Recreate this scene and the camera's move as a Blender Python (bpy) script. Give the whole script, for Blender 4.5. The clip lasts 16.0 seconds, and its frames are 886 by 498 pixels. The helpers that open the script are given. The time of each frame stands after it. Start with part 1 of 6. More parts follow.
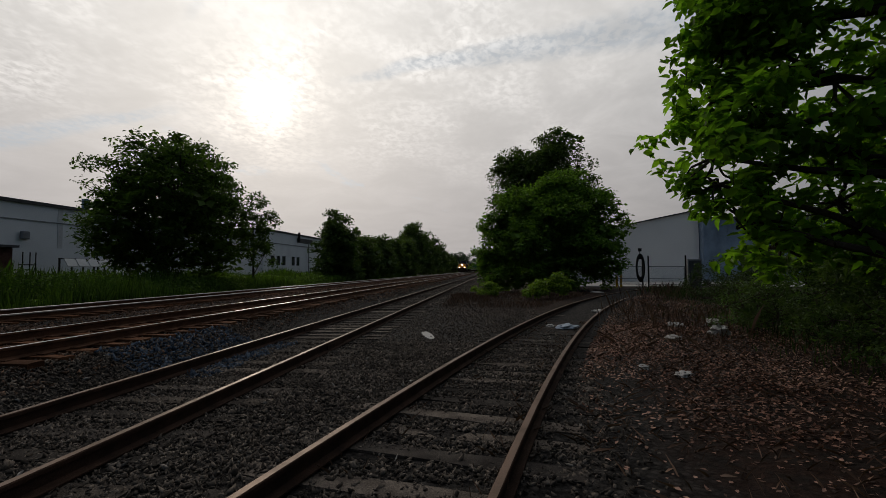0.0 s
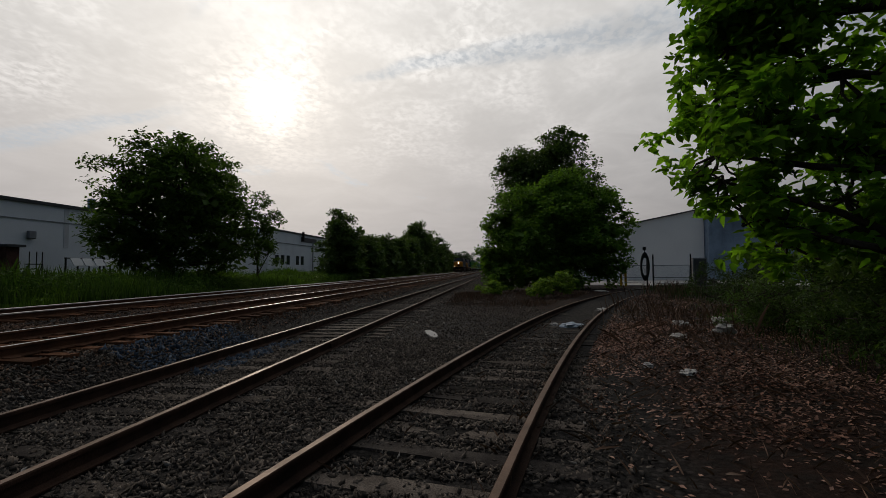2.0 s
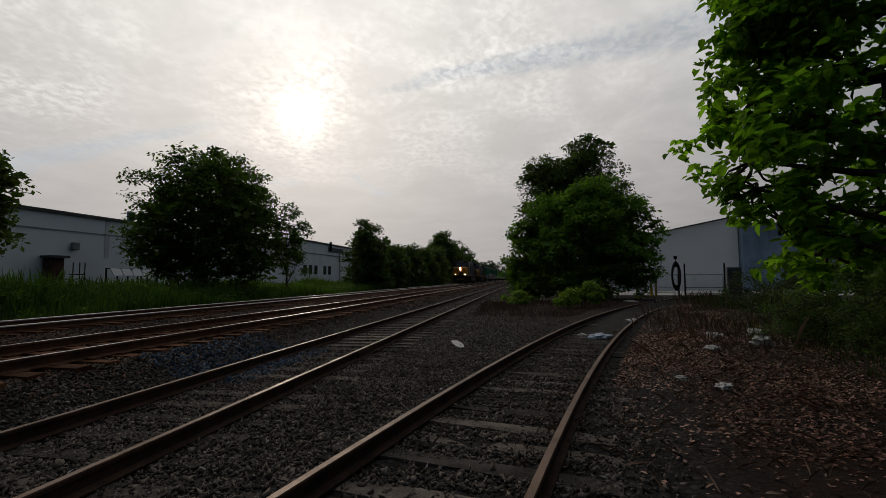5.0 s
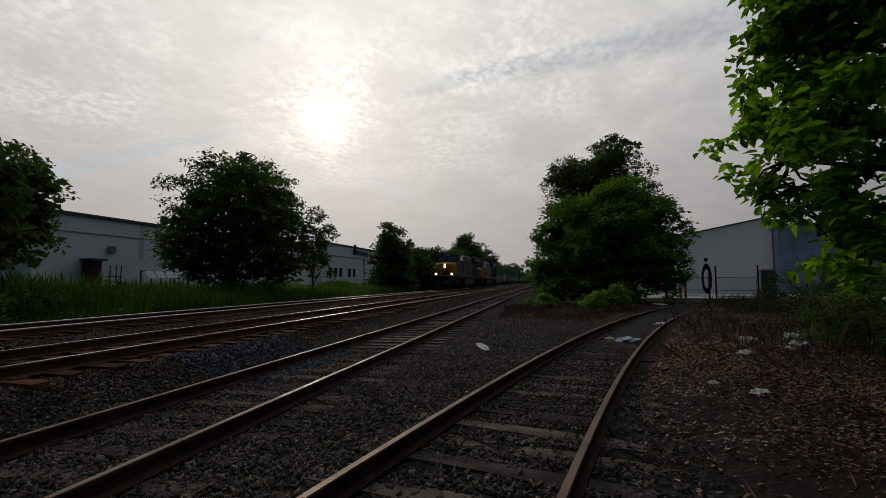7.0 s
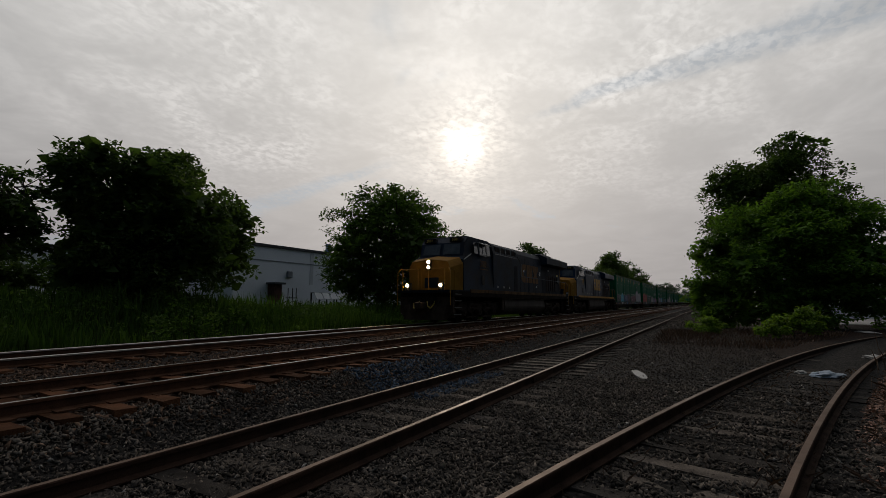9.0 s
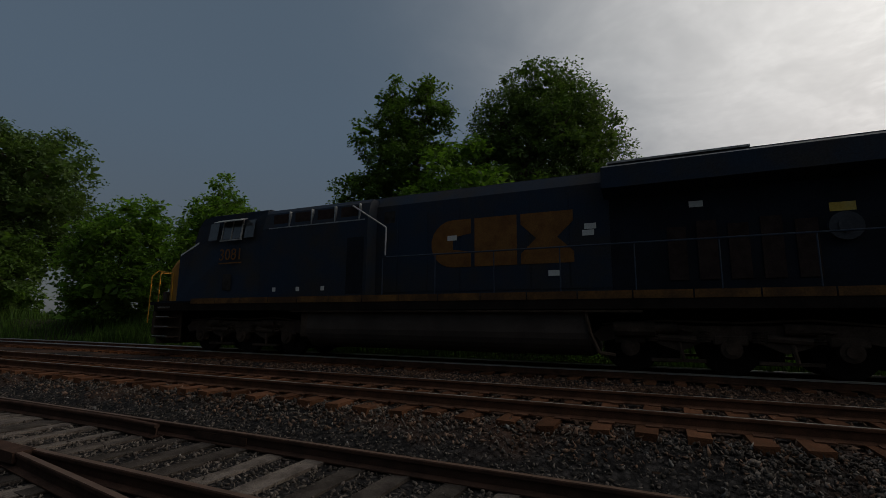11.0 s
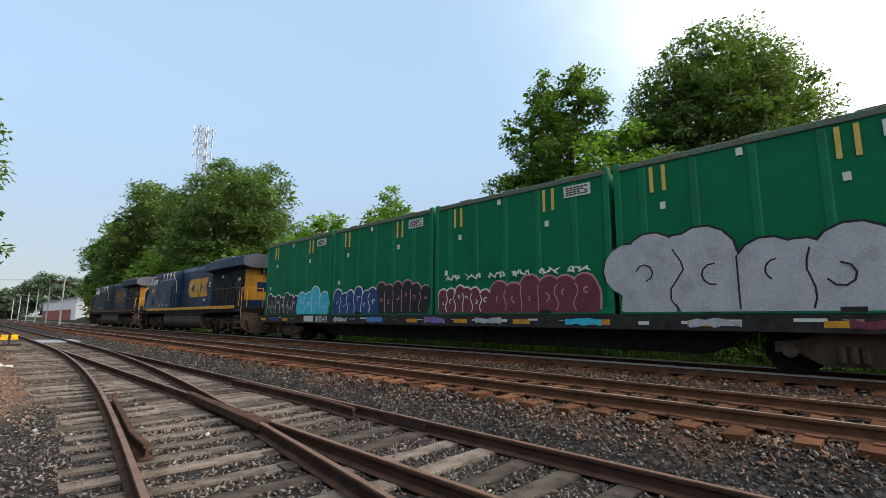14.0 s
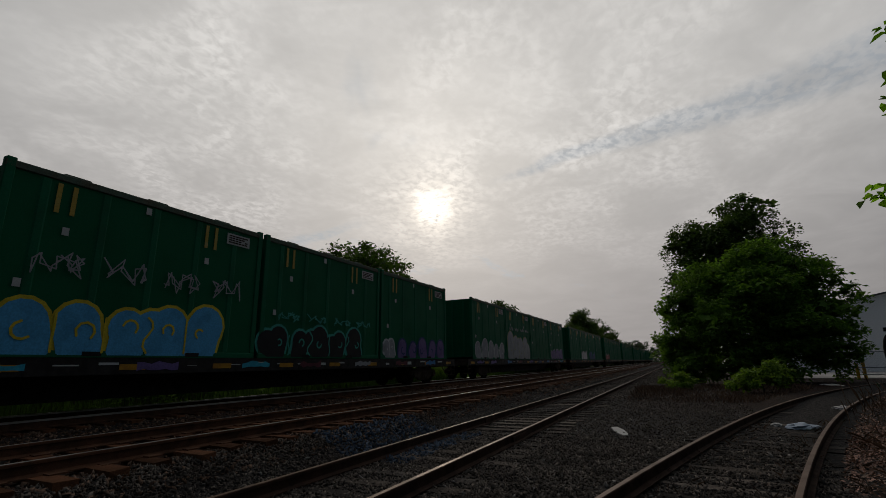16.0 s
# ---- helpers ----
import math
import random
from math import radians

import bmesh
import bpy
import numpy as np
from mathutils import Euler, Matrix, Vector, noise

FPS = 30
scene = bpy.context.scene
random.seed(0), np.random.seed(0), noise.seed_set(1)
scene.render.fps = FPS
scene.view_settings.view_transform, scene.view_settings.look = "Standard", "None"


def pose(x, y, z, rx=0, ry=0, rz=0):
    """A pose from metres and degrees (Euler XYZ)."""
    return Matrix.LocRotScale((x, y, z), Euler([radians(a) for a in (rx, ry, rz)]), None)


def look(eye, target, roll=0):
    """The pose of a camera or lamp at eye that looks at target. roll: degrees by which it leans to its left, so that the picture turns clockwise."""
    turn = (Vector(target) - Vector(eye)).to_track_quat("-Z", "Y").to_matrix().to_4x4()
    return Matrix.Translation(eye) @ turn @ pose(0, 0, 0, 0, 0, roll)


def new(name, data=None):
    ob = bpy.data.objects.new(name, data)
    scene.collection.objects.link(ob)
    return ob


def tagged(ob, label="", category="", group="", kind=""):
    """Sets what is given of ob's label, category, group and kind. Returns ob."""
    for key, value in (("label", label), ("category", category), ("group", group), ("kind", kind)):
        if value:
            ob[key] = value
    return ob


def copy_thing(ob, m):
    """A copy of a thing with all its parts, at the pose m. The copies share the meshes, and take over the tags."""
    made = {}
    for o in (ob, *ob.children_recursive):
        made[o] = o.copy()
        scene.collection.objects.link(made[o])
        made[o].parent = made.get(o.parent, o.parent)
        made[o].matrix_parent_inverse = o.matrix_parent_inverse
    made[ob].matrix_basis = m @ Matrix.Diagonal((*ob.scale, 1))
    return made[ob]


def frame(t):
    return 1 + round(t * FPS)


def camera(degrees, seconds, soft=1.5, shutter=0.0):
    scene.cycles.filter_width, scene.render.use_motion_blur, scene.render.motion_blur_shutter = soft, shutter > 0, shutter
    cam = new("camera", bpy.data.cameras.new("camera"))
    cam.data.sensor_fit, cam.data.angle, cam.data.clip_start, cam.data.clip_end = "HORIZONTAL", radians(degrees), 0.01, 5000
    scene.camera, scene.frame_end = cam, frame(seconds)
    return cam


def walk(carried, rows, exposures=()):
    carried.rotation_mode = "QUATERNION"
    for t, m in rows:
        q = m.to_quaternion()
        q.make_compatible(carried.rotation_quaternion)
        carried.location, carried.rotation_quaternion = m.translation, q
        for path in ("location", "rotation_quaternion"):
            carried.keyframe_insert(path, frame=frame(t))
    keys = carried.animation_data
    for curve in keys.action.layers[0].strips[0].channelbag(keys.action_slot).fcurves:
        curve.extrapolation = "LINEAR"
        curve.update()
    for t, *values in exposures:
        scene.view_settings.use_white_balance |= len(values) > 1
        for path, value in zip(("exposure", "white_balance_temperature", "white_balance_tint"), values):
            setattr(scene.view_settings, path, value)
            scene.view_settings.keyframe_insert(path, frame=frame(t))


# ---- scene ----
# ---- camera ----
cam = camera(87.46, 16.0, 0.85)
# seconds, yaw, pitch, roll, x, y, z
WALK = [
    (0, 6.25, 2.57, 0.16, 0.038, 0.020, 1.537),
    (0.5, 6.22, 2.49, 0.13, 0.051, 0.045, 1.517),
    (1, 6.23, 2.48, 0.15, 0.049, 0.054, 1.514),
    (1.5, 6.33, 2.46, 0.19, 0.049, 0.053, 1.513),
    (2, 6.74, 2.48, 0.22, 0.048, 0.044, 1.515),
    (2.5, 7.48, 2.81, 0.19, 0.038, 0.041, 1.515),
    (3, 8.07, 3.21, 0.20, 0.037, 0.026, 1.524),
    (3.5, 8.55, 3.52, 0.21, 0.037, 0.023, 1.523),
    (4, 8.97, 3.60, 0.22, 0.038, 0.011, 1.527),
    (6.5, 11.83, 3.87, 0.24, 0.021, 0.010, 1.524),
    (7, 12.76, 3.99, 0.21, 0.008, 0.006, 1.525),
    (7.5, 14.01, 4.16, 0.22, 0.003, 0.001, 1.529),
    (8, 16.26, 4.38, 0.19, -0.008, -0.019, 1.532),
    (8.5, 21.20, 5.30, 0.09, -0.025, -0.025, 1.532),
    (9, 29.82, 6.62, 0.00, -0.102, -0.115, 1.539),
    (9.5, 47.01, 8.30, -0.10, -0.179, -0.205, 1.541),
    (10, 75.23, 9.01, -0.14, -0.253, -0.164, 1.532),
    (12.5, 138.57, 8.52, -0.40, -0.135, -0.089, 1.524),
    (13, 140.83, 7.94, -0.45, -0.099, -0.062, 1.528),
    (13.5, 141.96, 7.53, -0.45, -0.069, -0.052, 1.528),
    (14, 134.19, 8.63, -0.36, -0.076, -0.041, 1.522),
    (14.5, 109.88, 11.50, -0.28, -0.148, -0.052, 1.538),
    (15, 63.60, 14.84, 0.36, -0.158, -0.074, 1.495),
    (15.5, 33.09, 16.06, 1.10, -0.284, -0.085, 1.442),
    (16, 26.27, 13.92, 0.90, -0.233, -0.080, 1.435),
]
STOPS = [(0.0, 0.0), (2.0, 0.0), (4.0, -0.02), (7.0, -0.08), (8.0, -0.08), (8.5, -0.1), (9.0, -0.2), (9.5, -0.4), (10.0, -0.4),
         (10.6, -0.3), (11.6, 1.7), (12.3, 2.77), (13.0, 2.76), (14.0, 2.88), (14.5, 2.96), (15.0, 1.78), (15.25, 0.75), (15.5, -0.26), (16.0, -0.4)]
walk(cam, [(t, pose(x, y, z, 90 + p, r, w)) for t, w, p, r, x, y, z in WALK], STOPS)

# ---- sky and sun ----
SUN_AZ, SUN_EL = radians(27.3), radians(19.0)   # azimuth to the left of +y
SUN_DIR = Vector((-math.sin(SUN_AZ) * math.cos(SUN_EL), math.cos(SUN_AZ) * math.cos(SUN_EL), math.sin(SUN_EL)))
ABOVE_DIR = Vector((-math.sin(SUN_AZ) * math.cos(SUN_EL + 0.16), math.cos(SUN_AZ) * math.cos(SUN_EL + 0.16), math.sin(SUN_EL + 0.16)))
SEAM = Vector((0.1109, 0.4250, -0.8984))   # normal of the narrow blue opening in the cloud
world = bpy.data.worlds.new("sky")
scene.world = world
world.use_nodes = True


class Nodes:
    """Small helper to wire a node tree."""

    def __init__(self, tree):
        self.tree = tree
        tree.nodes.clear()

    def add(self, kind, **values):
        n = self.tree.nodes.new(kind)
        for k, v in values.items():
            if k == "blend_type":
                n.blend_type = v
            elif k == "operation":
                n.operation = v
            elif k == "data_type":
                n.data_type = v
            elif k == "interpolation_type":
                n.interpolation_type = v
            elif k == "feature":
                n.feature = v
        return n

    def put(self, socket, value):
        if hasattr(value, "is_output"):
            self.tree.links.new(value, socket)
        else:
            socket.default_value = value

    def math(self, op, a, b=0.0, c=0.0):
        n = self.add("ShaderNodeMath", operation=op)
        for s, v in zip(n.inputs, (a, b, c)):
            self.put(s, v)
        return n.outputs[0]

    def vec(self, op, a, b=(0, 0, 0)):
        n = self.add("ShaderNodeVectorMath", operation=op)
        self.put(n.inputs[0], a)
        self.put(n.inputs[1], b)
        return n.outputs["Value"] if op == "DOT_PRODUCT" else n.outputs["Vector"]

    def step(self, x, lo, hi, a=0.0, b=1.0):
        n = self.add("ShaderNodeMapRange", interpolation_type="SMOOTHSTEP")
        for s, v in zip(n.inputs, (x, lo, hi, a, b)):
            self.put(s, v)
        return n.outputs[0]

    def mix(self, fac, a, b, blend="MIX"):
        n = self.add("ShaderNodeMix", data_type="RGBA", blend_type=blend)
        self.put(n.inputs[0], fac)
        self.put(n.inputs[6], a)
        self.put(n.inputs[7], b)
        return n.outputs[2]

    def noise(self, vector, scale, detail=4.0, rough=0.55, distortion=0.0):
        n = self.add("ShaderNodeTexNoise")
        self.put(n.inputs["Vector"], vector)
        n.inputs["Scale"].default_value = scale
        n.inputs["Detail"].default_value = detail
        n.inputs["Roughness"].default_value = rough
        n.inputs["Distortion"].default_value = distortion
        return n.outputs[0]


def rgb(r, g, b):
    return (r, g, b, 1.0)


w = Nodes(world.node_tree)
direction = w.add("ShaderNodeTexCoord").outputs["Generated"]
clear = w.add("ShaderNodeTexSky")
clear.sky_type, clear.sun_disc = "NISHITA", False
clear.sun_elevation, clear.sun_rotation = SUN_EL, -SUN_AZ
clear.air_density, clear.dust_density, clear.ozone_density = 1.0, 1.2, 2.0
sep = w.add("ShaderNodeSeparateXYZ")
w.put(sep.inputs[0], direction)
toward = w.vec("DOT_PRODUCT", direction, SUN_DIR)
lift = w.math("ADD", w.math("MAXIMUM", sep.outputs[2], 0.0), 0.16)
flat = w.add("ShaderNodeCombineXYZ")
w.put(flat.inputs[0], w.math("DIVIDE", sep.outputs[0], lift))
w.put(flat.inputs[1], w.math("DIVIDE", sep.outputs[1], lift))
veil = w.noise(flat.outputs[0], 0.8, 5, 0.6, 0.8)
patch = w.noise(flat.outputs[0], 2.6, 4, 0.6, 0.5)
ripple = w.noise(w.vec("MULTIPLY", flat.outputs[0], (1.0, 0.8, 1.0)), 32.0, 3, 0.55, 0.35)
# extra cloud added high up, mostly unseen, to brighten the ground
overhead = w.math("MULTIPLY", w.math("MAXIMUM", w.math("SUBTRACT", sep.outputs[2], 0.60), 0.0), 0.85)
cover = w.math("POWER", w.step(w.math("ADD", w.math("ADD", toward, overhead), w.math("MULTIPLY", w.math("SUBTRACT", veil, 0.5), 0.18)), -0.25, 0.95), 2.5)
rough_cloud = w.math("MULTIPLY", w.math("SUBTRACT", w.step(ripple, 0.3, 0.7), 0.5), w.math("MULTIPLY", w.math("MULTIPLY", w.step(patch, 0.35, 0.7, 0.05, 0.42), w.step(veil, 0.42, 0.60, 0.25, 1.0)), w.math("MULTIPLY", w.step(sep.outputs[2], 0.12, 0.36), w.step(toward, 0.70, 0.95, 0.15, 1.0))))
swell = w.math("MULTIPLY", w.step(patch, 0.3, 0.7, -0.12, 0.10), w.step(sep.outputs[2], 0.08, 0.36, 0.3, 1.0))
texture = w.math("ADD", w.math("ADD", 1.0, swell), rough_cloud)
grey = w.mix(w.step(sep.outputs[2], 0.02, 0.55), rgb(0.45, 0.421, 0.412), rgb(0.78, 0.757, 0.728))
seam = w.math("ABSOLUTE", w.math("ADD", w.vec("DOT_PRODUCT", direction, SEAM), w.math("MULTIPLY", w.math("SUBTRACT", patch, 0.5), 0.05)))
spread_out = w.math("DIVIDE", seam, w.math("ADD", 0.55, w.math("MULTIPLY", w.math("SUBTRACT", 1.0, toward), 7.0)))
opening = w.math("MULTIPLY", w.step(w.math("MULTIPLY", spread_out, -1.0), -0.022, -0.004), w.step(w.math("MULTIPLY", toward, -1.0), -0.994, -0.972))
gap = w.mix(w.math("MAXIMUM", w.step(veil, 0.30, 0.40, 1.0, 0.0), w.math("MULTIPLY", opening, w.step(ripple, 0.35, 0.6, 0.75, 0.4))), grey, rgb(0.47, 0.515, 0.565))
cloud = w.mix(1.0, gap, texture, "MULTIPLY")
blue = w.mix(1.0, clear.outputs[0], rgb(0.029, 0.029, 0.029), "MULTIPLY")
pale = w.mix(w.step(sep.outputs[2], 0.0, 0.42), rgb(0.069, 0.075, 0.084), rgb(0.075, 0.105, 0.141))
away = w.mix(0.8, blue, pale)
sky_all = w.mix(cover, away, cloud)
near_sun = w.math("MAXIMUM", toward, 0.0)
wide = w.math("MULTIPLY", w.math("POWER", near_sun, 22.0), 0.26)
fleck = w.noise(w.vec("MULTIPLY", flat.outputs[0], (0.55, 1.0, 1.0)), 34.0, 3, 0.6, 1.4)
middle = w.math("MULTIPLY", w.math("MULTIPLY", w.math("POWER", near_sun, 260.0), 0.34), w.math("MULTIPLY", w.step(ripple, 0.3, 0.65, 0.15, 1.3), w.step(patch, 0.38, 0.62, 0.45, 1.25)))
core = w.math("MULTIPLY", w.math("MULTIPLY", w.math("POWER", near_sun, 1900.0), 1.1), w.step(fleck, 0.30, 0.56, 0.15, 1.35))
# thin bright cloud above the sun, lit through
above = w.math("MAXIMUM", w.vec("DOT_PRODUCT", direction, ABOVE_DIR), 0.0)
plume = w.math("MULTIPLY", w.math("MULTIPLY", w.math("POWER", above, 70.0), 0.03), w.step(patch, 0.3, 0.65, 0.55, 1.2))
sun_light = w.mix(1.0, rgb(1.0, 0.88, 0.72), w.math("ADD", w.math("ADD", wide, plume), w.math("ADD", middle, core)), "MULTIPLY")
total = w.mix(1.0, sky_all, sun_light, "ADD")
back = w.add("ShaderNodeBackground")
w.put(back.inputs[0], total)
back.inputs[1].default_value = 1.0
w.put(w.add("ShaderNodeOutputWorld").inputs[0], back.outputs[0])

sun = new("sun", bpy.data.lights.new("sun", "SUN"))
sun.data.energy, sun.data.angle, sun.data.color = 0.5, radians(10), (1.0, 0.86, 0.70)
sun.matrix_world = look(SUN_DIR * 50, (0, 0, 0))


# ---- materials ----
def surface(name, color, rough=0.8, metal=0.0, vary=0.25, scale=6.0, fine=60.0, bump=0.2, other=None, spot=0.5, island=0.0, each=0.0, spec=0.15):
    """A worn surface: base colour, a second colour in blotches, grain and relief."""
    m = bpy.data.materials.new(name)
    m.use_nodes = True
    n = Nodes(m.node_tree)
    at = n.add("ShaderNodeTexCoord").outputs["Object"]
    big = n.noise(at, scale, 5, 0.6)
    small = n.noise(at, fine, 3, 0.6)
    second = other or tuple(c * 0.55 for c in color)
    col = n.mix(n.step(big, spot - 0.18, spot + 0.22), rgb(*color), rgb(*second))
    col = n.mix(1.0, col, n.step(small, 0.25, 0.75, 1 - vary, 1 + vary), "MULTIPLY")
    if island:
        r = n.add("ShaderNodeNewGeometry").outputs["Random Per Island"]
        col = n.mix(1.0, col, n.step(r, 0.0, 1.0, 1 - island, 1 + island), "MULTIPLY")
    if each:
        r = n.add("ShaderNodeObjectInfo").outputs["Random"]
        col = n.mix(1.0, col, n.step(r, 0.0, 1.0, 1 - each, 1 + each), "MULTIPLY")
    b = n.add("ShaderNodeBsdfPrincipled")
    n.put(b.inputs["Base Color"], col)
    n.put(b.inputs["Roughness"], n.step(big, 0.2, 0.8, max(rough - 0.1, 0.05), min(rough + 0.1, 1.0)))
    b.inputs["Metallic"].default_value = metal
    b.inputs["Specular IOR Level"].default_value = spec
    if bump:
        bp = n.add("ShaderNodeBump")
        bp.inputs["Strength"].default_value = bump
        bp.inputs["Distance"].default_value = 0.02
        n.put(bp.inputs["Height"], small)
        n.put(b.inputs["Normal"], bp.outputs[0])
    n.put(n.add("ShaderNodeOutputMaterial").inputs[0], b.outputs[0])
    return m


def leafy(name, color, second, through_light=0.45, spread=0.45):
    """Leaves: two greens, each leaf its own tone, with light coming through."""
    m = bpy.data.materials.new(name)
    m.use_nodes = True
    n = Nodes(m.node_tree)
    r = n.add("ShaderNodeNewGeometry").outputs["Random Per Island"]
    at = n.add("ShaderNodeTexCoord").outputs["Object"]
    col = n.mix(n.step(n.noise(at, 0.5, 3), 0.35, 0.65), rgb(*color), rgb(*second))
    col = n.mix(1.0, col, n.step(r, 0.0, 1.0, 1 - spread, 1 + spread), "MULTIPLY")
    b = n.add("ShaderNodeBsdfPrincipled")
    n.put(b.inputs["Base Color"], col)
    b.inputs["Roughness"].default_value = 0.6
    b.inputs["Specular IOR Level"].default_value = 0.16
    t = n.add("ShaderNodeBsdfTranslucent")
    n.put(t.inputs[0], n.mix(1.0, col, rgb(1.5, 1.6, 0.7), "MULTIPLY"))
    mixer = n.add("ShaderNodeMixShader")
    mixer.inputs[0].default_value = through_light
    n.put(mixer.inputs[1], b.outputs[0])
    n.put(mixer.inputs[2], t.outputs[0])
    n.put(n.add("ShaderNodeOutputMaterial").inputs[0], mixer.outputs[0])
    return m


def glowing(name, color, strength):
    m = bpy.data.materials.new(name)
    m.use_nodes = True
    n = Nodes(m.node_tree)
    e = n.add("ShaderNodeEmission")
    e.inputs[0].default_value, e.inputs[1].default_value = rgb(*color), strength
    n.put(n.add("ShaderNodeOutputMaterial").inputs[0], e.outputs[0])
    return m


def ground_material():
    """One ground: dark ballast by the tracks, brown dirt and litter to the east, soil under the grass to the west."""
    m = bpy.data.materials.new("ground")
    m.use_nodes = True
    n = Nodes(m.node_tree)
    at = n.add("ShaderNodeTexCoord").outputs["Object"]
    s = n.add("ShaderNodeSeparateXYZ")
    n.put(s.inputs[0], at)
    wob = n.math("MULTIPLY", n.math("SUBTRACT", n.noise(at, 0.5, 4), 0.5), 3.0)
    x = n.math("ADD", s.outputs[0], wob)
    stone = n.add("ShaderNodeTexVoronoi", feature="F1")
    n.put(stone.inputs["Vector"], at)
    stone.inputs["Scale"].default_value = 17.0
    grit = n.noise(at, 45.0, 4, 0.7)
    gravel = n.mix(n.step(stone.outputs["Color"], 0.1, 0.9), rgb(0.013, 0.012, 0.012), rgb(0.048, 0.043, 0.040))
    gravel = n.mix(1.0, gravel, n.step(stone.outputs["Distance"], 0.15, 0.75, 1.0, 0.35), "MULTIPLY")
    rusty = n.mix(n.step(n.noise(at, 0.7, 3), 0.4, 0.65), gravel, n.mix(0.6, gravel, rgb(0.098, 0.050, 0.030)))
    gravel = n.mix(n.step(x, -6.2, -5.4), rusty, gravel)
    # near-black dirt ahead: shade by the tree is put into the colour
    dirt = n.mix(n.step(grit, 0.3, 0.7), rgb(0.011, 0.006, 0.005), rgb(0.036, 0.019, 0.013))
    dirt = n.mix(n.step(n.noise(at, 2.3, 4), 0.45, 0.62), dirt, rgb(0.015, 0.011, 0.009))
    soil = n.mix(n.step(grit, 0.3, 0.7), rgb(0.018, 0.022, 0.009), rgb(0.036, 0.042, 0.015))
    ahead = n.math("MAXIMUM", s.outputs[1], 0.0)
    bend = n.math("MULTIPLY", ahead, n.math("ADD", 0.19, n.math("MULTIPLY", ahead, 0.0045)))
    path = n.math("ADD", n.math("SUBTRACT", x, bend), n.step(n.math("MULTIPLY", s.outputs[1], -1.0), 3.0, 16.0, 0.0, 2.2))
    # the path behind the camera gets a paler dirt, without that darkening
    paler_dirt = n.mix(n.step(grit, 0.25, 0.75), rgb(0.055, 0.034, 0.023), rgb(0.158, 0.098, 0.066))
    dirt = n.mix(n.step(n.math("MULTIPLY", s.outputs[1], -1.0), 3.0, 8.0), dirt, paler_dirt)
    island = n.math("MULTIPLY", n.math("MULTIPLY", n.step(s.outputs[1], 13.0, 19.0), n.step(x, -2.4, -1.0)), n.step(path, -2.9, -2.2, 1.0, 0.0))
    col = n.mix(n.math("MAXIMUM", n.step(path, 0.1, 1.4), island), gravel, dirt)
    col = n.mix(n.math("MULTIPLY", n.step(x, 5.2, 7.5), n.step(path, 2.5, 4.0)), col, soil)
    col = n.mix(n.step(x, -15.6, -14.4), soil, col)
    b = n.add("ShaderNodeBsdfPrincipled")
    n.put(b.inputs["Base Color"], col)
    b.inputs["Roughness"].default_value = 0.9
    b.inputs["Specular IOR Level"].default_value = 0.08
    bp = n.add("ShaderNodeBump")
    bp.inputs["Strength"].default_value = 0.6
    bp.inputs["Distance"].default_value = 0.03
    n.put(bp.inputs["Height"], n.math("SUBTRACT", grit, stone.outputs["Distance"]))
    n.put(b.inputs["Normal"], bp.outputs[0])
    n.put(n.add("ShaderNodeOutputMaterial").inputs[0], b.outputs[0])
    return m


M_GROUND = ground_material()
M_STONE = surface("ballast_stone", (0.112, 0.095, 0.081), 0.9, 0, 0.3, 1.2, 40, 0.3, (0.062, 0.052, 0.045), 0.5, island=0.55, spec=0.05)
M_RUSTSTONE = surface("rusty_ballast", (0.122, 0.080, 0.058), 0.9, 0, 0.3, 1.2, 40, 0.3, (0.078, 0.046, 0.030), 0.5, island=0.65, spec=0.05)
M_BLUESTONE = surface("blue_ballast", (0.054, 0.072, 0.100), 0.85, 0, 0.3, 3, 40, 0.3, (0.036, 0.052, 0.076), 0.5, island=0.5, spec=0.08)
M_TIE = surface("weathered_tie", (0.108, 0.090, 0.076), 0.9, 0, 0.4, 3, 70, 0.6, (0.044, 0.036, 0.031), 0.5, each=0.5, spec=0.05)
M_DARKTIE = surface("buried_tie", (0.052, 0.045, 0.040), 0.9, 0, 0.35, 3, 70, 0.5, (0.022, 0.019, 0.018), 0.5, each=0.5, spec=0.05)
M_RUSTTIE = surface("rusty_tie", (0.110, 0.047, 0.024), 0.9, 0, 0.3, 3, 70, 0.5, (0.072, 0.035, 0.019), 0.5, each=0.4, spec=0.05)
M_RUST = surface("rusty_rail", (0.056, 0.031, 0.022), 0.85, 0.0, 0.3, 4, 90, 0.25, (0.030, 0.019, 0.015), 0.5, spec=0.06)
M_REDRUST = surface("red_rust_rail", (0.105, 0.050, 0.029), 0.85, 0.0, 0.3, 4, 90, 0.25, (0.058, 0.030, 0.019), 0.5, spec=0.06)
M_HEAD = surface("worn_rail_head", (0.14, 0.085, 0.058), 0.52, 0.42, 0.15, 2, 80, 0.05, (0.085, 0.055, 0.038), 0.55)
M_SHINE = surface("polished_rail_head", (0.50, 0.47, 0.44), 0.36, 0.95, 0.08, 2, 80, 0.02, (0.38, 0.34, 0.31), 0.6)
M_BARK = surface("bark", (0.06, 0.048, 0.038), 0.95, 0, 0.3, 5, 30, 0.6, (0.03, 0.025, 0.02), 0.5)
M_LEAF_NEAR = leafy("broad_leaves", (0.135, 0.26, 0.022), (0.085, 0.185, 0.019), 0.6)
M_LEAF = leafy("green_leaves", (0.064, 0.112, 0.022), (0.047, 0.085, 0.018), 0.42, 0.38)
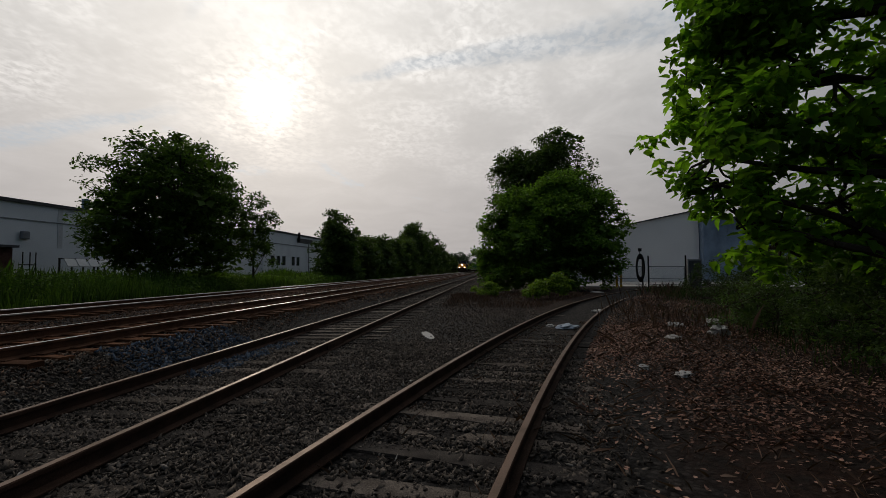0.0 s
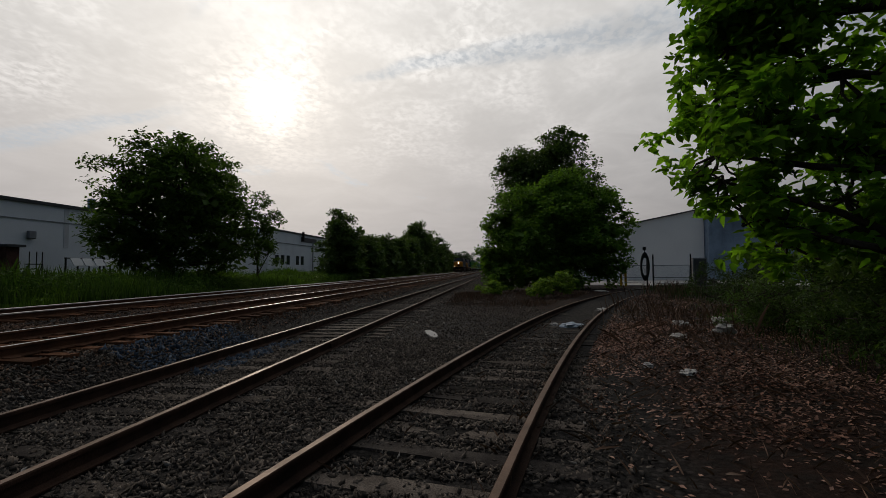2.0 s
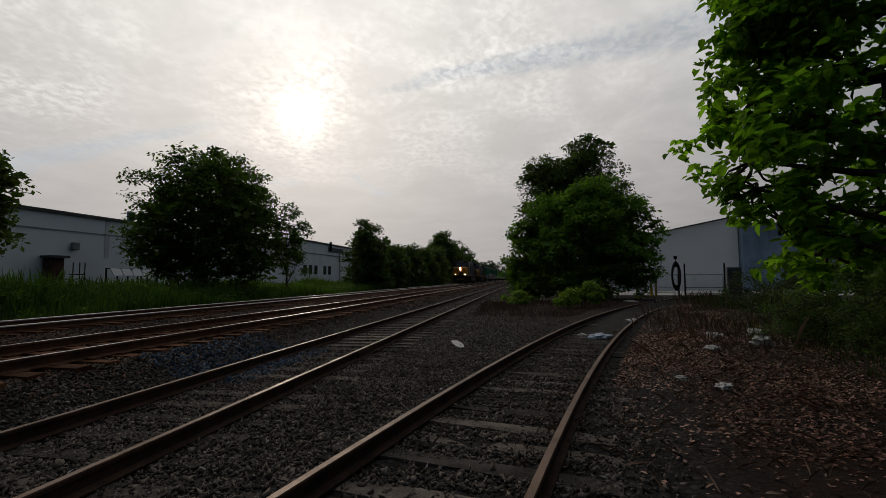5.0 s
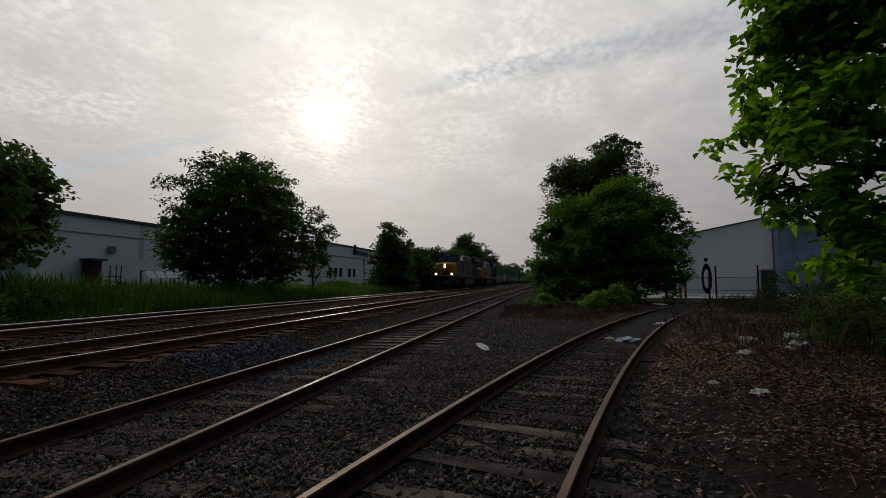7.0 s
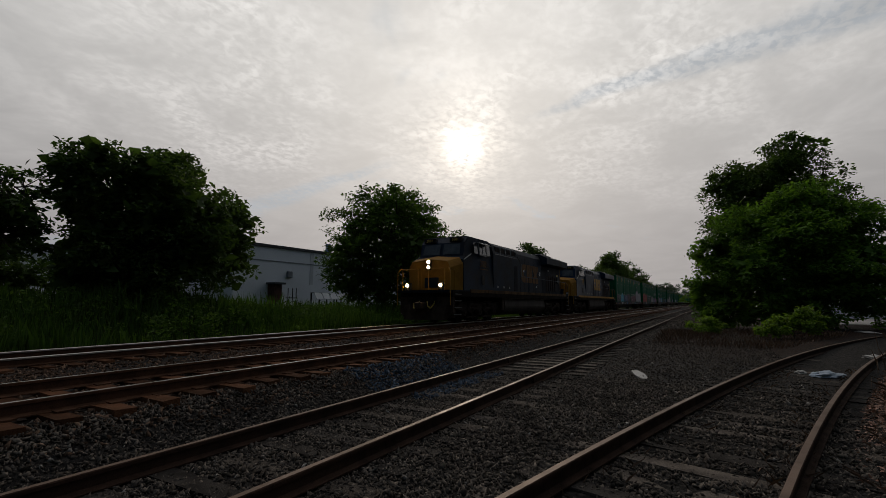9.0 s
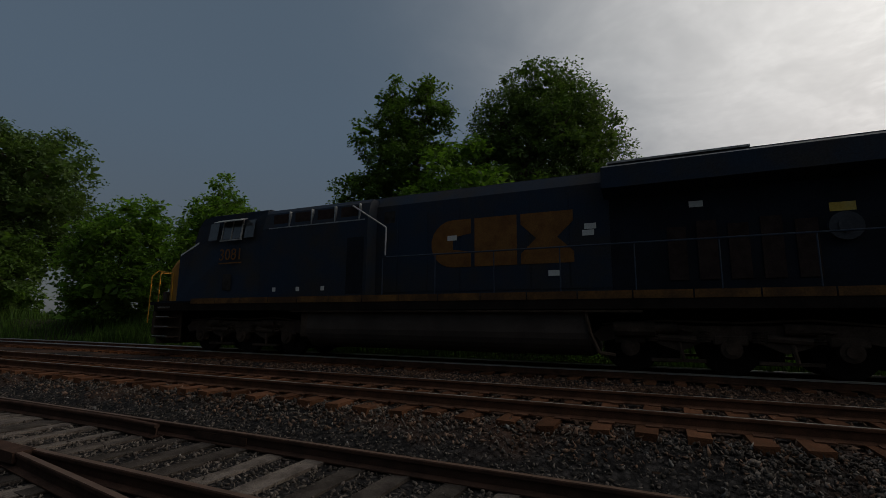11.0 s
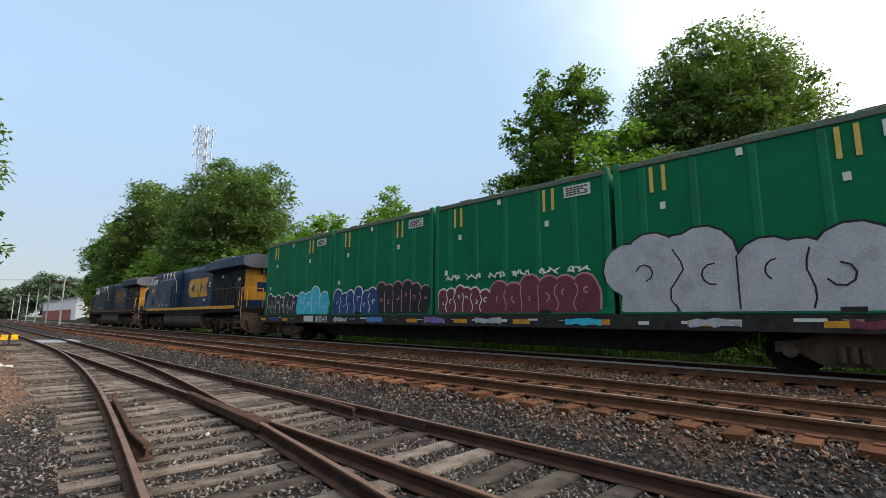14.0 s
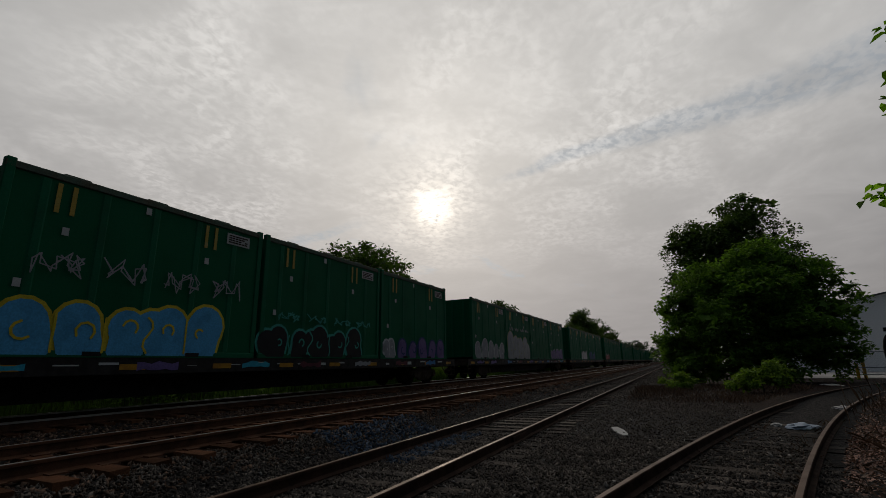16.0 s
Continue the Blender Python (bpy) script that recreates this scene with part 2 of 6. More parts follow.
M_LEAF_MID = leafy("fresh_leaves", (0.112, 0.205, 0.030), (0.074, 0.142, 0.024), 0.42, 0.4)
M_LEAF_DARK = leafy("dark_leaves", (0.050, 0.088, 0.026), (0.060, 0.094, 0.028), 0.38, 0.32)
M_LEAF_LIGHT = leafy("light_leaves", (0.088, 0.158, 0.024), (0.060, 0.118, 0.020), 0.46)
# greyer, bluer green: the haze of distance is put into the leaf colour
M_LEAF_FAR = leafy("haze_toned_leaves", (0.060, 0.090, 0.058), (0.050, 0.076, 0.052), 0.25, 0.3)
M_LEAF_BRIGHT = leafy("bright_weeds", (0.14, 0.22, 0.03), (0.10, 0.17, 0.026), 0.4)
M_GRASS = leafy("grass_blades", (0.056, 0.10, 0.018), (0.040, 0.078, 0.016), 0.42)
M_WEED = leafy("bank_weed_leaves", (0.075, 0.128, 0.024), (0.046, 0.088, 0.018), 0.45)
M_DRY = leafy("dry_stems", (0.13, 0.080, 0.055), (0.09, 0.052, 0.036), 0.03)
M_LITTER = leafy("dead_leaves", (0.26, 0.150, 0.112), (0.10, 0.046, 0.030), 0.02, 0.9)
# dark green: the shade of the broad-leaved tree is put into this colour
M_SHADEGRASS = leafy("shade_toned_weeds", (0.030, 0.052, 0.012), (0.022, 0.042, 0.010), 0.3)
M_PALESTONE = surface("pale_stone_chip", (0.20, 0.188, 0.175), 0.9, 0, 0.25, 3, 40, 0.3, (0.20, 0.185, 0.17), 0.5, island=0.4, spec=0.05)
M_TRASH = surface("dirty_white_plastic", (0.33, 0.32, 0.31), 0.5, 0, 0.2, 8, 40, 0.2, (0.42, 0.40, 0.38), 0.55)
M_WALL = surface("pale_painted_wall", (0.66, 0.68, 0.715), 0.85, 0, 0.08, 0.35, 12, 0.1, (0.56, 0.575, 0.605), 0.6)
M_STAIN = surface("stained_wall", (0.46, 0.47, 0.495), 0.85, 0, 0.1, 0.6, 12, 0.1, (0.56, 0.575, 0.60), 0.55)
M_WALL_BAND = surface("weathered_band", (0.26, 0.27, 0.29), 0.85, 0, 0.1, 0.5, 12, 0.1)
M_EASTWALL = surface("cream_metal_wall", (0.88, 0.85, 0.83), 0.7, 0, 0.05, 0.3, 9, 0.05, (0.82, 0.79, 0.77), 0.6)
M_BLUEWALL = surface("pale_blue_metal", (0.26, 0.34, 0.45), 0.6, 0, 0.08, 0.4, 12, 0.1)
M_YARD = surface("pale_concrete", (0.42, 0.40, 0.38), 0.9, 0, 0.15, 0.4, 12, 0.1, (0.30, 0.285, 0.27), 0.55)
M_ROOF = surface("roof_membrane", (0.09, 0.09, 0.095), 0.9, 0, 0.15, 0.5, 10, 0.2)
M_GLASS = surface("dark_window", (0.05, 0.056, 0.062), 0.12, 0, 0.1, 2, 20, 0.0, spec=0.6)
M_REDBROWN = surface("dark_red_boards", (0.085, 0.04, 0.032), 0.8, 0, 0.2, 3, 30, 0.2)
M_REDWALL = surface("red_wall", (0.28, 0.09, 0.075), 0.8, 0, 0.15, 1, 12, 0.1)
M_WHITEWALL = surface("white_wall", (0.52, 0.53, 0.54), 0.8, 0, 0.06, 0.5, 12, 0.05, (0.58, 0.59, 0.60), 0.6)
M_STEEL = surface("galvanised_steel", (0.30, 0.31, 0.32), 0.5, 0.7, 0.15, 4, 60, 0.1)
M_DARKSTEEL = surface("dark_steel", (0.03, 0.028, 0.027), 0.7, 0.3, 0.25, 5, 60, 0.2)
M_UNDER = surface("grimy_underframe", (0.066, 0.046, 0.034), 0.85, 0.0, 0.3, 2.5, 40, 0.3, (0.026, 0.019, 0.014), 0.5, spec=0.1)
M_TANK = surface("dusty_fuel_tank", (0.050, 0.039, 0.032), 0.7, 0.0, 0.2, 0.9, 40, 0.1, (0.028, 0.022, 0.019), 0.5)
M_BLUE = surface("loco_blue_paint", (0.0052, 0.0172, 0.0430), 0.45, 0, 0.12, 0.8, 30, 0.06, (0.0046, 0.0125, 0.0280), 0.58, spec=0.12)
M_DUSTBLUE = surface("dust_covered_blue_paint", (0.0120, 0.0220, 0.0400), 0.6, 0, 0.2, 0.9, 30, 0.1, (0.0270, 0.0255, 0.0250), 0.52, spec=0.08)
M_GRIME = surface("sooty_blue_paint", (0.0090, 0.0125, 0.0200), 0.7, 0, 0.15, 1.2, 30, 0.1, (0.0075, 0.0085, 0.011), 0.5, spec=0.08)
M_LOUVRE = surface("rusty_louvre", (0.026, 0.016, 0.014), 0.8, 0, 0.25, 4, 40, 0.2)
M_BAREMETAL = surface("pale_bare_metal", (0.30, 0.30, 0.29), 0.45, 0.2, 0.1, 4, 40, 0.05)
M_YELLOW = surface("loco_yellow_paint", (0.30, 0.145, 0.018), 0.55, 0, 0.12, 1.5, 30, 0.06, (0.20, 0.088, 0.013), 0.6, spec=0.1)
M_STRIPE = surface("safety_yellow", (0.42, 0.215, 0.018), 0.55, 0, 0.15, 2, 30, 0.05, (0.20, 0.09, 0.03), 0.58)
M_DULLMARK = surface("faded_yellow_paint", (0.13, 0.062, 0.016), 0.7, 0, 0.2, 3, 30, 0.05, (0.09, 0.04, 0.012), 0.5)
M_DULLSILL = surface("grimy_sill_stripe", (0.13, 0.065, 0.018), 0.8, 0, 0.25, 1.5, 30, 0.05, (0.05, 0.028, 0.014), 0.45)
M_ROOFGREY = surface("dusty_loco_roof", (0.045, 0.050, 0.060), 0.7, 0, 0.15, 1, 30, 0.1)
M_HANDRAIL = surface("painted_handrail", (0.022, 0.034, 0.055), 0.5, 0, 0.2, 4, 40, 0.05, (0.05, 0.055, 0.06), 0.6)
# near-black: the shade beneath the vehicles is put into this colour
M_SHADOWED = surface("shade_dark_underside", (0.016, 0.012, 0.010), 0.9, 0, 0.3, 2.5, 40, 0.2, (0.009, 0.008, 0.007), 0.5, spec=0.05)
M_GREEN = surface("container_green", (0.0035, 0.098, 0.042), 0.6, 0, 0.08, 0.7, 25, 0.06, (0.0035, 0.073, 0.032), 0.6, spec=0.07)
M_GREEN_RIB = surface("container_green_rib", (0.006, 0.114, 0.053), 0.6, 0, 0.1, 1.4, 25, 0.06, (0.012, 0.088, 0.044), 0.55, spec=0.07)
M_RAILTOP = surface("scuffed_top_rail", (0.07, 0.11, 0.08), 0.7, 0.2, 0.3, 3, 30, 0.2, (0.10, 0.085, 0.06), 0.5)
M_DECAL_Y = surface("yellow_decal", (0.40, 0.28, 0.055), 0.5, 0, 0.15, 4, 30, 0.0, (0.38, 0.32, 0.12), 0.6)
M_DECAL_W = surface("white_decal", (0.42, 0.43, 0.42), 0.5, 0, 0.12, 6, 40, 0.0, (0.40, 0.44, 0.42), 0.62)
M_BLACKWALL = surface("black_rubber", (0.018, 0.018, 0.019), 0.8, 0, 0.2, 5, 40, 0.2)
M_SIGNYELLOW = surface("sign_yellow", (0.55, 0.32, 0.01), 0.5, 0, 0.08, 5, 40, 0.0)
M_LAMP = glowing("headlamp_glow", (1.0, 0.70, 0.32), 90.0)
PAINTS = {}


def paint(r, g, b):
    key = (r * 0.82, g * 0.82, b * 0.82)
    if key not in PAINTS:
        PAINTS[key] = surface("spray_paint", key, 0.5, 0, 0.15, 2.5, 25, 0.0, tuple(c * 0.72 for c in key), 0.58)
    return PAINTS[key]


# ---- building helpers ----
def finish(name, bm, material, parent=None, label="", at=None):
    me = bpy.data.meshes.new(name)
    bm.normal_update()
    bm.to_mesh(me)
    bm.free()
    for mm in (material if isinstance(material, (list, tuple)) else [material]):
        me.materials.append(mm)
    ob = new(name, me)
    if parent:
        ob.parent = parent
    if at is not None:
        ob.matrix_basis = at
    return tagged(ob, label)


def part(name, bm, material, parent, label="", at=None):
    return finish(name, bm, material, parent, label, at)


def thing(name, label, category, at=None, group="", kind=""):
    ob = new(name)
    ob.empty_display_size = 0.3
    if at is not None:
        ob.matrix_basis = at
    return tagged(ob, label, category, group, kind)


def box(bm, x0, x1, y0, y1, z0, z1, bevel=0.0):
    made = bmesh.ops.create_cube(bm, size=1.0)["verts"]
    bmesh.ops.transform(bm, verts=made, matrix=Matrix.LocRotScale(((x0 + x1) / 2, (y0 + y1) / 2, (z0 + z1) / 2), None, (abs(x1 - x0), abs(y1 - y0), abs(z1 - z0))))
    if bevel:
        edges = list({e for v in made for e in v.link_edges})
        bmesh.ops.bevel(bm, geom=edges, offset=bevel, segments=1, affect="EDGES")
    return bm


def boxed(*args, bevel=0.0):
    return box(bmesh.new(), *args, bevel=bevel)


def tube(bm, a, b, r, sides=8, r2=None):
    a, b = Vector(a), Vector(b)
    d = b - a
    made = bmesh.ops.create_cone(bm, cap_ends=True, segments=sides, radius1=r, radius2=r if r2 is None else r2, depth=d.length)["verts"]
    bmesh.ops.transform(bm, verts=made, matrix=Matrix.Translation((a + b) / 2) @ d.to_track_quat("Z", "Y").to_matrix().to_4x4())
    return bm


def pipe(bm, pts, r, sides=6):
    for a, b in zip(pts, pts[1:]):
        tube(bm, a, b, r, sides)
    return bm


def prism(bm, outline, axis, lo, hi):
    """A closed outline of 2D points, drawn out along an axis ('x': points are y, z; 'y': x, z; 'z': x, y)."""
    def spot(p, k):
        return {"x": (k, p[0], p[1]), "y": (p[0], k, p[1]), "z": (p[0], p[1], k)}[axis]
    a = [bm.verts.new(spot(p, lo)) for p in outline]
    b = [bm.verts.new(spot(p, hi)) for p in outline]
    n = len(outline)
    bm.faces.new(a)
    bm.faces.new(b[::-1])
    for i in range(n):
        bm.faces.new((a[i], b[i], b[(i + 1) % n], a[(i + 1) % n]))
    bmesh.ops.recalc_face_normals(bm, faces=bm.faces)
    return bm


def np_mesh(name, verts, faces, material, label="", category="", kind="", parent=None):
    """A mesh from arrays: verts (n, 3), faces (m, k)."""
    verts, faces = np.asarray(verts, np.float32), np.asarray(faces, np.int32)
    me = bpy.data.meshes.new(name)
    k = faces.shape[1]
    me.vertices.add(len(verts))
    me.vertices.foreach_set("co", verts.ravel())
    me.loops.add(faces.size)
    me.loops.foreach_set("vertex_index", faces.ravel())
    me.polygons.add(len(faces))
    me.polygons.foreach_set("loop_start", np.arange(0, faces.size, k, dtype=np.int32))
    me.update(calc_edges=True)
    me.materials.append(material)
    ob = new(name, me)
    if parent:
        ob.parent = parent
    return tagged(ob, label, category, "", kind)


def ease(x, a, b):
    s = np.clip((np.asarray(x, float) - a) / (b - a), 0, 1)
    return s * s * (3 - 2 * s)


# ---- plan: tracks ----
SIDING, NEAR_MAIN, FAR_MAIN = -3.884, -7.155, -12.106   # centre lines
Z_SIDE, Z_MAIN = 0.16, 0.523                            # rail tops
HALF = 0.7525
SPUR_Y = [-34, -26, -18, -12, -6, 0, 5, 10, 15, 20, 25, 30, 34, 38, 46]
SPUR_X = [-3.884, -3.80, -3.42, -2.92, -2.20, -1.30, -0.30, 0.95, 2.45, 4.25, 6.40, 9.0, 11.4, 14.2, 20.5]


def spur(y):
    """The spur's centre line: a smooth curve through the plan's points."""
    y = np.asarray(y, float)
    out = np.zeros_like(y)
    Y, X = np.array(SPUR_Y, float), np.array(SPUR_X, float)
    slope = np.gradient(X, Y)
    i = np.clip(np.searchsorted(Y, y) - 1, 0, len(Y) - 2)
    hgt = Y[i + 1] - Y[i]
    s = (y - Y[i]) / hgt
    out = (X[i] * (2 * s**3 - 3 * s**2 + 1) + slope[i] * hgt * (s**3 - 2 * s**2 + s)
           + X[i + 1] * (-2 * s**3 + 3 * s**2) + slope[i + 1] * hgt * (s**3 - s**2))
    return out


def level(x, y):
    """Height of the ground."""
    x, y = np.asarray(x, float), np.asarray(y, float)
    z = -0.03 + 0.34 * ease(-x, 4.95, 6.0)
    z = z - 0.16 * ease(-x, 14.2, 15.2) + (0.50 + 0.85 * ease(-y, -26, -4)) * ease(-x, 15.2, 19.0)
    z = z + 0.10 * ease(x, 2.0, 4.0) + 0.22 * ease(x, 4.5, 9.0) * ease(-np.abs(y - 5), -30, -15)
    return z


def build_ground():
    xs = np.unique(np.concatenate([[-1500, -700, -300, -150, -80, -50, -36, -28, -22], np.arange(-20, 12.1, 0.4), [14, 18, 25, 40, 80, 200, 600, 1500]]))
    ys = np.unique(np.concatenate([[-1500, -700, -350, -200, -120, -80, -60], np.arange(-50, 60.1, 1.0), [70, 90, 130, 200, 350, 700, 1500]]))
    X, Y = np.meshgrid(xs, ys)
    Z = level(X, Y)
    V = np.stack([X, Y, Z], -1).reshape(-1, 3)
    nx = len(xs)
    i, j = np.meshgrid(np.arange(nx - 1), np.arange(len(ys) - 1))
    a = (j * nx + i).ravel()
    F = np.stack([a, a + 1, a + nx + 1, a + nx], 1)
    ob = np_mesh("ground", V, F, M_GROUND, "dark gravel, brown dirt and soil beside railway tracks", "ground", "structure")
    ob.data.polygons.foreach_set("use_smooth", np.ones(len(F), bool))


build_ground()

RAIL = [(-0.07, 0.0), (0.07, 0.0), (0.07, 0.012), (0.012, 0.035), (0.012, 0.118), (0.036, 0.128), (0.036, 0.155), (0.028, 0.165), (-0.028, 0.165),
        (-0.036, 0.155), (-0.036, 0.128), (-0.012, 0.118), (-0.012, 0.035), (-0.07, 0.012)]


def rail_mesh(name, xs, ys, top, mats, parent, label="", polished=(7,)):
    """A rail swept along a line in the plan; its running surface has the second material."""
    bm = bmesh.new()
    n = len(xs)
    dx, dy = np.gradient(xs), np.gradient(ys)
    rings = []
    for i in range(n):
        l = math.hypot(dx[i], dy[i])
        nx, ny = dy[i] / l, -dx[i] / l
        rings.append([bm.verts.new((xs[i] + nx * u, ys[i] + ny * u, top - 0.165 + v)) for u, v in RAIL])
    k = len(RAIL)
    for a, b in zip(rings, rings[1:]):
        for j in range(k):
            face = bm.faces.new((a[j], a[(j + 1) % k], b[(j + 1) % k], b[j]))
            if j in polished:
                face.material_index = 1
    bm.faces.new(rings[0])
    bm.faces.new(rings[-1][::-1])
    bmesh.ops.recalc_face_normals(bm, faces=bm.faces)
    return part(name, bm, mats, parent, label)


def tie_data(name, length, width, thick, material, seed):
    """A squared timber with worn, uneven edges."""
    rnd = random.Random(seed)
    bm = bmesh.new()
    box(bm, -length / 2, length / 2, -width / 2, width / 2, -thick, 0)
    bmesh.ops.subdivide_edges(bm, edges=[e for e in bm.edges if abs(e.verts[0].co.x - e.verts[1].co.x) > 1], cuts=3)
    for v in bm.verts:
        v.co += Vector((rnd.uniform(-0.02, 0.02), rnd.uniform(-0.012, 0.012), rnd.uniform(-0.012, 0.004)))
    me = bpy.data.meshes.new(name)
    bm.to_mesh(me)
    bm.free()
    me.materials.append(material)
    return me


def lay_ties(parent, ys, centre, top, material, length=2.6, spacing_jitter=0.04, seed=1, limit=(-45, 50)):
    datas = [tie_data("tie", length, 0.23, 0.15, material, seed * 10 + k) for k in range(5)]
    buried = [tie_data("tie", length, 0.23, 0.15, M_DARKTIE, seed * 10 + k) for k in range(5)] if material is M_TIE else datas
    rnd = random.Random(seed)
    for y in ys:
        if not limit[0] <= y <= limit[1]:
            continue
        x = float(centre(y))
        slope = (float(centre(y + 0.5)) - float(centre(y - 0.5)))
        ob = new("tie", rnd.choice(buried if y > 0.8 + rnd.uniform(-1.5, 1.5) and rnd.random() < 0.68 else datas))
        ob.parent = parent
        ob.matrix_basis = pose(x + rnd.uniform(-0.07, 0.07), y + rnd.uniform(-spacing_jitter, spacing_jitter), top + rnd.uniform(-0.012, 0.006) - (0.012 if y > 0 and material is M_TIE else 0),
                               rnd.uniform(-1, 1), 0, -math.degrees(math.atan(slope)) + rnd.uniform(-1.6, 1.6))


def far_ties(parent, ys, centre, top, material):
    bm = bmesh.new()
    for y in ys:
        x = float(centre(y))
        box(bm, x - 1.3, x + 1.3, y - 0.115, y + 0.115, top - 0.1, top)
    tagged(part("far_ties", bm, material, parent, "rows of distant timber ties"), kind="stuff")


def straight_track(name, label, centre, top, head, ties, seed, reach=(-420, 520), step=0.52, polished=(7,)):
    t = thing(name, label, "railway track", kind="structure")
    for side in (-HALF, HALF):
        ys = np.array([reach[0], -60, 0, 60, reach[1]], float)
        rail_mesh("rail", np.full(5, centre + side), ys, top, [M_RUST if ties is M_TIE else M_REDRUST, head], t, "", polished)
    lay_ties(t, np.arange(-44, 50, step), lambda y: centre, top - 0.155, ties, 2.6, 0.03, seed)
    far_ties(t, list(np.arange(50.2, 120, step)) + list(np.arange(-120, -44.5, step)), lambda y: centre, top - 0.155, ties)
    return t


def tie_plates(parent, centre, top, ys, seed):
    bm = bmesh.new()
    for y in ys:
        for s in (-HALF, HALF):
            box(bm, centre + s - 0.18, centre + s + 0.18, y - 0.09, y + 0.09, top - 0.158, top - 0.142)
    tagged(part("tie_plates", bm, M_REDRUST, parent, "rusty steel tie plates under the rails"), kind="stuff")


far_main = straight_track("track_far", "main railway track with polished rails on rusty ties", FAR_MAIN, Z_MAIN, M_SHINE, M_RUSTTIE, 3, polished=(5, 6, 7))
near_main = straight_track("track_near", "main railway track with polished rails and rust-stained ties", NEAR_MAIN, Z_MAIN, M_SHINE, M_RUSTTIE, 4)
tie_plates(near_main, NEAR_MAIN, Z_MAIN, np.arange(-20, 30, 0.52), 1)
siding = straight_track("track_siding", "old siding track with rusty rails and grey worn ties", SIDING, Z_SIDE, M_HEAD, M_TIE, 5, (-420, 300), 0.56)


def build_spur():
    t = thing("track_spur", "rusty curved spur track on weathered grey ties leading to a gate", "railway track", kind="structure")
    ys = np.arange(-34, 45.1, 1.0)
    xs = spur(ys)
    dx = np.gradient(xs, ys)
    l = np.sqrt(1 + dx * dx)
    for side in (-HALF, HALF):
        rx, ry = xs + side / l, ys - side * dx / l
        rail_mesh("rail", rx, ry, Z_SIDE + (0.004 if side < 0 else 0.003), [M_RUST, M_HEAD], t)
    lay_ties(t, np.arange(-8.2, 44, 0.55), spur, Z_SIDE - 0.163, M_TIE, 2.55, 0.05, 8)
    # long switch timbers under both tracks
    datas = [tie_data("switch_timber", 4.0, 0.24, 0.15, M_TIE, 70 + k) for k in range(4)]
    rnd = random.Random(5)
    for y in np.arange(-33.5, -8.4, 0.57):
        ob = new("switch_timber", rnd.choice(datas))
        ob.parent = t
        ob.matrix_basis = pose(-3.35 + rnd.uniform(-0.12, 0.12) + 0.012 * (y + 20), y, Z_SIDE - 0.159 + rnd.uniform(-0.006, 0.006), 0, 0, rnd.uniform(-1.5, 1.5))
    # guard rails and frog where the rails cross
    for line, y0, y1 in ((lambda q: np.full_like(q, SIDING - HALF + 0.115), -10.8, -6.2), (lambda q: spur(q) + HALF - 0.115, -10.4, -6.0)):
        gy = np.linspace(y0, y1, 12)
        gx = line(gy)
        inward = np.array([0.07, 0.035] + [0.0] * 8 + [0.035, 0.07])
        rail_mesh("guard_rail", gx + (inward if gx[0] < -3 else -inward), gy, Z_SIDE + 0.006, [M_RUST, M_RUST], t, "short rusty guard rail")
    bm = bmesh.new()
    prism(bm, [(-3.13, -6.2), (-2.93, -6.2), (-3.05, -8.6), (-3.12, -9.6), (-3.22, -9.6), (-3.18, -8.6)], "z", Z_SIDE - 0.10, Z_SIDE + 0.008)
    part("frog", bm, M_RUST, t, "worn steel crossing frog")
    # joint bars
    bm = bmesh.new()
    for x, y in ((-4.637, -5.2), (-3.132, 9.0), (-4.637, 11.5), (-3.132, -1.0)):
        for s in (-0.035, 0.035):
            box(bm, x + s - 0.012, x + s + 0.012, y - 0.45, y + 0.45, Z_SIDE - 0.13, Z_SIDE - 0.045)
    tagged(part("joint_bars", bm, M_RUST, t, "bolted rusty joint bars"), kind="stuff")
    # plate over the switch rods
    part("switch_plate", boxed(-5.9, -3.4, -39.2, -35.6, Z_SIDE - 0.14, Z_SIDE - 0.09), M_STEEL, t, "flat grey plate beside the switch points")


build_spur()


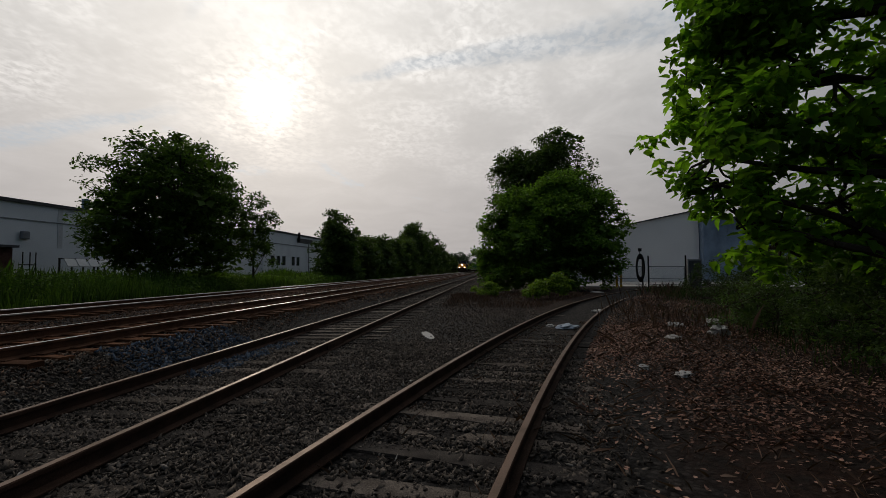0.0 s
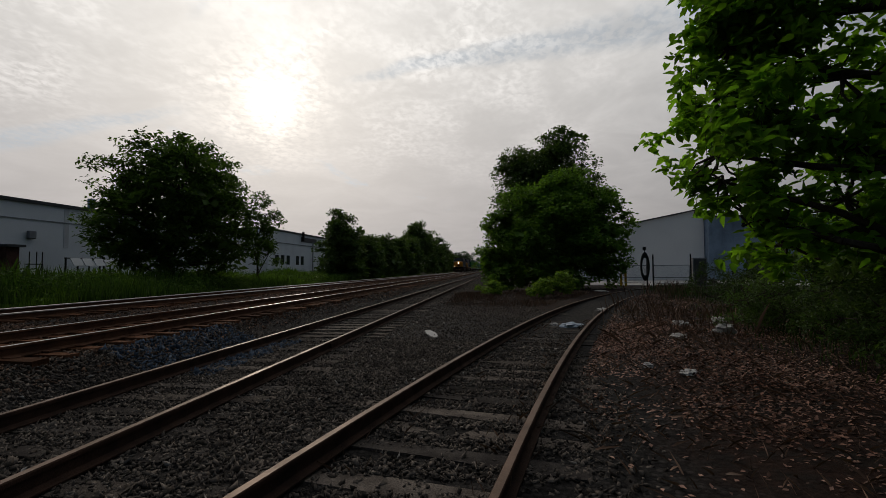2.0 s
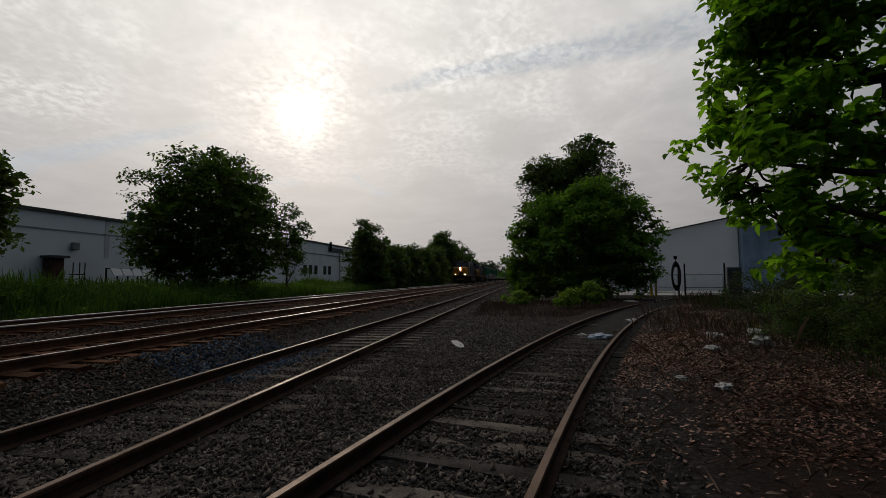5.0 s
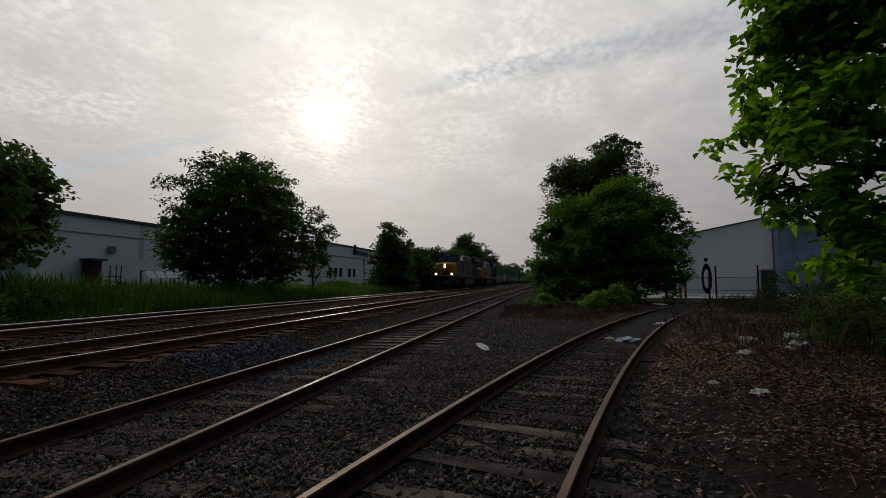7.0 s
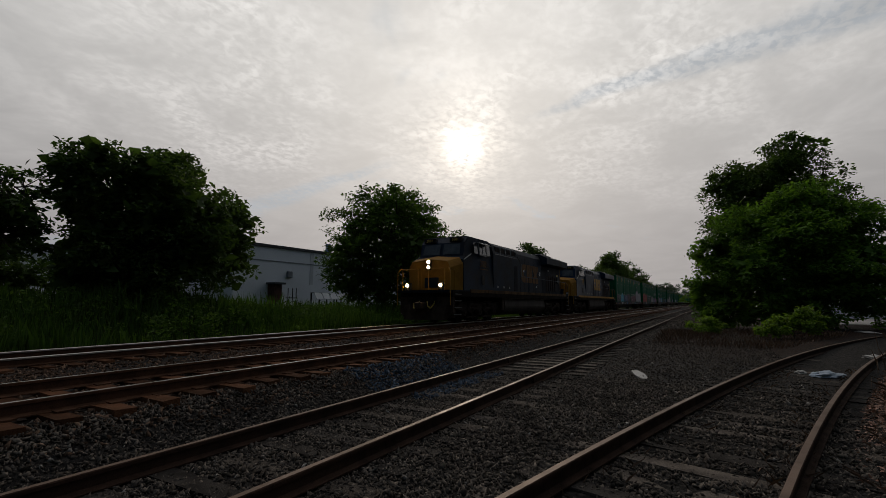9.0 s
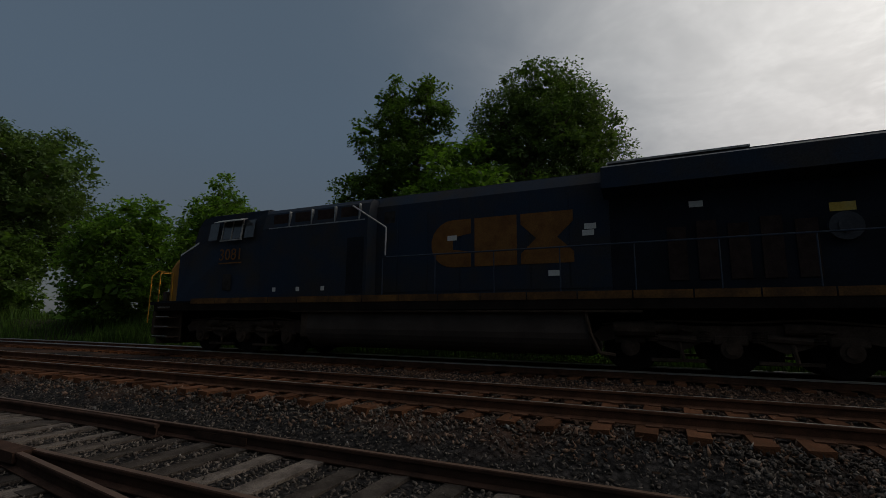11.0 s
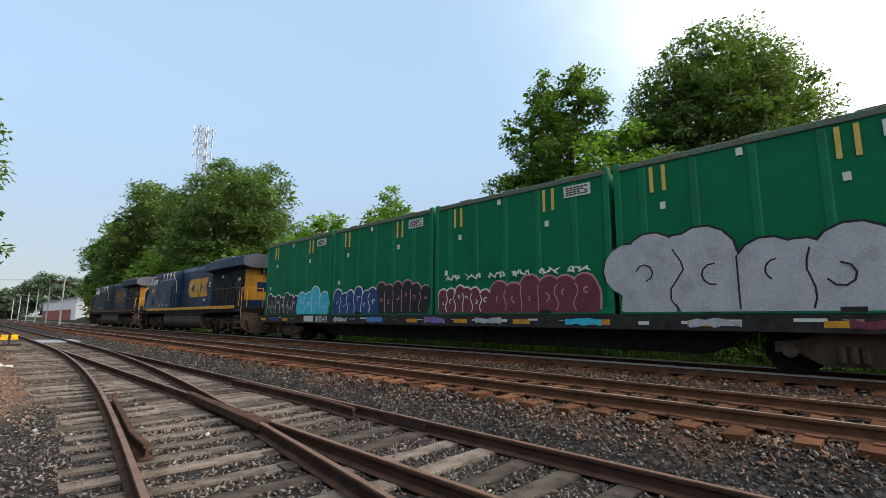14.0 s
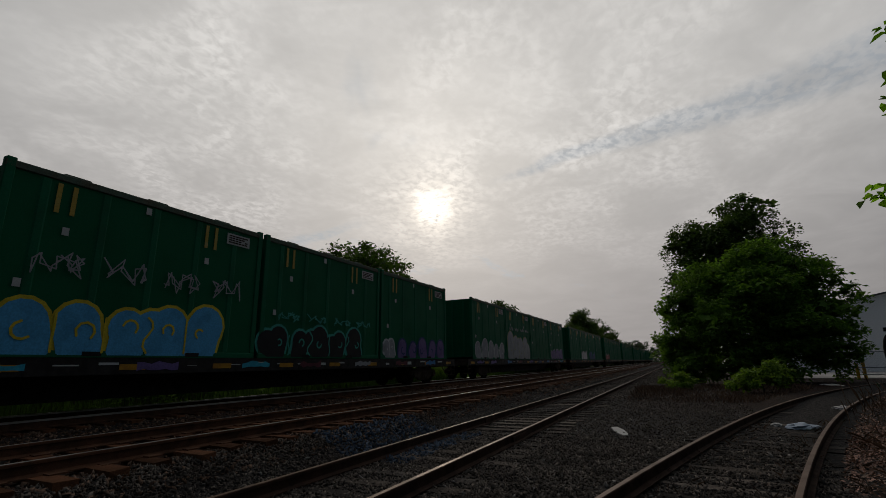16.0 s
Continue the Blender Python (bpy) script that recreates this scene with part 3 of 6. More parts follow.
# ---- plants ----


def leaf_cloud(centres, spread, per, size, rng, droop=0.3, aspect=0.5, broad=False):
    """Folded leaves scattered about clump centres."""
    n = len(centres) * per
    c = np.repeat(centres, per, 0)
    off = rng.normal(size=(n, 3))
    off /= np.linalg.norm(off, axis=1)[:, None] + 1e-9
    off *= (rng.random((n, 1)) ** 0.5) * np.array([spread, spread, spread * 0.62])
    p = c + off
    a = rng.normal(size=(n, 3))
    a[:, 2] = a[:, 2] * 0.5 - droop
    a /= np.linalg.norm(a, axis=1)[:, None]
    up = rng.normal(size=(n, 3)) * 0.5 + np.array([0, 0, 1.0])
    s = np.cross(a, up)
    s /= np.linalg.norm(s, axis=1)[:, None] + 1e-9
    nrm = np.cross(s, a)
    L = size * (0.65 + 0.7 * rng.random((n, 1)))
    W = L * aspect
    fold = 0.12 * L
    if broad:
        # heart-shaped leaves: wide near the stem, with a drawn-out tip
        lift = nrm * fold
        rim = [p, p + a * L * 0.10 + s * W * 0.42 + lift, p + a * L * 0.50 + s * W * 0.46 + lift, p + a * L - nrm * fold, p + a * L * 0.50 - s * W * 0.46 + lift, p + a * L * 0.10 - s * W * 0.42 + lift]
        i = np.arange(n) * 6
        return np.stack(rim, 1).reshape(-1, 3), np.stack([np.stack([i, i + 1, i + 2, i + 3], 1), np.stack([i, i + 3, i + 4, i + 5], 1)], 1).reshape(-1, 4)
    v = np.stack([p, p + a * L * 0.5 + s * W * 0.5 + nrm * fold, p + a * L, p + a * L * 0.5 - s * W * 0.5 + nrm * fold], 1).reshape(-1, 3)
    i = np.arange(n) * 4
    f = np.stack([np.stack([i, i + 1, i + 2], 1), np.stack([i, i + 2, i + 3], 1)], 1).reshape(-1, 3)
    return v, f


def limbs(points, r0, bm, sides=7):
    """A tapering limb through points."""
    n = len(points) - 1
    for k in range(n):
        tube(bm, points[k], points[k + 1], r0 * (1 - 0.75 * k / n), sides, r0 * (1 - 0.75 * (k + 1) / n))


def tree(name, label, x, y, height, lobes, leaf=0.28, clumps=260, per=34, spread=0.62, material=None, trunk=0.2, seed=1, category="tree", aspect=0.5, base=None, hollow=0.6, core=0.0, ragged=1.0, broad=False):
    """lobes: (dx, dy, z, rx, ry, rz) round the trunk's foot."""
    rng = np.random.default_rng(seed)
    z0 = float(level(x, y)) if base is None else base
    t = thing(name, label, category, pose(x, y, z0))
    L = np.array(lobes, float)
    vol = (L[:, 3] * L[:, 4] * L[:, 5]) ** (2 / 3)
    pick = rng.choice(len(L), clumps, p=vol / vol.sum())
    d = rng.normal(size=(clumps, 3))
    d /= np.linalg.norm(d, axis=1)[:, None]
    r = hollow + (1.03 - hollow) * rng.random((clumps, 1)) ** 0.6
    # uneven outline
    r *= 1 + ragged * (0.12 * np.sin(d[:, :1] * 7 + seed) * np.cos(d[:, 2:] * 6 + seed * 2) + 0.045 * rng.normal(size=(clumps, 1)))
    C = L[pick, :3] + d * r * L[pick, 3:]
    C = C[C[:, 2] > 0.15]
    v, f = leaf_cloud(C, spread, int(per * 1.55), leaf * 0.87, rng, 0.3, aspect, broad)
    if core:
        # deep foliage that closes the inside of the crown
        k = int(clumps * core)
        e = rng.normal(size=(k, 3))
        e /= np.linalg.norm(e, axis=1)[:, None]
        which = rng.choice(len(L), k, p=vol / vol.sum())
        inner = L[which, :3] + e * (0.8 * rng.random((k, 1)) ** 0.4) * L[which, 3:]
        v2, f2 = leaf_cloud(inner[inner[:, 2] > 0.3], spread * 0.7, 9, leaf * 1.9, rng, 0.2, 0.75)
        v, f = np.concatenate([v, v2]), np.concatenate([f, f2 + len(v)])
    np_mesh("crown", v, f, material, parent=t)
    bm = bmesh.new()
    top = L[:, 2].max()
    rise = max(top * 0.75, 0.5)
    bend = rng.normal(size=2) * 0.05 * rise
    trunk_pts = [Vector((bend[0] * math.sin(k * 1.2), bend[1] * math.sin(k * 0.9 + 1), rise * k / 5 - (0.15 if k == 0 else 0))) for k in range(6)]
    limbs(trunk_pts, trunk, bm, 8)
    for lobe in L:
        a = trunk_pts[min(4, max(1, int(5 * max(lobe[2] - lobe[5] * 0.8, 0.2) / rise)))]
        b = Vector(lobe[:3])
        m = (a + b) / 2 + Vector(rng.normal(size=3) * 0.25)
        limbs([a, m, b], trunk * 0.45, bm, 6)
        near = C[np.argsort(((C - lobe[:3]) ** 2).sum(1) * (0.6 + rng.random(len(C))))[: 9]]
        for c in near:
            q = Vector(c)
            limbs([b, (b + q) / 2 + Vector(rng.normal(size=3) * 0.12), q], trunk * 0.13 + 0.008, bm, 4)
    part("trunk", bm, M_BARK, t, "dark bark trunk with limbs")
    return t


def heap(rx, ry, h, n, seed, z0=0.3, small=0.55):
    """Random lobes filling a crown of that width and height."""
    rnd = random.Random(seed)
    out = []
    for k in range(n):
        u = (k + 0.5) / n
        z = z0 * h + (1 - z0) * h * u * 0.86
        w_ = math.sqrt(max(0.08, 1 - (1.75 * (u - 0.42)) ** 2)) * 0.62
        a = k * 2.4 + rnd.uniform(-0.5, 0.5)
        s = small * (0.75 + 0.5 * rnd.random())
        out.append((rx * w_ * math.cos(a), ry * w_ * math.sin(a), z, rx * s, ry * s, (1 - z0) * h * 0.2 + 0.4))
    return out


def dome(rx, ry, z0, z1, n, seed, r0=0.66, s=0.38):
    """Lobes spread evenly over a rounded crown, with one filling its middle."""
    rnd = random.Random(seed)
    c, hz = (z0 + z1) / 2, (z1 - z0) / 2
    out = [(0, 0, c, rx * 0.7, ry * 0.7, hz * 0.7)]
    for k in range(n):
        u = 1 - 1.7 * (k + 0.5) / n
        w_ = math.sqrt(1 - u * u)
        a = k * 2.39996 + rnd.uniform(-0.25, 0.25)
        q, g = r0 * rnd.uniform(0.93, 1.08), s * rnd.uniform(0.8, 1.15)
        out.append((rx * q * w_ * math.cos(a), ry * q * w_ * math.sin(a), c + hz * (q + 0.08) * u, rx * g, ry * g, hz * g * 0.8))
    return out


# west side, behind the main tracks
tree("tree", "round green roadside tree behind the tracks", -20.3, 27.2, 10.0, dome(4.6, 4.5, -1.4, 9.6, 26, 3, 0.68, 0.38), 0.3, 620, 26, 0.62, M_LEAF, 0.22, 3, hollow=0.5, core=0.4, ragged=1.5)
tree("tree", "slender young tree at the edge of the grass", -16.8, 31.0, 7.2, heap(1.5, 1.5, 6.6, 7, 5, 0.3), 0.28, 90, 26, 0.5, M_LEAF, 0.09, 5)
tree("tree", "broad dark tree standing in tall grass", -20.5, 10.4, 6.8,
     heap(3.1, 3.0, 6.2, 12, 7, 0.12) + [(0.2, -2.2, 5.6, 1.2, 1.1, 0.8), (0, -2.9, 4.6, 1.2, 1.0, 0.9), (-0.3, 1.0, 6.2, 1.1, 1.2, 0.7), (0.4, 3.5, 4.0, 1.3, 1.3, 1.3), (0.3, 3.4, 2.0, 1.3, 1.3, 1.3)], 0.27, 560, 30, 0.52, M_LEAF_DARK, 0.2, 7, core=1.0, ragged=0.8)
tree("tree", "small ragged tree in tall grass", -20.5, 5.8, 6.2, heap(1.1, 1.05, 4.9, 8, 8, 0.42), 0.3, 85, 26, 0.42, M_LEAF_DARK, 0.1, 8, ragged=1.3)
tree("tree", "small leafy tree beside a large oak", -20.0, 1.2, 6.0, heap(1.2, 1.25, 4.6, 8, 9, 0.35), 0.3, 95, 26, 0.42, M_LEAF_DARK, 0.1, 9, ragged=1.3)
tree("shrub", "low dark hedge behind the tall grass", -27.0, 4.5, 3.0, heap(1.4, 7.0, 2.7, 14, 94, 0.02), 0.3, 200, 26, 0.6, M_LEAF_DARK, 0.06, 94, "shrub", core=0.6)
tree("tree", "large dense dark oak behind the tracks", -22.6, -5.2, 13.0, dome(4.2, 4.4, 1.0, 13.1, 22, 10), 0.18, 1300, 34, 0.52, M_LEAF_DARK, 0.35, 10, hollow=0.75, core=0.55, ragged=0.5)
tree("tree", "tall light-green maple with a pointed top", -20.4, -11.6, 14.6,
     [(0, -0.9, 11.9, 0.7, 0.8, 1.1), (0, 1.3, 11.5, 0.8, 0.8, 1.0), (0.3, 0.9, 10.2, 1.5, 1.7, 1.3), (-0.2, -1.2, 9.6, 1.9, 2.1, 1.4), (0.4, 0.8, 7.6, 2.4, 2.5, 1.5), (0, -1.4, 6.4, 2.7, 2.8, 1.5), (0.2, 1.0, 5.0, 2.6, 2.8, 1.6), (0, 0, 3.0, 2.4, 2.6, 1.6)],
     0.24, 520, 32, 0.5, M_LEAF, 0.2, 11, core=0.4)
tree("shrub", "light-green shrub mass under the maple", -17.6, -7.6, 7.4, heap(2.0, 3.0, 7.6, 10, 12, 0.05), 0.3, 300, 30, 0.55, M_LEAF_LIGHT, 0.08, 12, "shrub")
tree("shrub", "dense dark undergrowth behind the maple", -25.5, -14.0, 5.4, heap(2.4, 9.5, 5.0, 14, 99, 0.02), 0.34, 300, 26, 0.75, M_LEAF_DARK, 0.08, 99, "shrub", core=0.8, ragged=0.6)
tree("shrub", "leafy shrubs at the foot of the oak", -18.0, -2.6, 6.0, heap(2.0, 3.6, 5.6, 11, 92, 0.02), 0.26, 330, 30, 0.5, M_LEAF, 0.07, 92, "shrub")
tree("shrub", "tall light-green shrub behind the tracks", -17.5, -15.5, 7.6, heap(2.0, 3.6, 5.3, 10, 13, 0.05), 0.3, 280, 30, 0.55, M_LEAF_LIGHT, 0.08, 13, "shrub", core=0.4)
tree("shrub", "leafy shrub mass behind the tracks", -18.2, -21.5, 8.6, heap(2.4, 4.0, 6.6, 11, 14, 0.05), 0.3, 320, 30, 0.6, M_LEAF_LIGHT, 0.08, 14, "shrub", core=0.4)
tree("tree", "young tree with a pointed top in the hedgerow", -19.4, -24.0, 10.5, heap(1.8, 2.0, 8.4, 9, 15, 0.1), 0.3, 170, 28, 0.5, M_LEAF_LIGHT, 0.1, 15)
tree("shrub", "dense leafy hedgerow mass", -18.6, -31.5, 9.6, heap(2.6, 5.0, 7.4, 12, 16, 0.05), 0.34, 340, 30, 0.7, M_LEAF_LIGHT, 0.1, 16, "shrub", core=0.5)
tree("tree", "huge spreading oak above the hedgerow", -21.5, -57.0, 21.0, dome(6.8, 12.6, 2.0, 18.2, 18, 17), 0.42, 760, 30, 1.0, M_LEAF_DARK, 0.5, 17, hollow=0.75, core=0.5, ragged=0.5)
tree("tree", "dense dark tree beside the oak", -22.0, -92.0, 26.0, dome(7.0, 14.0, 2.0, 23.6, 16, 18), 0.6, 520, 28, 1.5, M_LEAF_DARK, 0.45, 18, hollow=0.75, core=0.5, ragged=0.5)
tree("tree", "tall green tree at the far end of the hedgerow", -22.0, -113.0, 22.0, dome(6.0, 11.0, 1.0, 20.0, 14, 93), 0.7, 420, 26, 1.7, M_LEAF, 0.4, 93, hollow=0.75, core=0.5, ragged=0.6)
tree("shrub", "wall of dark green shrubs along the track", -18.8, -52.0, 8.0, heap(3.2, 8.5, 7.6, 14, 19, 0.02), 0.42, 360, 30, 0.9, M_LEAF, 0.1, 19, "shrub", core=0.5)
tree("tree", "dense green tree at the end of the hedgerow", -19.8, -101.0, 12.0, heap(4.0, 9.0, 11.0, 14, 91, 0.02), 0.8, 300, 26, 1.6, M_LEAF, 0.2, 91, core=0.5)
tree("shrub", "low dark shrubs along the far track", -18.4, -75.0, 8.0, heap(3.2, 9.5, 9.0, 14, 20, 0.02), 0.45, 340, 30, 1.0, M_LEAF, 0.1, 20, "shrub", core=0.5)
# west side, further along
tree("tree", "medium dark tree by the warehouse", -16.7, 49.0, 7.4, heap(2.6, 3.0, 7.2, 10, 21, 0.05), 0.36, 280, 28, 0.62, M_LEAF_DARK, 0.13, 21, core=0.4)
for k, (x_, y_, h_, r_) in enumerate([(-16.9, 57, 5.2, 2.2), (-17.0, 66, 5.8, 2.5), (-17.0, 76, 6.0, 2.5), (-16.8, 86, 7.2, 2.6), (-17.2, 114, 10.4, 2.9), (-17.0, 128, 10.4, 2.8), (-17.0, 143, 9.2, 2.8), (-17.2, 162, 7.2, 2.8), (-17.6, 190, 6.5, 3.0)]):
    tree("shrub", "distant dark bushes along the track", x_, y_, h_, heap(r_, r_ * 1.6, h_, 9, 30 + k, 0.02), 0.42, 210, 26, 0.8, M_LEAF_DARK, 0.1, 30 + k, "shrub", core=0.6, ragged=0.6)
tree("tree", "distant rounded tree above the bushes", -17.2, 99.0, 10.6, dome(3.2, 7.0, 0.5, 11.3, 16, 40), 0.45, 330, 28, 0.9, M_LEAF_DARK, 0.2, 40, core=0.5, ragged=0.6)
# east side
tree("tree", "leafy green tree clump between two tracks", 4.1, 35.0, 9.8,
     [(0, 0, 3.6, 3.4, 3.0, 3.4), (1.2, 0, 7.7, 1.9, 1.9, 1.1), (-1.9, -0.3, 6.5, 1.8, 1.8, 1.3), (3.1, 0, 6.3, 1.8, 1.8, 1.2), (4.1, -0.3, 4.4, 1.5, 1.6, 1.3), (-3.6, 0, 4.5, 1.5, 1.6, 1.3),
      (-4.1, 0, 2.2, 1.4, 1.5, 1.7), (3.7, -0.6, 2.0, 1.5, 1.6, 1.6), (0.6, -2.4, 5.4, 1.9, 1.5, 1.3), (-1.7, -2.4, 3.4, 1.9, 1.5, 1.5), (2.2, -2.5, 2.9, 1.8, 1.4, 1.4), (0.2, -2.6, 1.2, 2.2, 1.4, 1.1), (-3.0, -1.5, 0.9, 1.6, 1.4, 1.0)],
     0.30, 820, 26, 0.56, M_LEAF_MID, 0.2, 50, hollow=0.72, core=0.5, ragged=1.3)
tree("tree", "tall dark tree with thin upper twigs", 4.5, 43.0, 14.4,
     dome(4.9, 4.0, 2.0, 13.2, 20, 51, 0.66, 0.38) + [(1.6, 0, 13.0, 2.2, 2.0, 1.2), (-2.7, 0, 11.3, 1.9, 1.9, 1.2)], 0.30, 640, 30, 0.7, M_LEAF_DARK, 0.28, 51, hollow=0.65, core=0.5, ragged=0.7)
tree("shrub", "small bright-green weed bush on gravel", -0.5, 26.6, 0.9, [(0, 0, 0.35, 0.75, 0.6, 0.4), (0.4, 0.2, 0.45, 0.5, 0.5, 0.35)], 0.17, 36, 30, 0.26, M_LEAF_BRIGHT, 0.02, 52, "bush")
tree("shrub", "bright-green weed bush on dry grass", 2.9, 24.6, 1.6, [(0, 0, 0.45, 0.9, 0.7, 0.5), (0.5, 0.2, 0.8, 0.55, 0.5, 0.55), (-0.7, 0.1, 0.4, 0.6, 0.5, 0.4)], 0.19, 60, 30, 0.28, M_LEAF_BRIGHT, 0.025, 53, "bush")
# far trees, their haze painted in by the leaf colour
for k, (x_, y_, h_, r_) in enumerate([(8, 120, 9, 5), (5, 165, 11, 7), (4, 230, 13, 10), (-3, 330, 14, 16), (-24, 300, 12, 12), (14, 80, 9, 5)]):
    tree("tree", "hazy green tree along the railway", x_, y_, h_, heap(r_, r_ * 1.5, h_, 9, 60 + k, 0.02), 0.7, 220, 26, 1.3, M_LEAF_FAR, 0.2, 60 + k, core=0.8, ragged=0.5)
# the broad-leaved tree close to the camera
broad_tree = tree("tree", "large broad-leaved tree overhanging leaf litter", 6.7, 7.6, 9.4,
     [(-2.5, 1.4, 4.2, 1.15, 1.2, 0.9), (-2.6, 1.3, 2.9, 0.9, 0.9, 0.35), (-2.4, 1.4, 5.4, 1.0, 1.0, 0.6), (-2.1, 1.4, 6.5, 0.8, 0.9, 0.6), (-2.65, 1.3, 3.4, 1.2, 1.2, 0.8), (-2.35, 1.5, 4.7, 1.1, 1.2, 0.7), (-1.6, 1.3, 6.5, 1.3, 1.2, 0.9), (-2.2, 1.3, 2.3, 0.9, 0.9, 0.4), (-2.2, 1.4, 6.1, 1.0, 1.0, 0.6), (-1.9, 1.4, 5.6, 1.2, 1.1, 0.7), (-1.8, 1.3, 7.0, 1.0, 1.0, 0.6), (-1.0, 0.9, 8.2, 1.4, 1.3, 1.0), (-0.9, 0.8, 4.5, 1.8, 1.6, 1.4), (0.4, 0.4, 6.2, 2.0, 1.8, 1.6), (1.2, 0.5, 3.4, 2.0, 1.8, 1.5),
      (-0.8, 1.0, 2.5, 1.6, 1.3, 0.9), (-0.7, 1.2, 3.4, 1.5, 1.1, 0.7), (1.8, -0.6, 8.0, 2.0, 1.8, 1.4), (-0.2, 0.6, 9.0, 1.9, 1.8, 1.1), (2.6, 0.2, 5.0, 1.9, 1.8, 1.8), (-1.5, 1.4, 1.75, 1.0, 0.9, 0.55), (0.8, 0.9, 1.6, 1.6, 1.2, 0.8)],
     0.235, 640, 19, 0.34, M_LEAF_NEAR, 0.2, 70, "tree", 0.62, hollow=0.3, broad=True)
bm, rnd = bmesh.new(), random.Random(9)
for k in range(34):
    x_, y_, z_ = -3.2 + 3.2 * rnd.random() ** 1.3, rnd.uniform(0.4, 1.9), rnd.uniform(2.6, 5.2)
    dx_, l_ = rnd.uniform(-0.08, 0.08), rnd.uniform(0.22, 0.45)
    pipe(bm, [(x_, y_, z_), (x_ + dx_ * 0.3, y_, z_ - l_ * 0.5), (x_ + dx_, y_, z_ - l_)], 0.006, 4)
tagged(part("hanging_fringe", bm, M_BARK, broad_tree, "thin dark hanging seed pods"), kind="stuff")
tree("shrub", "dark shady undergrowth beneath the big tree", 9.0, 8.8, 2.8, heap(2.4, 3.4, 2.6, 9, 71, 0.02), 0.2, 260, 30, 0.45, M_LEAF_DARK, 0.04, 71, "shrub")
tree("tree", "leafy tree leaning over the dirt path", 4.2, -22.5, 10.0, dome(4.75, 4.8, -0.2, 10.8, 22, 72), 0.26, 1000, 26, 0.6, M_LEAF, 0.2, 72, hollow=0.7, core=0.45)
tree("shrub", "low green bush at the edge of the path", 3.6, -25.0, 3.6, heap(2.0, 3.0, 3.4, 8, 73, 0.02), 0.24, 170, 30, 0.45, M_LEAF_LIGHT, 0.05, 73, "shrub")
tree("shrub", "bright-green weeds on brown dirt", 0.25, -9.6, 0.6, [(0, 0, 0.15, 0.55, 0.8, 0.22), (0.4, 0.3, 0.2, 0.5, 0.6, 0.25)], 0.11, 45, 30, 0.2, M_LEAF_BRIGHT, 0.012, 74, "bush")
# beyond 100 m the leaves take the haze-toned colour
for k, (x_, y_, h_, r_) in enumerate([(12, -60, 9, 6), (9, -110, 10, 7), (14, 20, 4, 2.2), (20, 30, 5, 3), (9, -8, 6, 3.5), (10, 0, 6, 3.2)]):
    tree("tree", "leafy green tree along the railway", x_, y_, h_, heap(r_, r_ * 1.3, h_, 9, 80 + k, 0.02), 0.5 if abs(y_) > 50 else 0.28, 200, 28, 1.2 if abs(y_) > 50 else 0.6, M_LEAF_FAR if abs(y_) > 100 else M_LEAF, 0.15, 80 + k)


# farthest trees, again with haze in the leaf colour
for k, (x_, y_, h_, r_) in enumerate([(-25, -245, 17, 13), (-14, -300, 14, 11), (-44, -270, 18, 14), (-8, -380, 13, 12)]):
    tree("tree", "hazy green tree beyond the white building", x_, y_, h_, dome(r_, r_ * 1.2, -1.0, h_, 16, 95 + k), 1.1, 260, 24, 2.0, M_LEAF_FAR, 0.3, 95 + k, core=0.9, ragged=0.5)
# every other bush gets the green with the tree's shade in it
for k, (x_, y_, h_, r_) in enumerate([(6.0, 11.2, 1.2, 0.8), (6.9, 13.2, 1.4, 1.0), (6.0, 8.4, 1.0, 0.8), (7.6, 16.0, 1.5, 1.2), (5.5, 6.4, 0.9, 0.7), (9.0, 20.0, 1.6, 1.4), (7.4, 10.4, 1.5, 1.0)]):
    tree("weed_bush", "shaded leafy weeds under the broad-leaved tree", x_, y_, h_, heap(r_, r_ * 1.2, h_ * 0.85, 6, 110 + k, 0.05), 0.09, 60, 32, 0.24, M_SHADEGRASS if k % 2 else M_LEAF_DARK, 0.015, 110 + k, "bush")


def blades(name, label, n, area, height, width, material, seed, lean=0.35, keep=None):
    rng = np.random.default_rng(seed)
    x = rng.uniform(area[0], area[1], n)
    y = rng.uniform(area[2], area[3], n)
    if keep is not None:
        ok = keep(x, y, rng)
        x, y = x[ok], y[ok]
        n = len(x)
    z = level(x, y) - 0.03
    h = height * (0.4 + 0.75 * rng.random(n)) * (0.7 + 0.5 * np.sin(x * 0.9 + seed) * np.sin(y * 0.45))
    h = np.maximum(h, 0.12)
    a = rng.uniform(0, 2 * np.pi, n)
    wv = np.stack([np.cos(a), np.sin(a), 0 * a], 1) * (width * (0.6 + 0.8 * rng.random(n)))[:, None]
    b = rng.uniform(0, 2 * np.pi, n)
    ln = np.stack([np.cos(b), np.sin(b), 0 * a], 1) * (h * lean * rng.random(n))[:, None]
    p = np.stack([x, y, z], 1)
    up = np.array([0, 0, 1.0])
    v = np.stack([p - wv, p + wv, p + wv * 0.7 + ln * 0.4 + up * (h * 0.6)[:, None], p + ln + up * h[:, None]], 1).reshape(-1, 3)
    i = np.arange(n) * 4
    f = np.stack([np.stack([i, i + 1, i + 2], 1), np.stack([i, i + 2, i + 3], 1)], 1).reshape(-1, 3)
    return np_mesh(name, v, f, material, label, "grass", "stuff")


blades("tall_grass", "tall green grass and weeds on the bank", 60000, (-30, -14.9, -60, 95), 1.0, 0.03, M_GRASS, 21)
blades("tall_grass", "dense green grass close behind the tracks", 40000, (-19, -14.7, -30, 45), 0.85, 0.022, M_GRASS, 22)


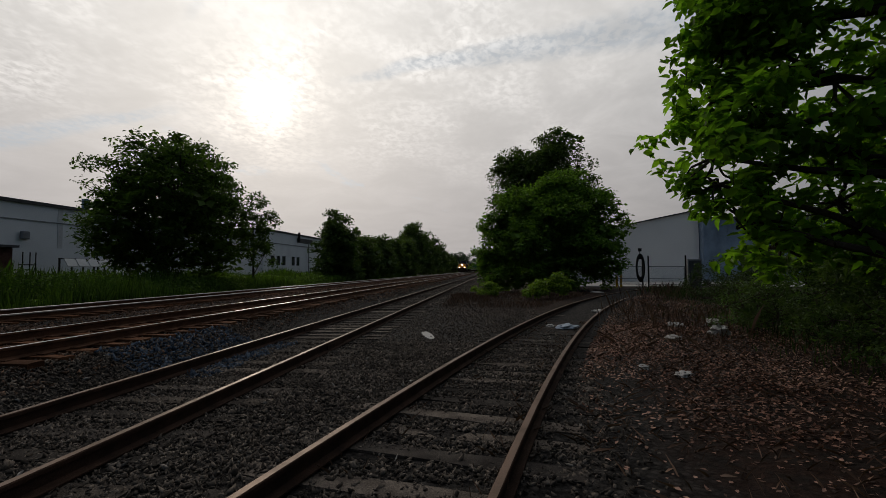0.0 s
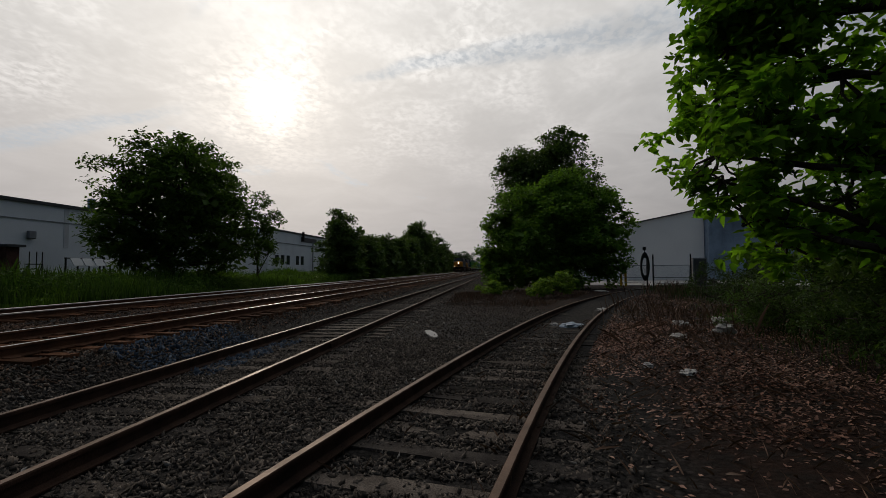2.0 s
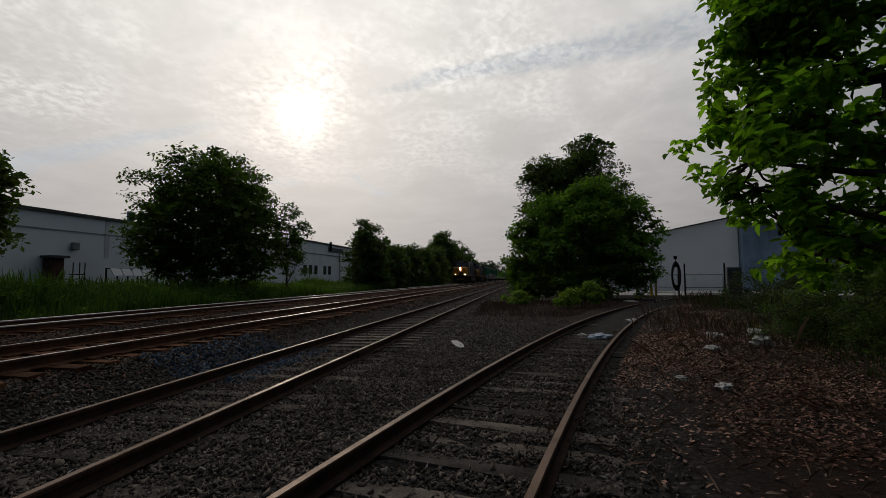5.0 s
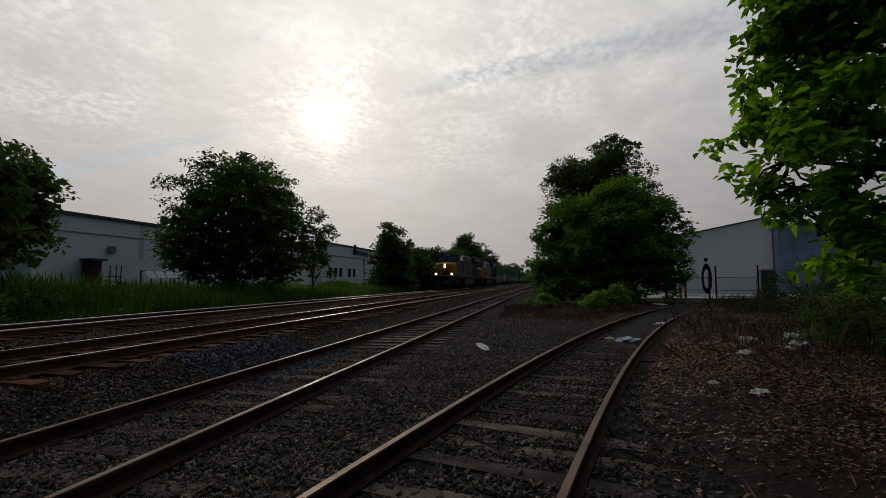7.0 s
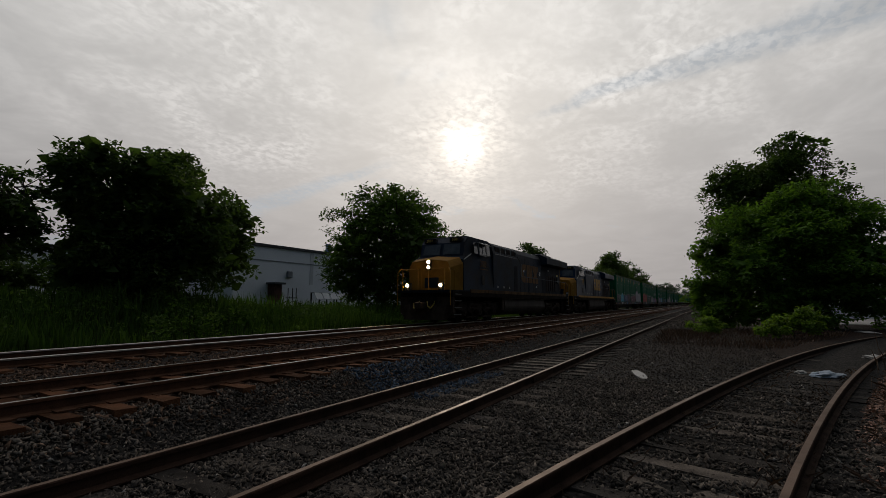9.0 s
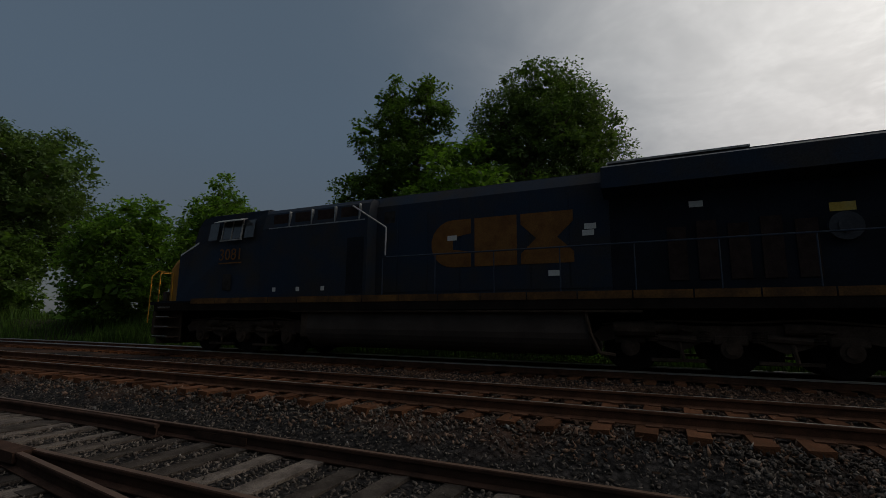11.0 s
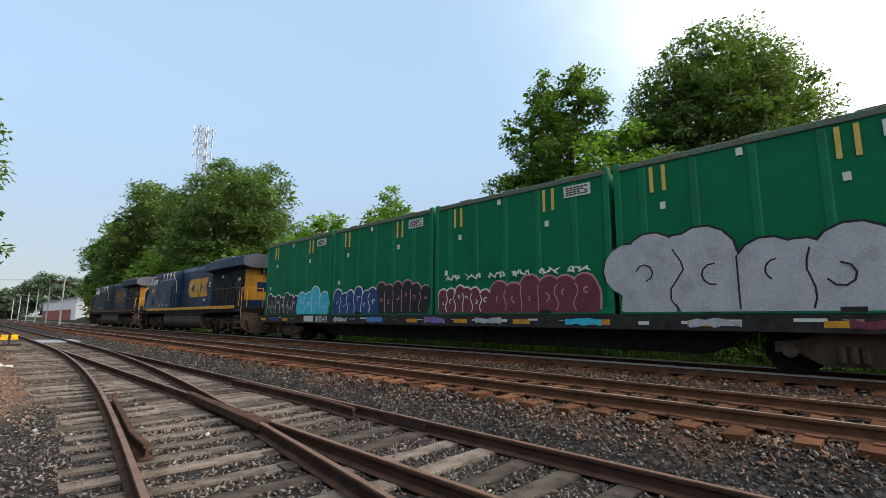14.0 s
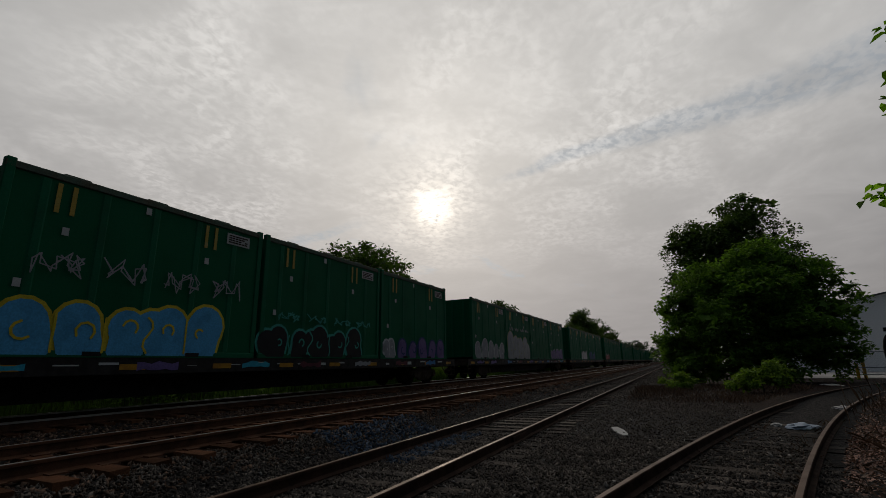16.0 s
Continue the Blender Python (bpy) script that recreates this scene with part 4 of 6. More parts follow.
def bank_weeds():
    """Soft leafy weeds growing through the grass of the bank, in drifts."""
    rng = np.random.default_rng(77)
    n = 2600
    x = -15.3 - np.abs(rng.normal(size=n)) * 1.9
    y = rng.uniform(-22, 48, n)
    drift = np.sin(x * 1.3 + 0.5 * y) * np.sin(y * 0.55 + 1.0)
    ok = drift + 0.5 * rng.normal(size=n) > -0.15
    x, y = x[ok], y[ok]
    z = level(x, y) + rng.uniform(0.15, 0.85, len(x)) * (0.75 + 0.25 * np.sin(y * 0.8))
    v, f = leaf_cloud(np.stack([x, y, z], 1), 0.42, 24, 0.15, rng, 0.15, 0.45)
    np_mesh("bank_weeds", v, f, M_WEED, "soft green leafy weeds on the grass bank", "weeds", "stuff")


bank_weeds()
# blades in the same shade-darkened green
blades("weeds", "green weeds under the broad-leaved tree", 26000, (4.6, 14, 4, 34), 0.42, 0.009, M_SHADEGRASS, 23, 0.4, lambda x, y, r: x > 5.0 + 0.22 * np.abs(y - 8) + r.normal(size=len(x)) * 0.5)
blades("dry_weeds", "brown dry weed stalks by the spur", 9000, (2, 14, 9, 36), 0.75, 0.006, M_DRY, 24, 0.5, lambda x, y, r: np.abs(x - spur(y) - 2.6) < 1.0 + 0.5 * r.normal(size=len(x)))
blades("dry_weeds", "brown dry grass around the small bushes", 9000, (-2.2, 5, 19, 30), 0.32, 0.006, M_DRY, 25, 0.7, lambda x, y, r: x < spur(y) - 2.0)
blades("twigs", "fallen twigs and dry stems on dirt", 5000, (0.8, 7.5, 2, 22), 0.16, 0.004, M_DRY, 27, 2.6, lambda x, y, r: x > spur(y) + 1.2)
blades("dry_weeds", "dead grass stalks between the spur rails", 1500, (-2, 3, 3, 14), 0.14, 0.004, M_DRY, 26, 1.8, lambda x, y, r: np.abs(np.abs(x - spur(y)) - 0.6) < 0.25)


def litter():
    rng = np.random.default_rng(31)
    n = 100000
    y = np.where(rng.random(n) < 0.35, rng.uniform(4.5, 13, n), rng.uniform(-20, 32, n))
    x = spur(y) + 1.1 + np.abs(rng.normal(size=n)) * 2.2
    ok = (x < 8) & (x > 0.9) & (rng.random(n) < 0.25 + 0.75 * ease(np.sin(x * 1.7 + 1) * np.sin(y * 1.1) + 0.4 * rng.normal(size=n), -0.4, 0.5)) & ((y > 3) | (rng.random(n) < 0.7)) & ((y < -2) | (y > 7) | (rng.random(n) < 0.12 + 0.88 * ease(x - 3.1 + 0.14 * y, -0.8, 0.9)))
    x, y = x[ok], y[ok]
    c = np.stack([x, y, level(x, y) + 0.012], 1)
    v, f = leaf_cloud(c, 0.05, 1, 0.052, rng, 0.0, 0.62)
    v[:, 2] = np.maximum(level(v[:, 0], v[:, 1]) + 0.004, level(v[:, 0], v[:, 1]) + (v[:, 2] - level(v[:, 0], v[:, 1])) * 0.75)
    np_mesh("leaf_litter", v, f, M_LITTER, "dead brown leaves scattered on dirt", "leaves", "stuff")


def path_litter():
    """Leaf bits and crumbs scattered over the brown path."""
    rng = np.random.default_rng(33)
    n = 8000
    y = rng.uniform(-48, -9, n)
    x = -1.6 + np.abs(rng.normal(size=n)) * 2.2 + 0.05 * (y + 20)
    ok = (x < 6) & (x > spur(np.clip(y, -34, 0)) + 1.5) & (rng.random(n) < 0.25 + 0.75 * ease(np.sin(x * 1.3) * np.sin(y * 0.6 + 1) + 0.5 * rng.normal(size=n), -0.3, 0.6))
    x, y = x[ok], y[ok]
    v, f = leaf_cloud(np.stack([x, y, level(x, y) + 0.012], 1), 0.05, 1, 0.06, rng, 0.0, 0.6)
    v[:, 2] = np.maximum(level(v[:, 0], v[:, 1]) + 0.004, v[:, 2])
    np_mesh("leaf_litter", v, f, M_LITTER, "dead brown leaf bits on the dirt path", "leaves", "stuff")


litter()
path_litter()


def stones(name, label, n, region, material, seed, size=0.03):
    """Broken stones: squashed, turned, sharp-cornered lumps, thinning out with distance from the camera's stand."""
    rng = np.random.default_rng(seed)
    x = rng.uniform(region[0], region[1], n * 3)
    y = rng.uniform(region[2], region[3], n * 3)
    near = np.hypot(x, y)
    keep = rng.random(n * 3) < np.clip(9.0 / (near + 0.5), 0, 1) ** 1.2
    for c, half in ((SIDING, 0.07), (NEAR_MAIN, 0.07), (FAR_MAIN, 0.07)):
        keep &= np.abs(np.abs(x - c) - HALF) > half
    keep &= np.abs(np.abs(x - spur(np.clip(y, -34, 44))) - HALF) > 0.085
    # sparse on the timbers of the siding and the spur
    phase_a = np.abs((y + 44) % 0.56 - 0.28) > 0.165
    keep &= ~((np.abs(x - SIDING) < 1.25) & phase_a & (rng.random(n * 3) < np.where(y > -2, 0.2, 0.8)))
    phase_b = np.abs((y + 8.2) % 0.55 - 0.275) > 0.16
    keep &= ~((np.abs(x - spur(np.clip(y, -34, 44))) < 1.2) & phase_b & (rng.random(n * 3) < np.where(y > 0, 0.78, 0.85)))
    keep &= (x < spur(np.clip(y, -34, 44)) + np.where(y < 0, 1.7, 1.3) + rng.normal(size=n * 3) * np.where(y < 0, 0.7, 0.35))
    x, y = x[keep][:n], y[keep][:n]
    n = len(x)
    z = level(x, y) + rng.uniform(-0.012, 0.018, n)
    rough_form = np.array([[1.35, 0.2, 0], [-1.35, -0.2, 0], [0.2, 1.35, 0.1], [-0.2, -1.35, -0.1], [0.35, 0, 1.3], [-0.35, 0, -1.3]], float)
    v = rough_form[None] * (0.65 + 0.5 * rng.random((n, 6, 3))) + 0.35 * rng.normal(size=(n, 6, 3))
    v *= (size * (0.45 + 0.85 * rng.random((n, 1, 1)))) * np.array([1.2, 0.8, 0.52]) * (0.7 + 0.6 * rng.random((n, 1, 3)))
    q = rng.normal(size=(n, 4))
    q /= np.linalg.norm(q, axis=1)[:, None]
    a, b, c, d = q.T
    R = np.stack([np.stack([1 - 2 * (c * c + d * d), 2 * (b * c - a * d), 2 * (b * d + a * c)], 1),
                  np.stack([2 * (b * c + a * d), 1 - 2 * (b * b + d * d), 2 * (c * d - a * b)], 1),
                  np.stack([2 * (b * d - a * c), 2 * (c * d + a * b), 1 - 2 * (b * b + c * c)], 1)], 1)
    v = np.einsum("nij,nkj->nki", R, v) + np.stack([x, y, z], 1)[:, None, :]
    sides = np.array([[0, 2, 4], [2, 1, 4], [1, 3, 4], [3, 0, 4], [2, 0, 5], [1, 2, 5], [3, 1, 5], [0, 3, 5]])
    f = (np.arange(n)[:, None, None] * 6 + sides[None]).reshape(-1, 3)
    return np_mesh(name, v.reshape(-1, 3), f, material, label, "ballast", "stuff")


stones("ballast", "loose dark grey crushed stone around the siding", 64000, (-6.2, 1.6, -14, 20), M_STONE, 41, 0.019)
stones("ballast", "dense dark crushed stone by the spur", 36000, (-6.0, 1.4, 0.5, 10), M_STONE, 48, 0.022)
stones("ballast", "rust-stained crushed stone along the main tracks", 21000, (-11.6, -5.4, -14, 20), M_RUSTSTONE, 42, 0.028)
stones("ballast", "bluish crushed stone patch by the siding", 2600, (-5.95, -4.1, 6.4, 9.6), M_BLUESTONE, 43, 0.036)
stones("ballast", "crushed stone further along the siding", 34000, (-6.2, 1.0, 20, 75), M_STONE, 44, 0.045)
stones("ballast", "rust-stained crushed stone further along the main tracks", 22000, (-11.6, -5.4, 20, 75), M_RUSTSTONE, 45, 0.05)
stones("ballast", "crushed stone along the switch", 26000, (-6.2, 1.0, -50, -14), M_STONE, 46, 0.028)
stones("ballast", "pale stone chips among dark ballast", 700, (-6.0, 1.4, -14, 22), M_PALESTONE, 47, 0.027)


# ---- train ----
def lettering(text, size, material, parent, at, label=""):
    cu = bpy.data.curves.new("lettering", "FONT")
    cu.body, cu.size, cu.extrude, cu.align_x = text, size, 0.004, "CENTER"
    cu.materials.append(material)
    tmp = new("lettering", cu)
    me = bpy.data.meshes.new_from_object(tmp.evaluated_get(bpy.context.evaluated_depsgraph_get()))
    bpy.data.objects.remove(tmp)
    ob = new("lettering", me)
    ob.parent = parent
    ob.matrix_basis = at
    return tagged(ob, label)


def side(x, y, z):
    """A sign lying on a side that faces +x: its text runs with +y."""
    return Matrix.Translation((x, y, z)) @ pose(0, 0, 0, 90, 0, 90)


def wheelset(parent, y, z, radius):
    bm = bmesh.new()
    for s in (-1, 1):
        x = s * 0.72
        tube(bm, (x - 0.06, 0, 0), (x + 0.06, 0, 0), radius, 24)
        tube(bm, (x + s * 0.06 - 0.03, 0, 0), (x + s * 0.06 + 0.03, 0, 0), radius * 0.35, 12)
        tube(bm, (x - s * 0.09 - 0.02, 0, 0), (x - s * 0.09 + 0.02, 0, 0), radius + 0.025, 24)
        for k in range(5):
            a = k * math.tau / 5
            box(bm, x + s * 0.055, x + s * 0.075, math.cos(a) * radius * 0.6 - 0.06, math.cos(a) * radius * 0.6 + 0.06, math.sin(a) * radius * 0.6 - 0.06, math.sin(a) * radius * 0.6 + 0.06)
    tube(bm, (-0.75, 0, 0), (0.75, 0, 0), 0.09, 10)
    # wheels take the colour darkened for the shade under the cars
    return part("wheelset", bm, M_SHADOWED, parent, "steel wheels on an axle, coloured dark as in shade", pose(0, y, z))


def loco_truck(parent, y):
    """Three axles, cast side frames with journal boxes, springs and brake gear."""
    t = part("truck", boxed(-0.55, 0.55, -1.9, 1.9, 0.62, 0.95), M_UNDER, parent, "three-axle truck with cast side frames", pose(0, y, 0))
    for s in (-1, 1):
        bm = bmesh.new()
        prism(bm, [(-2.6, 0.78), (-2.35, 0.98), (-1.2, 1.02), (-0.7, 0.98), (0.7, 0.98), (1.2, 1.02), (2.35, 0.98), (2.6, 0.78), (2.45, 0.62), (2.05, 0.70), (1.7, 0.80),
                   (1.25, 0.58), (0.9, 0.46), (0.55, 0.62), (0.2, 0.74), (-0.2, 0.74), (-0.55, 0.62), (-0.9, 0.46), (-1.25, 0.58), (-1.7, 0.80), (-2.05, 0.70), (-2.45, 0.62)],
              "x", s * 0.98 - 0.08, s * 0.98 + 0.08)
        for k in (-1.85, 0, 1.85):
            tube(bm, (s * 0.9, k, 0.53), (s * 1.14, k, 0.53), 0.19, 14)
            tube(bm, (s * 1.12, k, 0.53), (s * 1.19, k, 0.53), 0.11, 10)
            box(bm, s * 0.9, s * 1.08, k - 0.3, k + 0.3, 0.60, 0.80, 0.03)
        for k in (-0.95, 0.95):
            tube(bm, (s * 1.08, k - 0.35, 0.75), (s * 1.08, k + 0.35, 0.70), 0.075, 8)
            tube(bm, (s * 1.03, k, 0.95), (s * 1.10, k + 0.1, 0.30), 0.04, 6)
            box(bm, s * 0.95, s * 1.08, k - 0.5, k + 0.5, 0.25, 0.31)
        for k in (-1.4, -0.45, 0.45, 1.4):
            for j in range(5):
                tube(bm, (s * 1.09, k, 0.66 + 0.05 * j), (s * 1.09, k, 0.685 + 0.05 * j), 0.10, 10)
        for k in (-1.15, 1.15):
            tube(bm, (s * 1.13, k - 0.28, 0.92), (s * 1.13, k + 0.22, 0.92), 0.105, 12)
            tube(bm, (s * 1.13, k + 0.22, 0.92), (s * 1.13, k + 0.5, 0.86), 0.03, 6)
        pipe(bm, [(s * 1.1, -2.4, 1.0), (s * 1.1, -1.2, 1.08), (s * 1.1, 0.2, 1.04), (s * 1.1, 1.3, 1.1), (s * 1.1, 2.4, 1.0)], 0.022, 5)
        part("side_frame", bm, M_UNDER, t)
    for k in (-1.85, 0, 1.85):
        wheelset(t, k, 0.53, 0.53)
        # motors share the shade-darkened colour
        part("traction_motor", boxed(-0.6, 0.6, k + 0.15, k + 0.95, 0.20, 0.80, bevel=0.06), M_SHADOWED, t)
    return t


def locomotive(at, number, nose_lit, mark, sill, coat):
    """Front at y = 0, rear at y = 22.3; z = 0 on the rails."""
    t = thing("locomotive", "dark blue diesel locomotive with yellow nose and striped sill", "locomotive", at, "locomotives of the train")
    # underframe
    bm = bmesh.new()
    box(bm, -1.5, 1.5, 0.75, 21.55, 1.30, 1.58, 0.02)
    box(bm, -0.6, 0.6, 0.5, 21.8, 0.95, 1.32)
    # frame below the stripe is painted as dark as its shade
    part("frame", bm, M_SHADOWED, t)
    for s in (-1, 1):
        for k in range(16):
            y0 = 2.6 + k * 1.12
            part("sill_stripe", boxed(s * 1.498, s * 1.512, y0, y0 + 1.09, 1.53, 1.70), sill, t)
    part("walkway", boxed(-1.5, 1.5, 1.0, 21.3, 1.581, 1.63), M_GRIME, t)
    bm = bmesh.new()
    bottom = [(s * (0.92 + 0.5 * math.cos(q)), 0.80 - 0.5 * math.sin(q)) for s, turn in ((-1, 1), (1, -1)) for q in np.linspace(0, math.pi / 2, 7)[::turn]]
    prism(bm, [(-1.36, 1.30), *bottom, (1.36, 1.30)], "y", 7.4, 15.1)
    part("fuel_tank", bm, M_TANK, t, "dusty grey-brown fuel tank")
    bm = bmesh.new()
    for s in (-1, 1):
        box(bm, s * 1.1, s * 1.36, 7.1, 7.6, 0.55, 1.25, 0.04)
        pipe(bm, [(s * 1.40, 15.05, 1.25), (s * 1.45, 15.15, 0.8), (s * 1.35, 15.3, 0.4), (s * 1.2, 15.6, 0.35)], 0.04, 6)
        tube(bm, (s * 1.15, 15.6, 0.9), (s * 1.15, 16.4, 0.9), 0.16, 10)
        pipe(bm, [(s * 1.47, 6.8, 1.28), (s * 1.47, 16.2, 1.26)], 0.025, 5)
    part("tank_fitting", bm, M_UNDER, t)
    loco_truck(t, 4.55)
    loco_truck(t, 17.75)
    # pilot and steps, both ends
    for y, d, name in ((0.75, 1, "pilot"), (21.55, -1, "rear_pilot")):
        bm = bmesh.new()
        prism(bm, [(-1.5, 1.3), (-1.5, 0.55), (-1.1, 0.22), (1.1, 0.22), (1.5, 0.55), (1.5, 1.3)], "y", min(y, y + d * 0.12), max(y, y + d * 0.12))
        prism(bm, [(-1.1, 0.2), (1.1, 0.2), (1.3, 0.9), (-1.3, 0.9)], "y", min(y, y - d * 0.25), max(y, y - d * 0.25))
        part(name, bm, M_UNDER, t, "dark plough plate below the walkway")
        bm = bmesh.new()
        box(bm, -0.2, 0.2, min(y, y - d * 0.75), max(y, y - d * 0.75), 0.72, 1.05, 0.04)
        for s in (-0.45, 0.45, 0.8, -0.8):
            pipe(bm, [(s, y - d * 0.05, 1.15), (s * 0.95, y - d * 0.3, 0.85), (s * 0.8, y - d * 0.4, 0.6)], 0.03, 6)
        part("coupler", bm, M_UNDER, t)
        for s in (-0.5, 0.55):
            bm = bmesh.new()
            pipe(bm, [(s, y - d * 0.05, 1.25), (s * 1.1, y - d * 0.25, 0.95), (s * 0.9, y - d * 0.38, 0.75), (s * 0.6, y - d * 0.35, 0.85), (s * 0.35, y - d * 0.2, 1.15)], 0.03, 6)
            part("air_hose", bm, M_DECAL_Y, t, "dirty yellow air hose")
        for s in (-1, 1):
            bm = bmesh.new()
            for k in range(4):
                z = 0.42 + 0.32 * k
                box(bm, s * 1.12, s * 1.52, min(y + d * (0.10 + 0.05 * k), y + d * (0.85)), max(y + d * (0.10 + 0.05 * k), y + d * 0.85), z, z + 0.04)
            box(bm, s * 1.08, s * 1.12, min(y + d * 0.1, y + d * 0.95), max(y + d * 0.1, y + d * 0.95), 0.3, 1.58)
            part("step", bm, M_UNDER, t)
            for k in range(4):
                z = 0.42 + 0.32 * k
                q = y + d * 0.85
                part("step_edge", boxed(s * 1.50, s * 1.528, min(y + d * (0.10 + 0.05 * k), q), max(y + d * (0.10 + 0.05 * k), q), z + 0.041, z + 0.062), M_BAREMETAL, t, "worn pale step edge")
    # hood: engine section, then radiator section with flared roof
    bm = bmesh.new()
    prism(bm, [(-1.02, 1.63), (-1.02, 4.22), (-0.82, 4.53), (0.82, 4.53), (1.02, 4.22), (1.02, 1.63)], "y", 9.0, 15.6)
    part("engine_hood", bm, coat, t)
    bm = bmesh.new()
    prism(bm, [(-1.02, 1.63), (-1.02, 4.1), (1.02, 4.1), (1.02, 1.63)], "y", 15.6, 20.55)
    part("radiator_hood", bm, M_GRIME, t, "sooty dark hood with tall louvre doors")
    bm = bmesh.new()
    prism(bm, [(-1.02, 3.80), (-1.52, 3.93), (-1.52, 4.40), (-0.95, 4.62), (0.95, 4.62), (1.52, 4.40), (1.52, 3.93), (1.02, 3.80)], "y", 15.5, 21.3)
    part("radiator_wing", bm, coat, t, "flared blue radiator roof")
    part("wing_end", prism(bmesh.new(), [(-1.50, 3.95), (-1.50, 4.39), (-0.94, 4.60), (0.94, 4.60), (1.50, 4.39), (1.50, 3.95), (1.0, 3.82), (-1.0, 3.82)], "y", 21.302, 21.33), M_ROOFGREY, t, "grey end plate of the radiator roof")
    bm = bmesh.new()
    box(bm, -0.93, 0.93, 15.7, 21.1, 4.622, 4.65)
    part("radiator_screen", bm, M_ROOFGREY, t)
    part("roof_plate", boxed(-0.98, 0.98, 15.6, 18.4, 4.653, 4.70), M_BAREMETAL, t, "pale metal plate on the roof")
    bm = boxed(-0.7, 0.7, 9.4, 15.2, 4.532, 4.58)
    tube(bm, (0, 12.6, 4.56), (0, 12.6, 4.68), 0.3, 12)
    part("roof_panel", bm, M_ROOFGREY, t)
    bm = bmesh.new()
    prism(bm, [(-1.03, 20.552), (-1.03, 20.62), (-0.72, 20.86), (0.72, 20.86), (1.03, 20.62), (1.03, 20.552)], "z", 2.02, 3.86)
    part("hood_end", bm, M_YELLOW, t, "yellow rear hood end")
    bm = bmesh.new()
    prism(bm, [(-1.03, 20.552), (-1.03, 20.62), (-0.72, 20.86), (0.72, 20.86), (1.03, 20.62), (1.03, 20.552)], "z", 1.63, 2.016)
    part("hood_foot", bm, coat, t)
    part("end_mark", boxed(-0.35, 0.45, 20.862, 20.868, 2.5, 3.05), coat, t, "plain dark blue painted block")
    part("lamp_box", boxed(-0.3, 0.3, 20.862, 21.0, 3.54, 3.78, bevel=0.02), M_DARKSTEEL, t)
    for x in (-0.14, 0.14):
        bm = bmesh.new()
        tube(bm, (x, 20.99, 3.66), (x, 21.03, 3.66), 0.085, 12)
        part("rear_headlamp", bm, M_DECAL_W, t)
    for s in (-1, 1):
        for k in range(5):
            y0 = 16.75 + k * 0.56
            part("louvre_door", boxed(s * 1.022, s * 1.045, y0, y0 + 0.36, 1.92, 3.05 + (0.1 if k % 2 else 0)), M_LOUVRE, t)
        for k in range(7):
            y0 = 9.2 + k * 0.92
            part("hood_door", boxed(s * 1.022, s * 1.032, y0, y0 + 0.88, 1.8, 4.02), coat, t)
        bm = bmesh.new()
        tube(bm, (s * 1.02, 19.75, 2.85), (s * 1.12, 19.75, 2.85), 0.27, 18)
        tube(bm, (s * 1.12, 19.75, 2.85), (s * 1.15, 19.75, 2.85), 0.13, 12)
        part("air_filter_cap", bm, M_ROOFGREY, t)
        part("notice", boxed(s * 1.022, s * 1.03, 19.55, 19.95, 3.15, 3.32), M_DECAL_Y, t)
        part("roof_hatch", boxed(s * 1.034, s * 1.04, 9.65, 10.0, 3.72, 4.05), M_DARKSTEEL, t)
    # equipment cabinets behind the cab, flush with the cab
    bm = bmesh.new()
    prism(bm, [(-1.49, 1.63), (-1.49, 3.78), (-1.36, 4.28), (-1.2, 4.42), (1.2, 4.42), (1.36, 4.28), (1.49, 3.78), (1.49, 1.63)], "y", 5.55, 9.4)
    part("equipment_cabinet", bm, coat, t)
    for s in (-1, 1):
        for k in range(4):
            y0 = 5.95 + k * 0.84
            part("grille", boxed(s * 1.40, s * 1.455, y0, y0 + 0.56, 3.84, 4.20), M_LOUVRE, t, "dark red-brown intake grille")
            part("grille_post", boxed(s * 1.40, s * 1.49, y0 + 0.62, y0 + 0.66, 3.80, 4.26), M_STEEL, t)
        part("grille_rail", boxed(s * 1.47, s * 1.50, 5.8, 9.3, 3.77, 3.80), M_STEEL, t)
        bm = bmesh.new()
        pipe(bm, [(s * 1.50, 8.9, 4.2), (s * 1.50, 10.0, 3.5), (s * 1.50, 10.0, 2.75)], 0.025, 5)
        part("grab_rail", bm, M_STEEL, t)
        part("cabinet_door", boxed(s * 1.492, s * 1.50, 8.75, 9.3, 1.75, 3.3), M_GRIME, t)
        for y0 in (6.1, 7.0, 7.9):
            part("jack_plate", boxed(s * 1.492, s * 1.50, y0, y0 + 0.12, 1.86, 1.98), M_DECAL_W, t)
    # cab
    bm = bmesh.new()
    prism(bm, [(1.87, 1.63), (1.87, 3.18), (2.22, 3.40), (2.42, 4.12), (2.78, 4.46), (5.55, 4.46), (5.55, 1.63)], "x", -1.5, 1.5)
    for v in bm.verts:
        if v.co.y < 2.6 and v.co.z > 3.3:
            v.co.x *= 0.86
        elif v.co.z > 4.4:
            v.co.x *= 0.88
    bmesh.ops.bevel(bm, geom=[e for e in bm.edges if e.verts[0].co.z > 4.3 and e.verts[1].co.z > 4.3], offset=0.08, segments=2, affect="EDGES")
    part("cab", bm, coat, t)
    part("cab_roof", boxed(-1.15, 1.15, 2.9, 5.5, 4.463, 4.50, bevel=0.01), M_ROOFGREY, t)
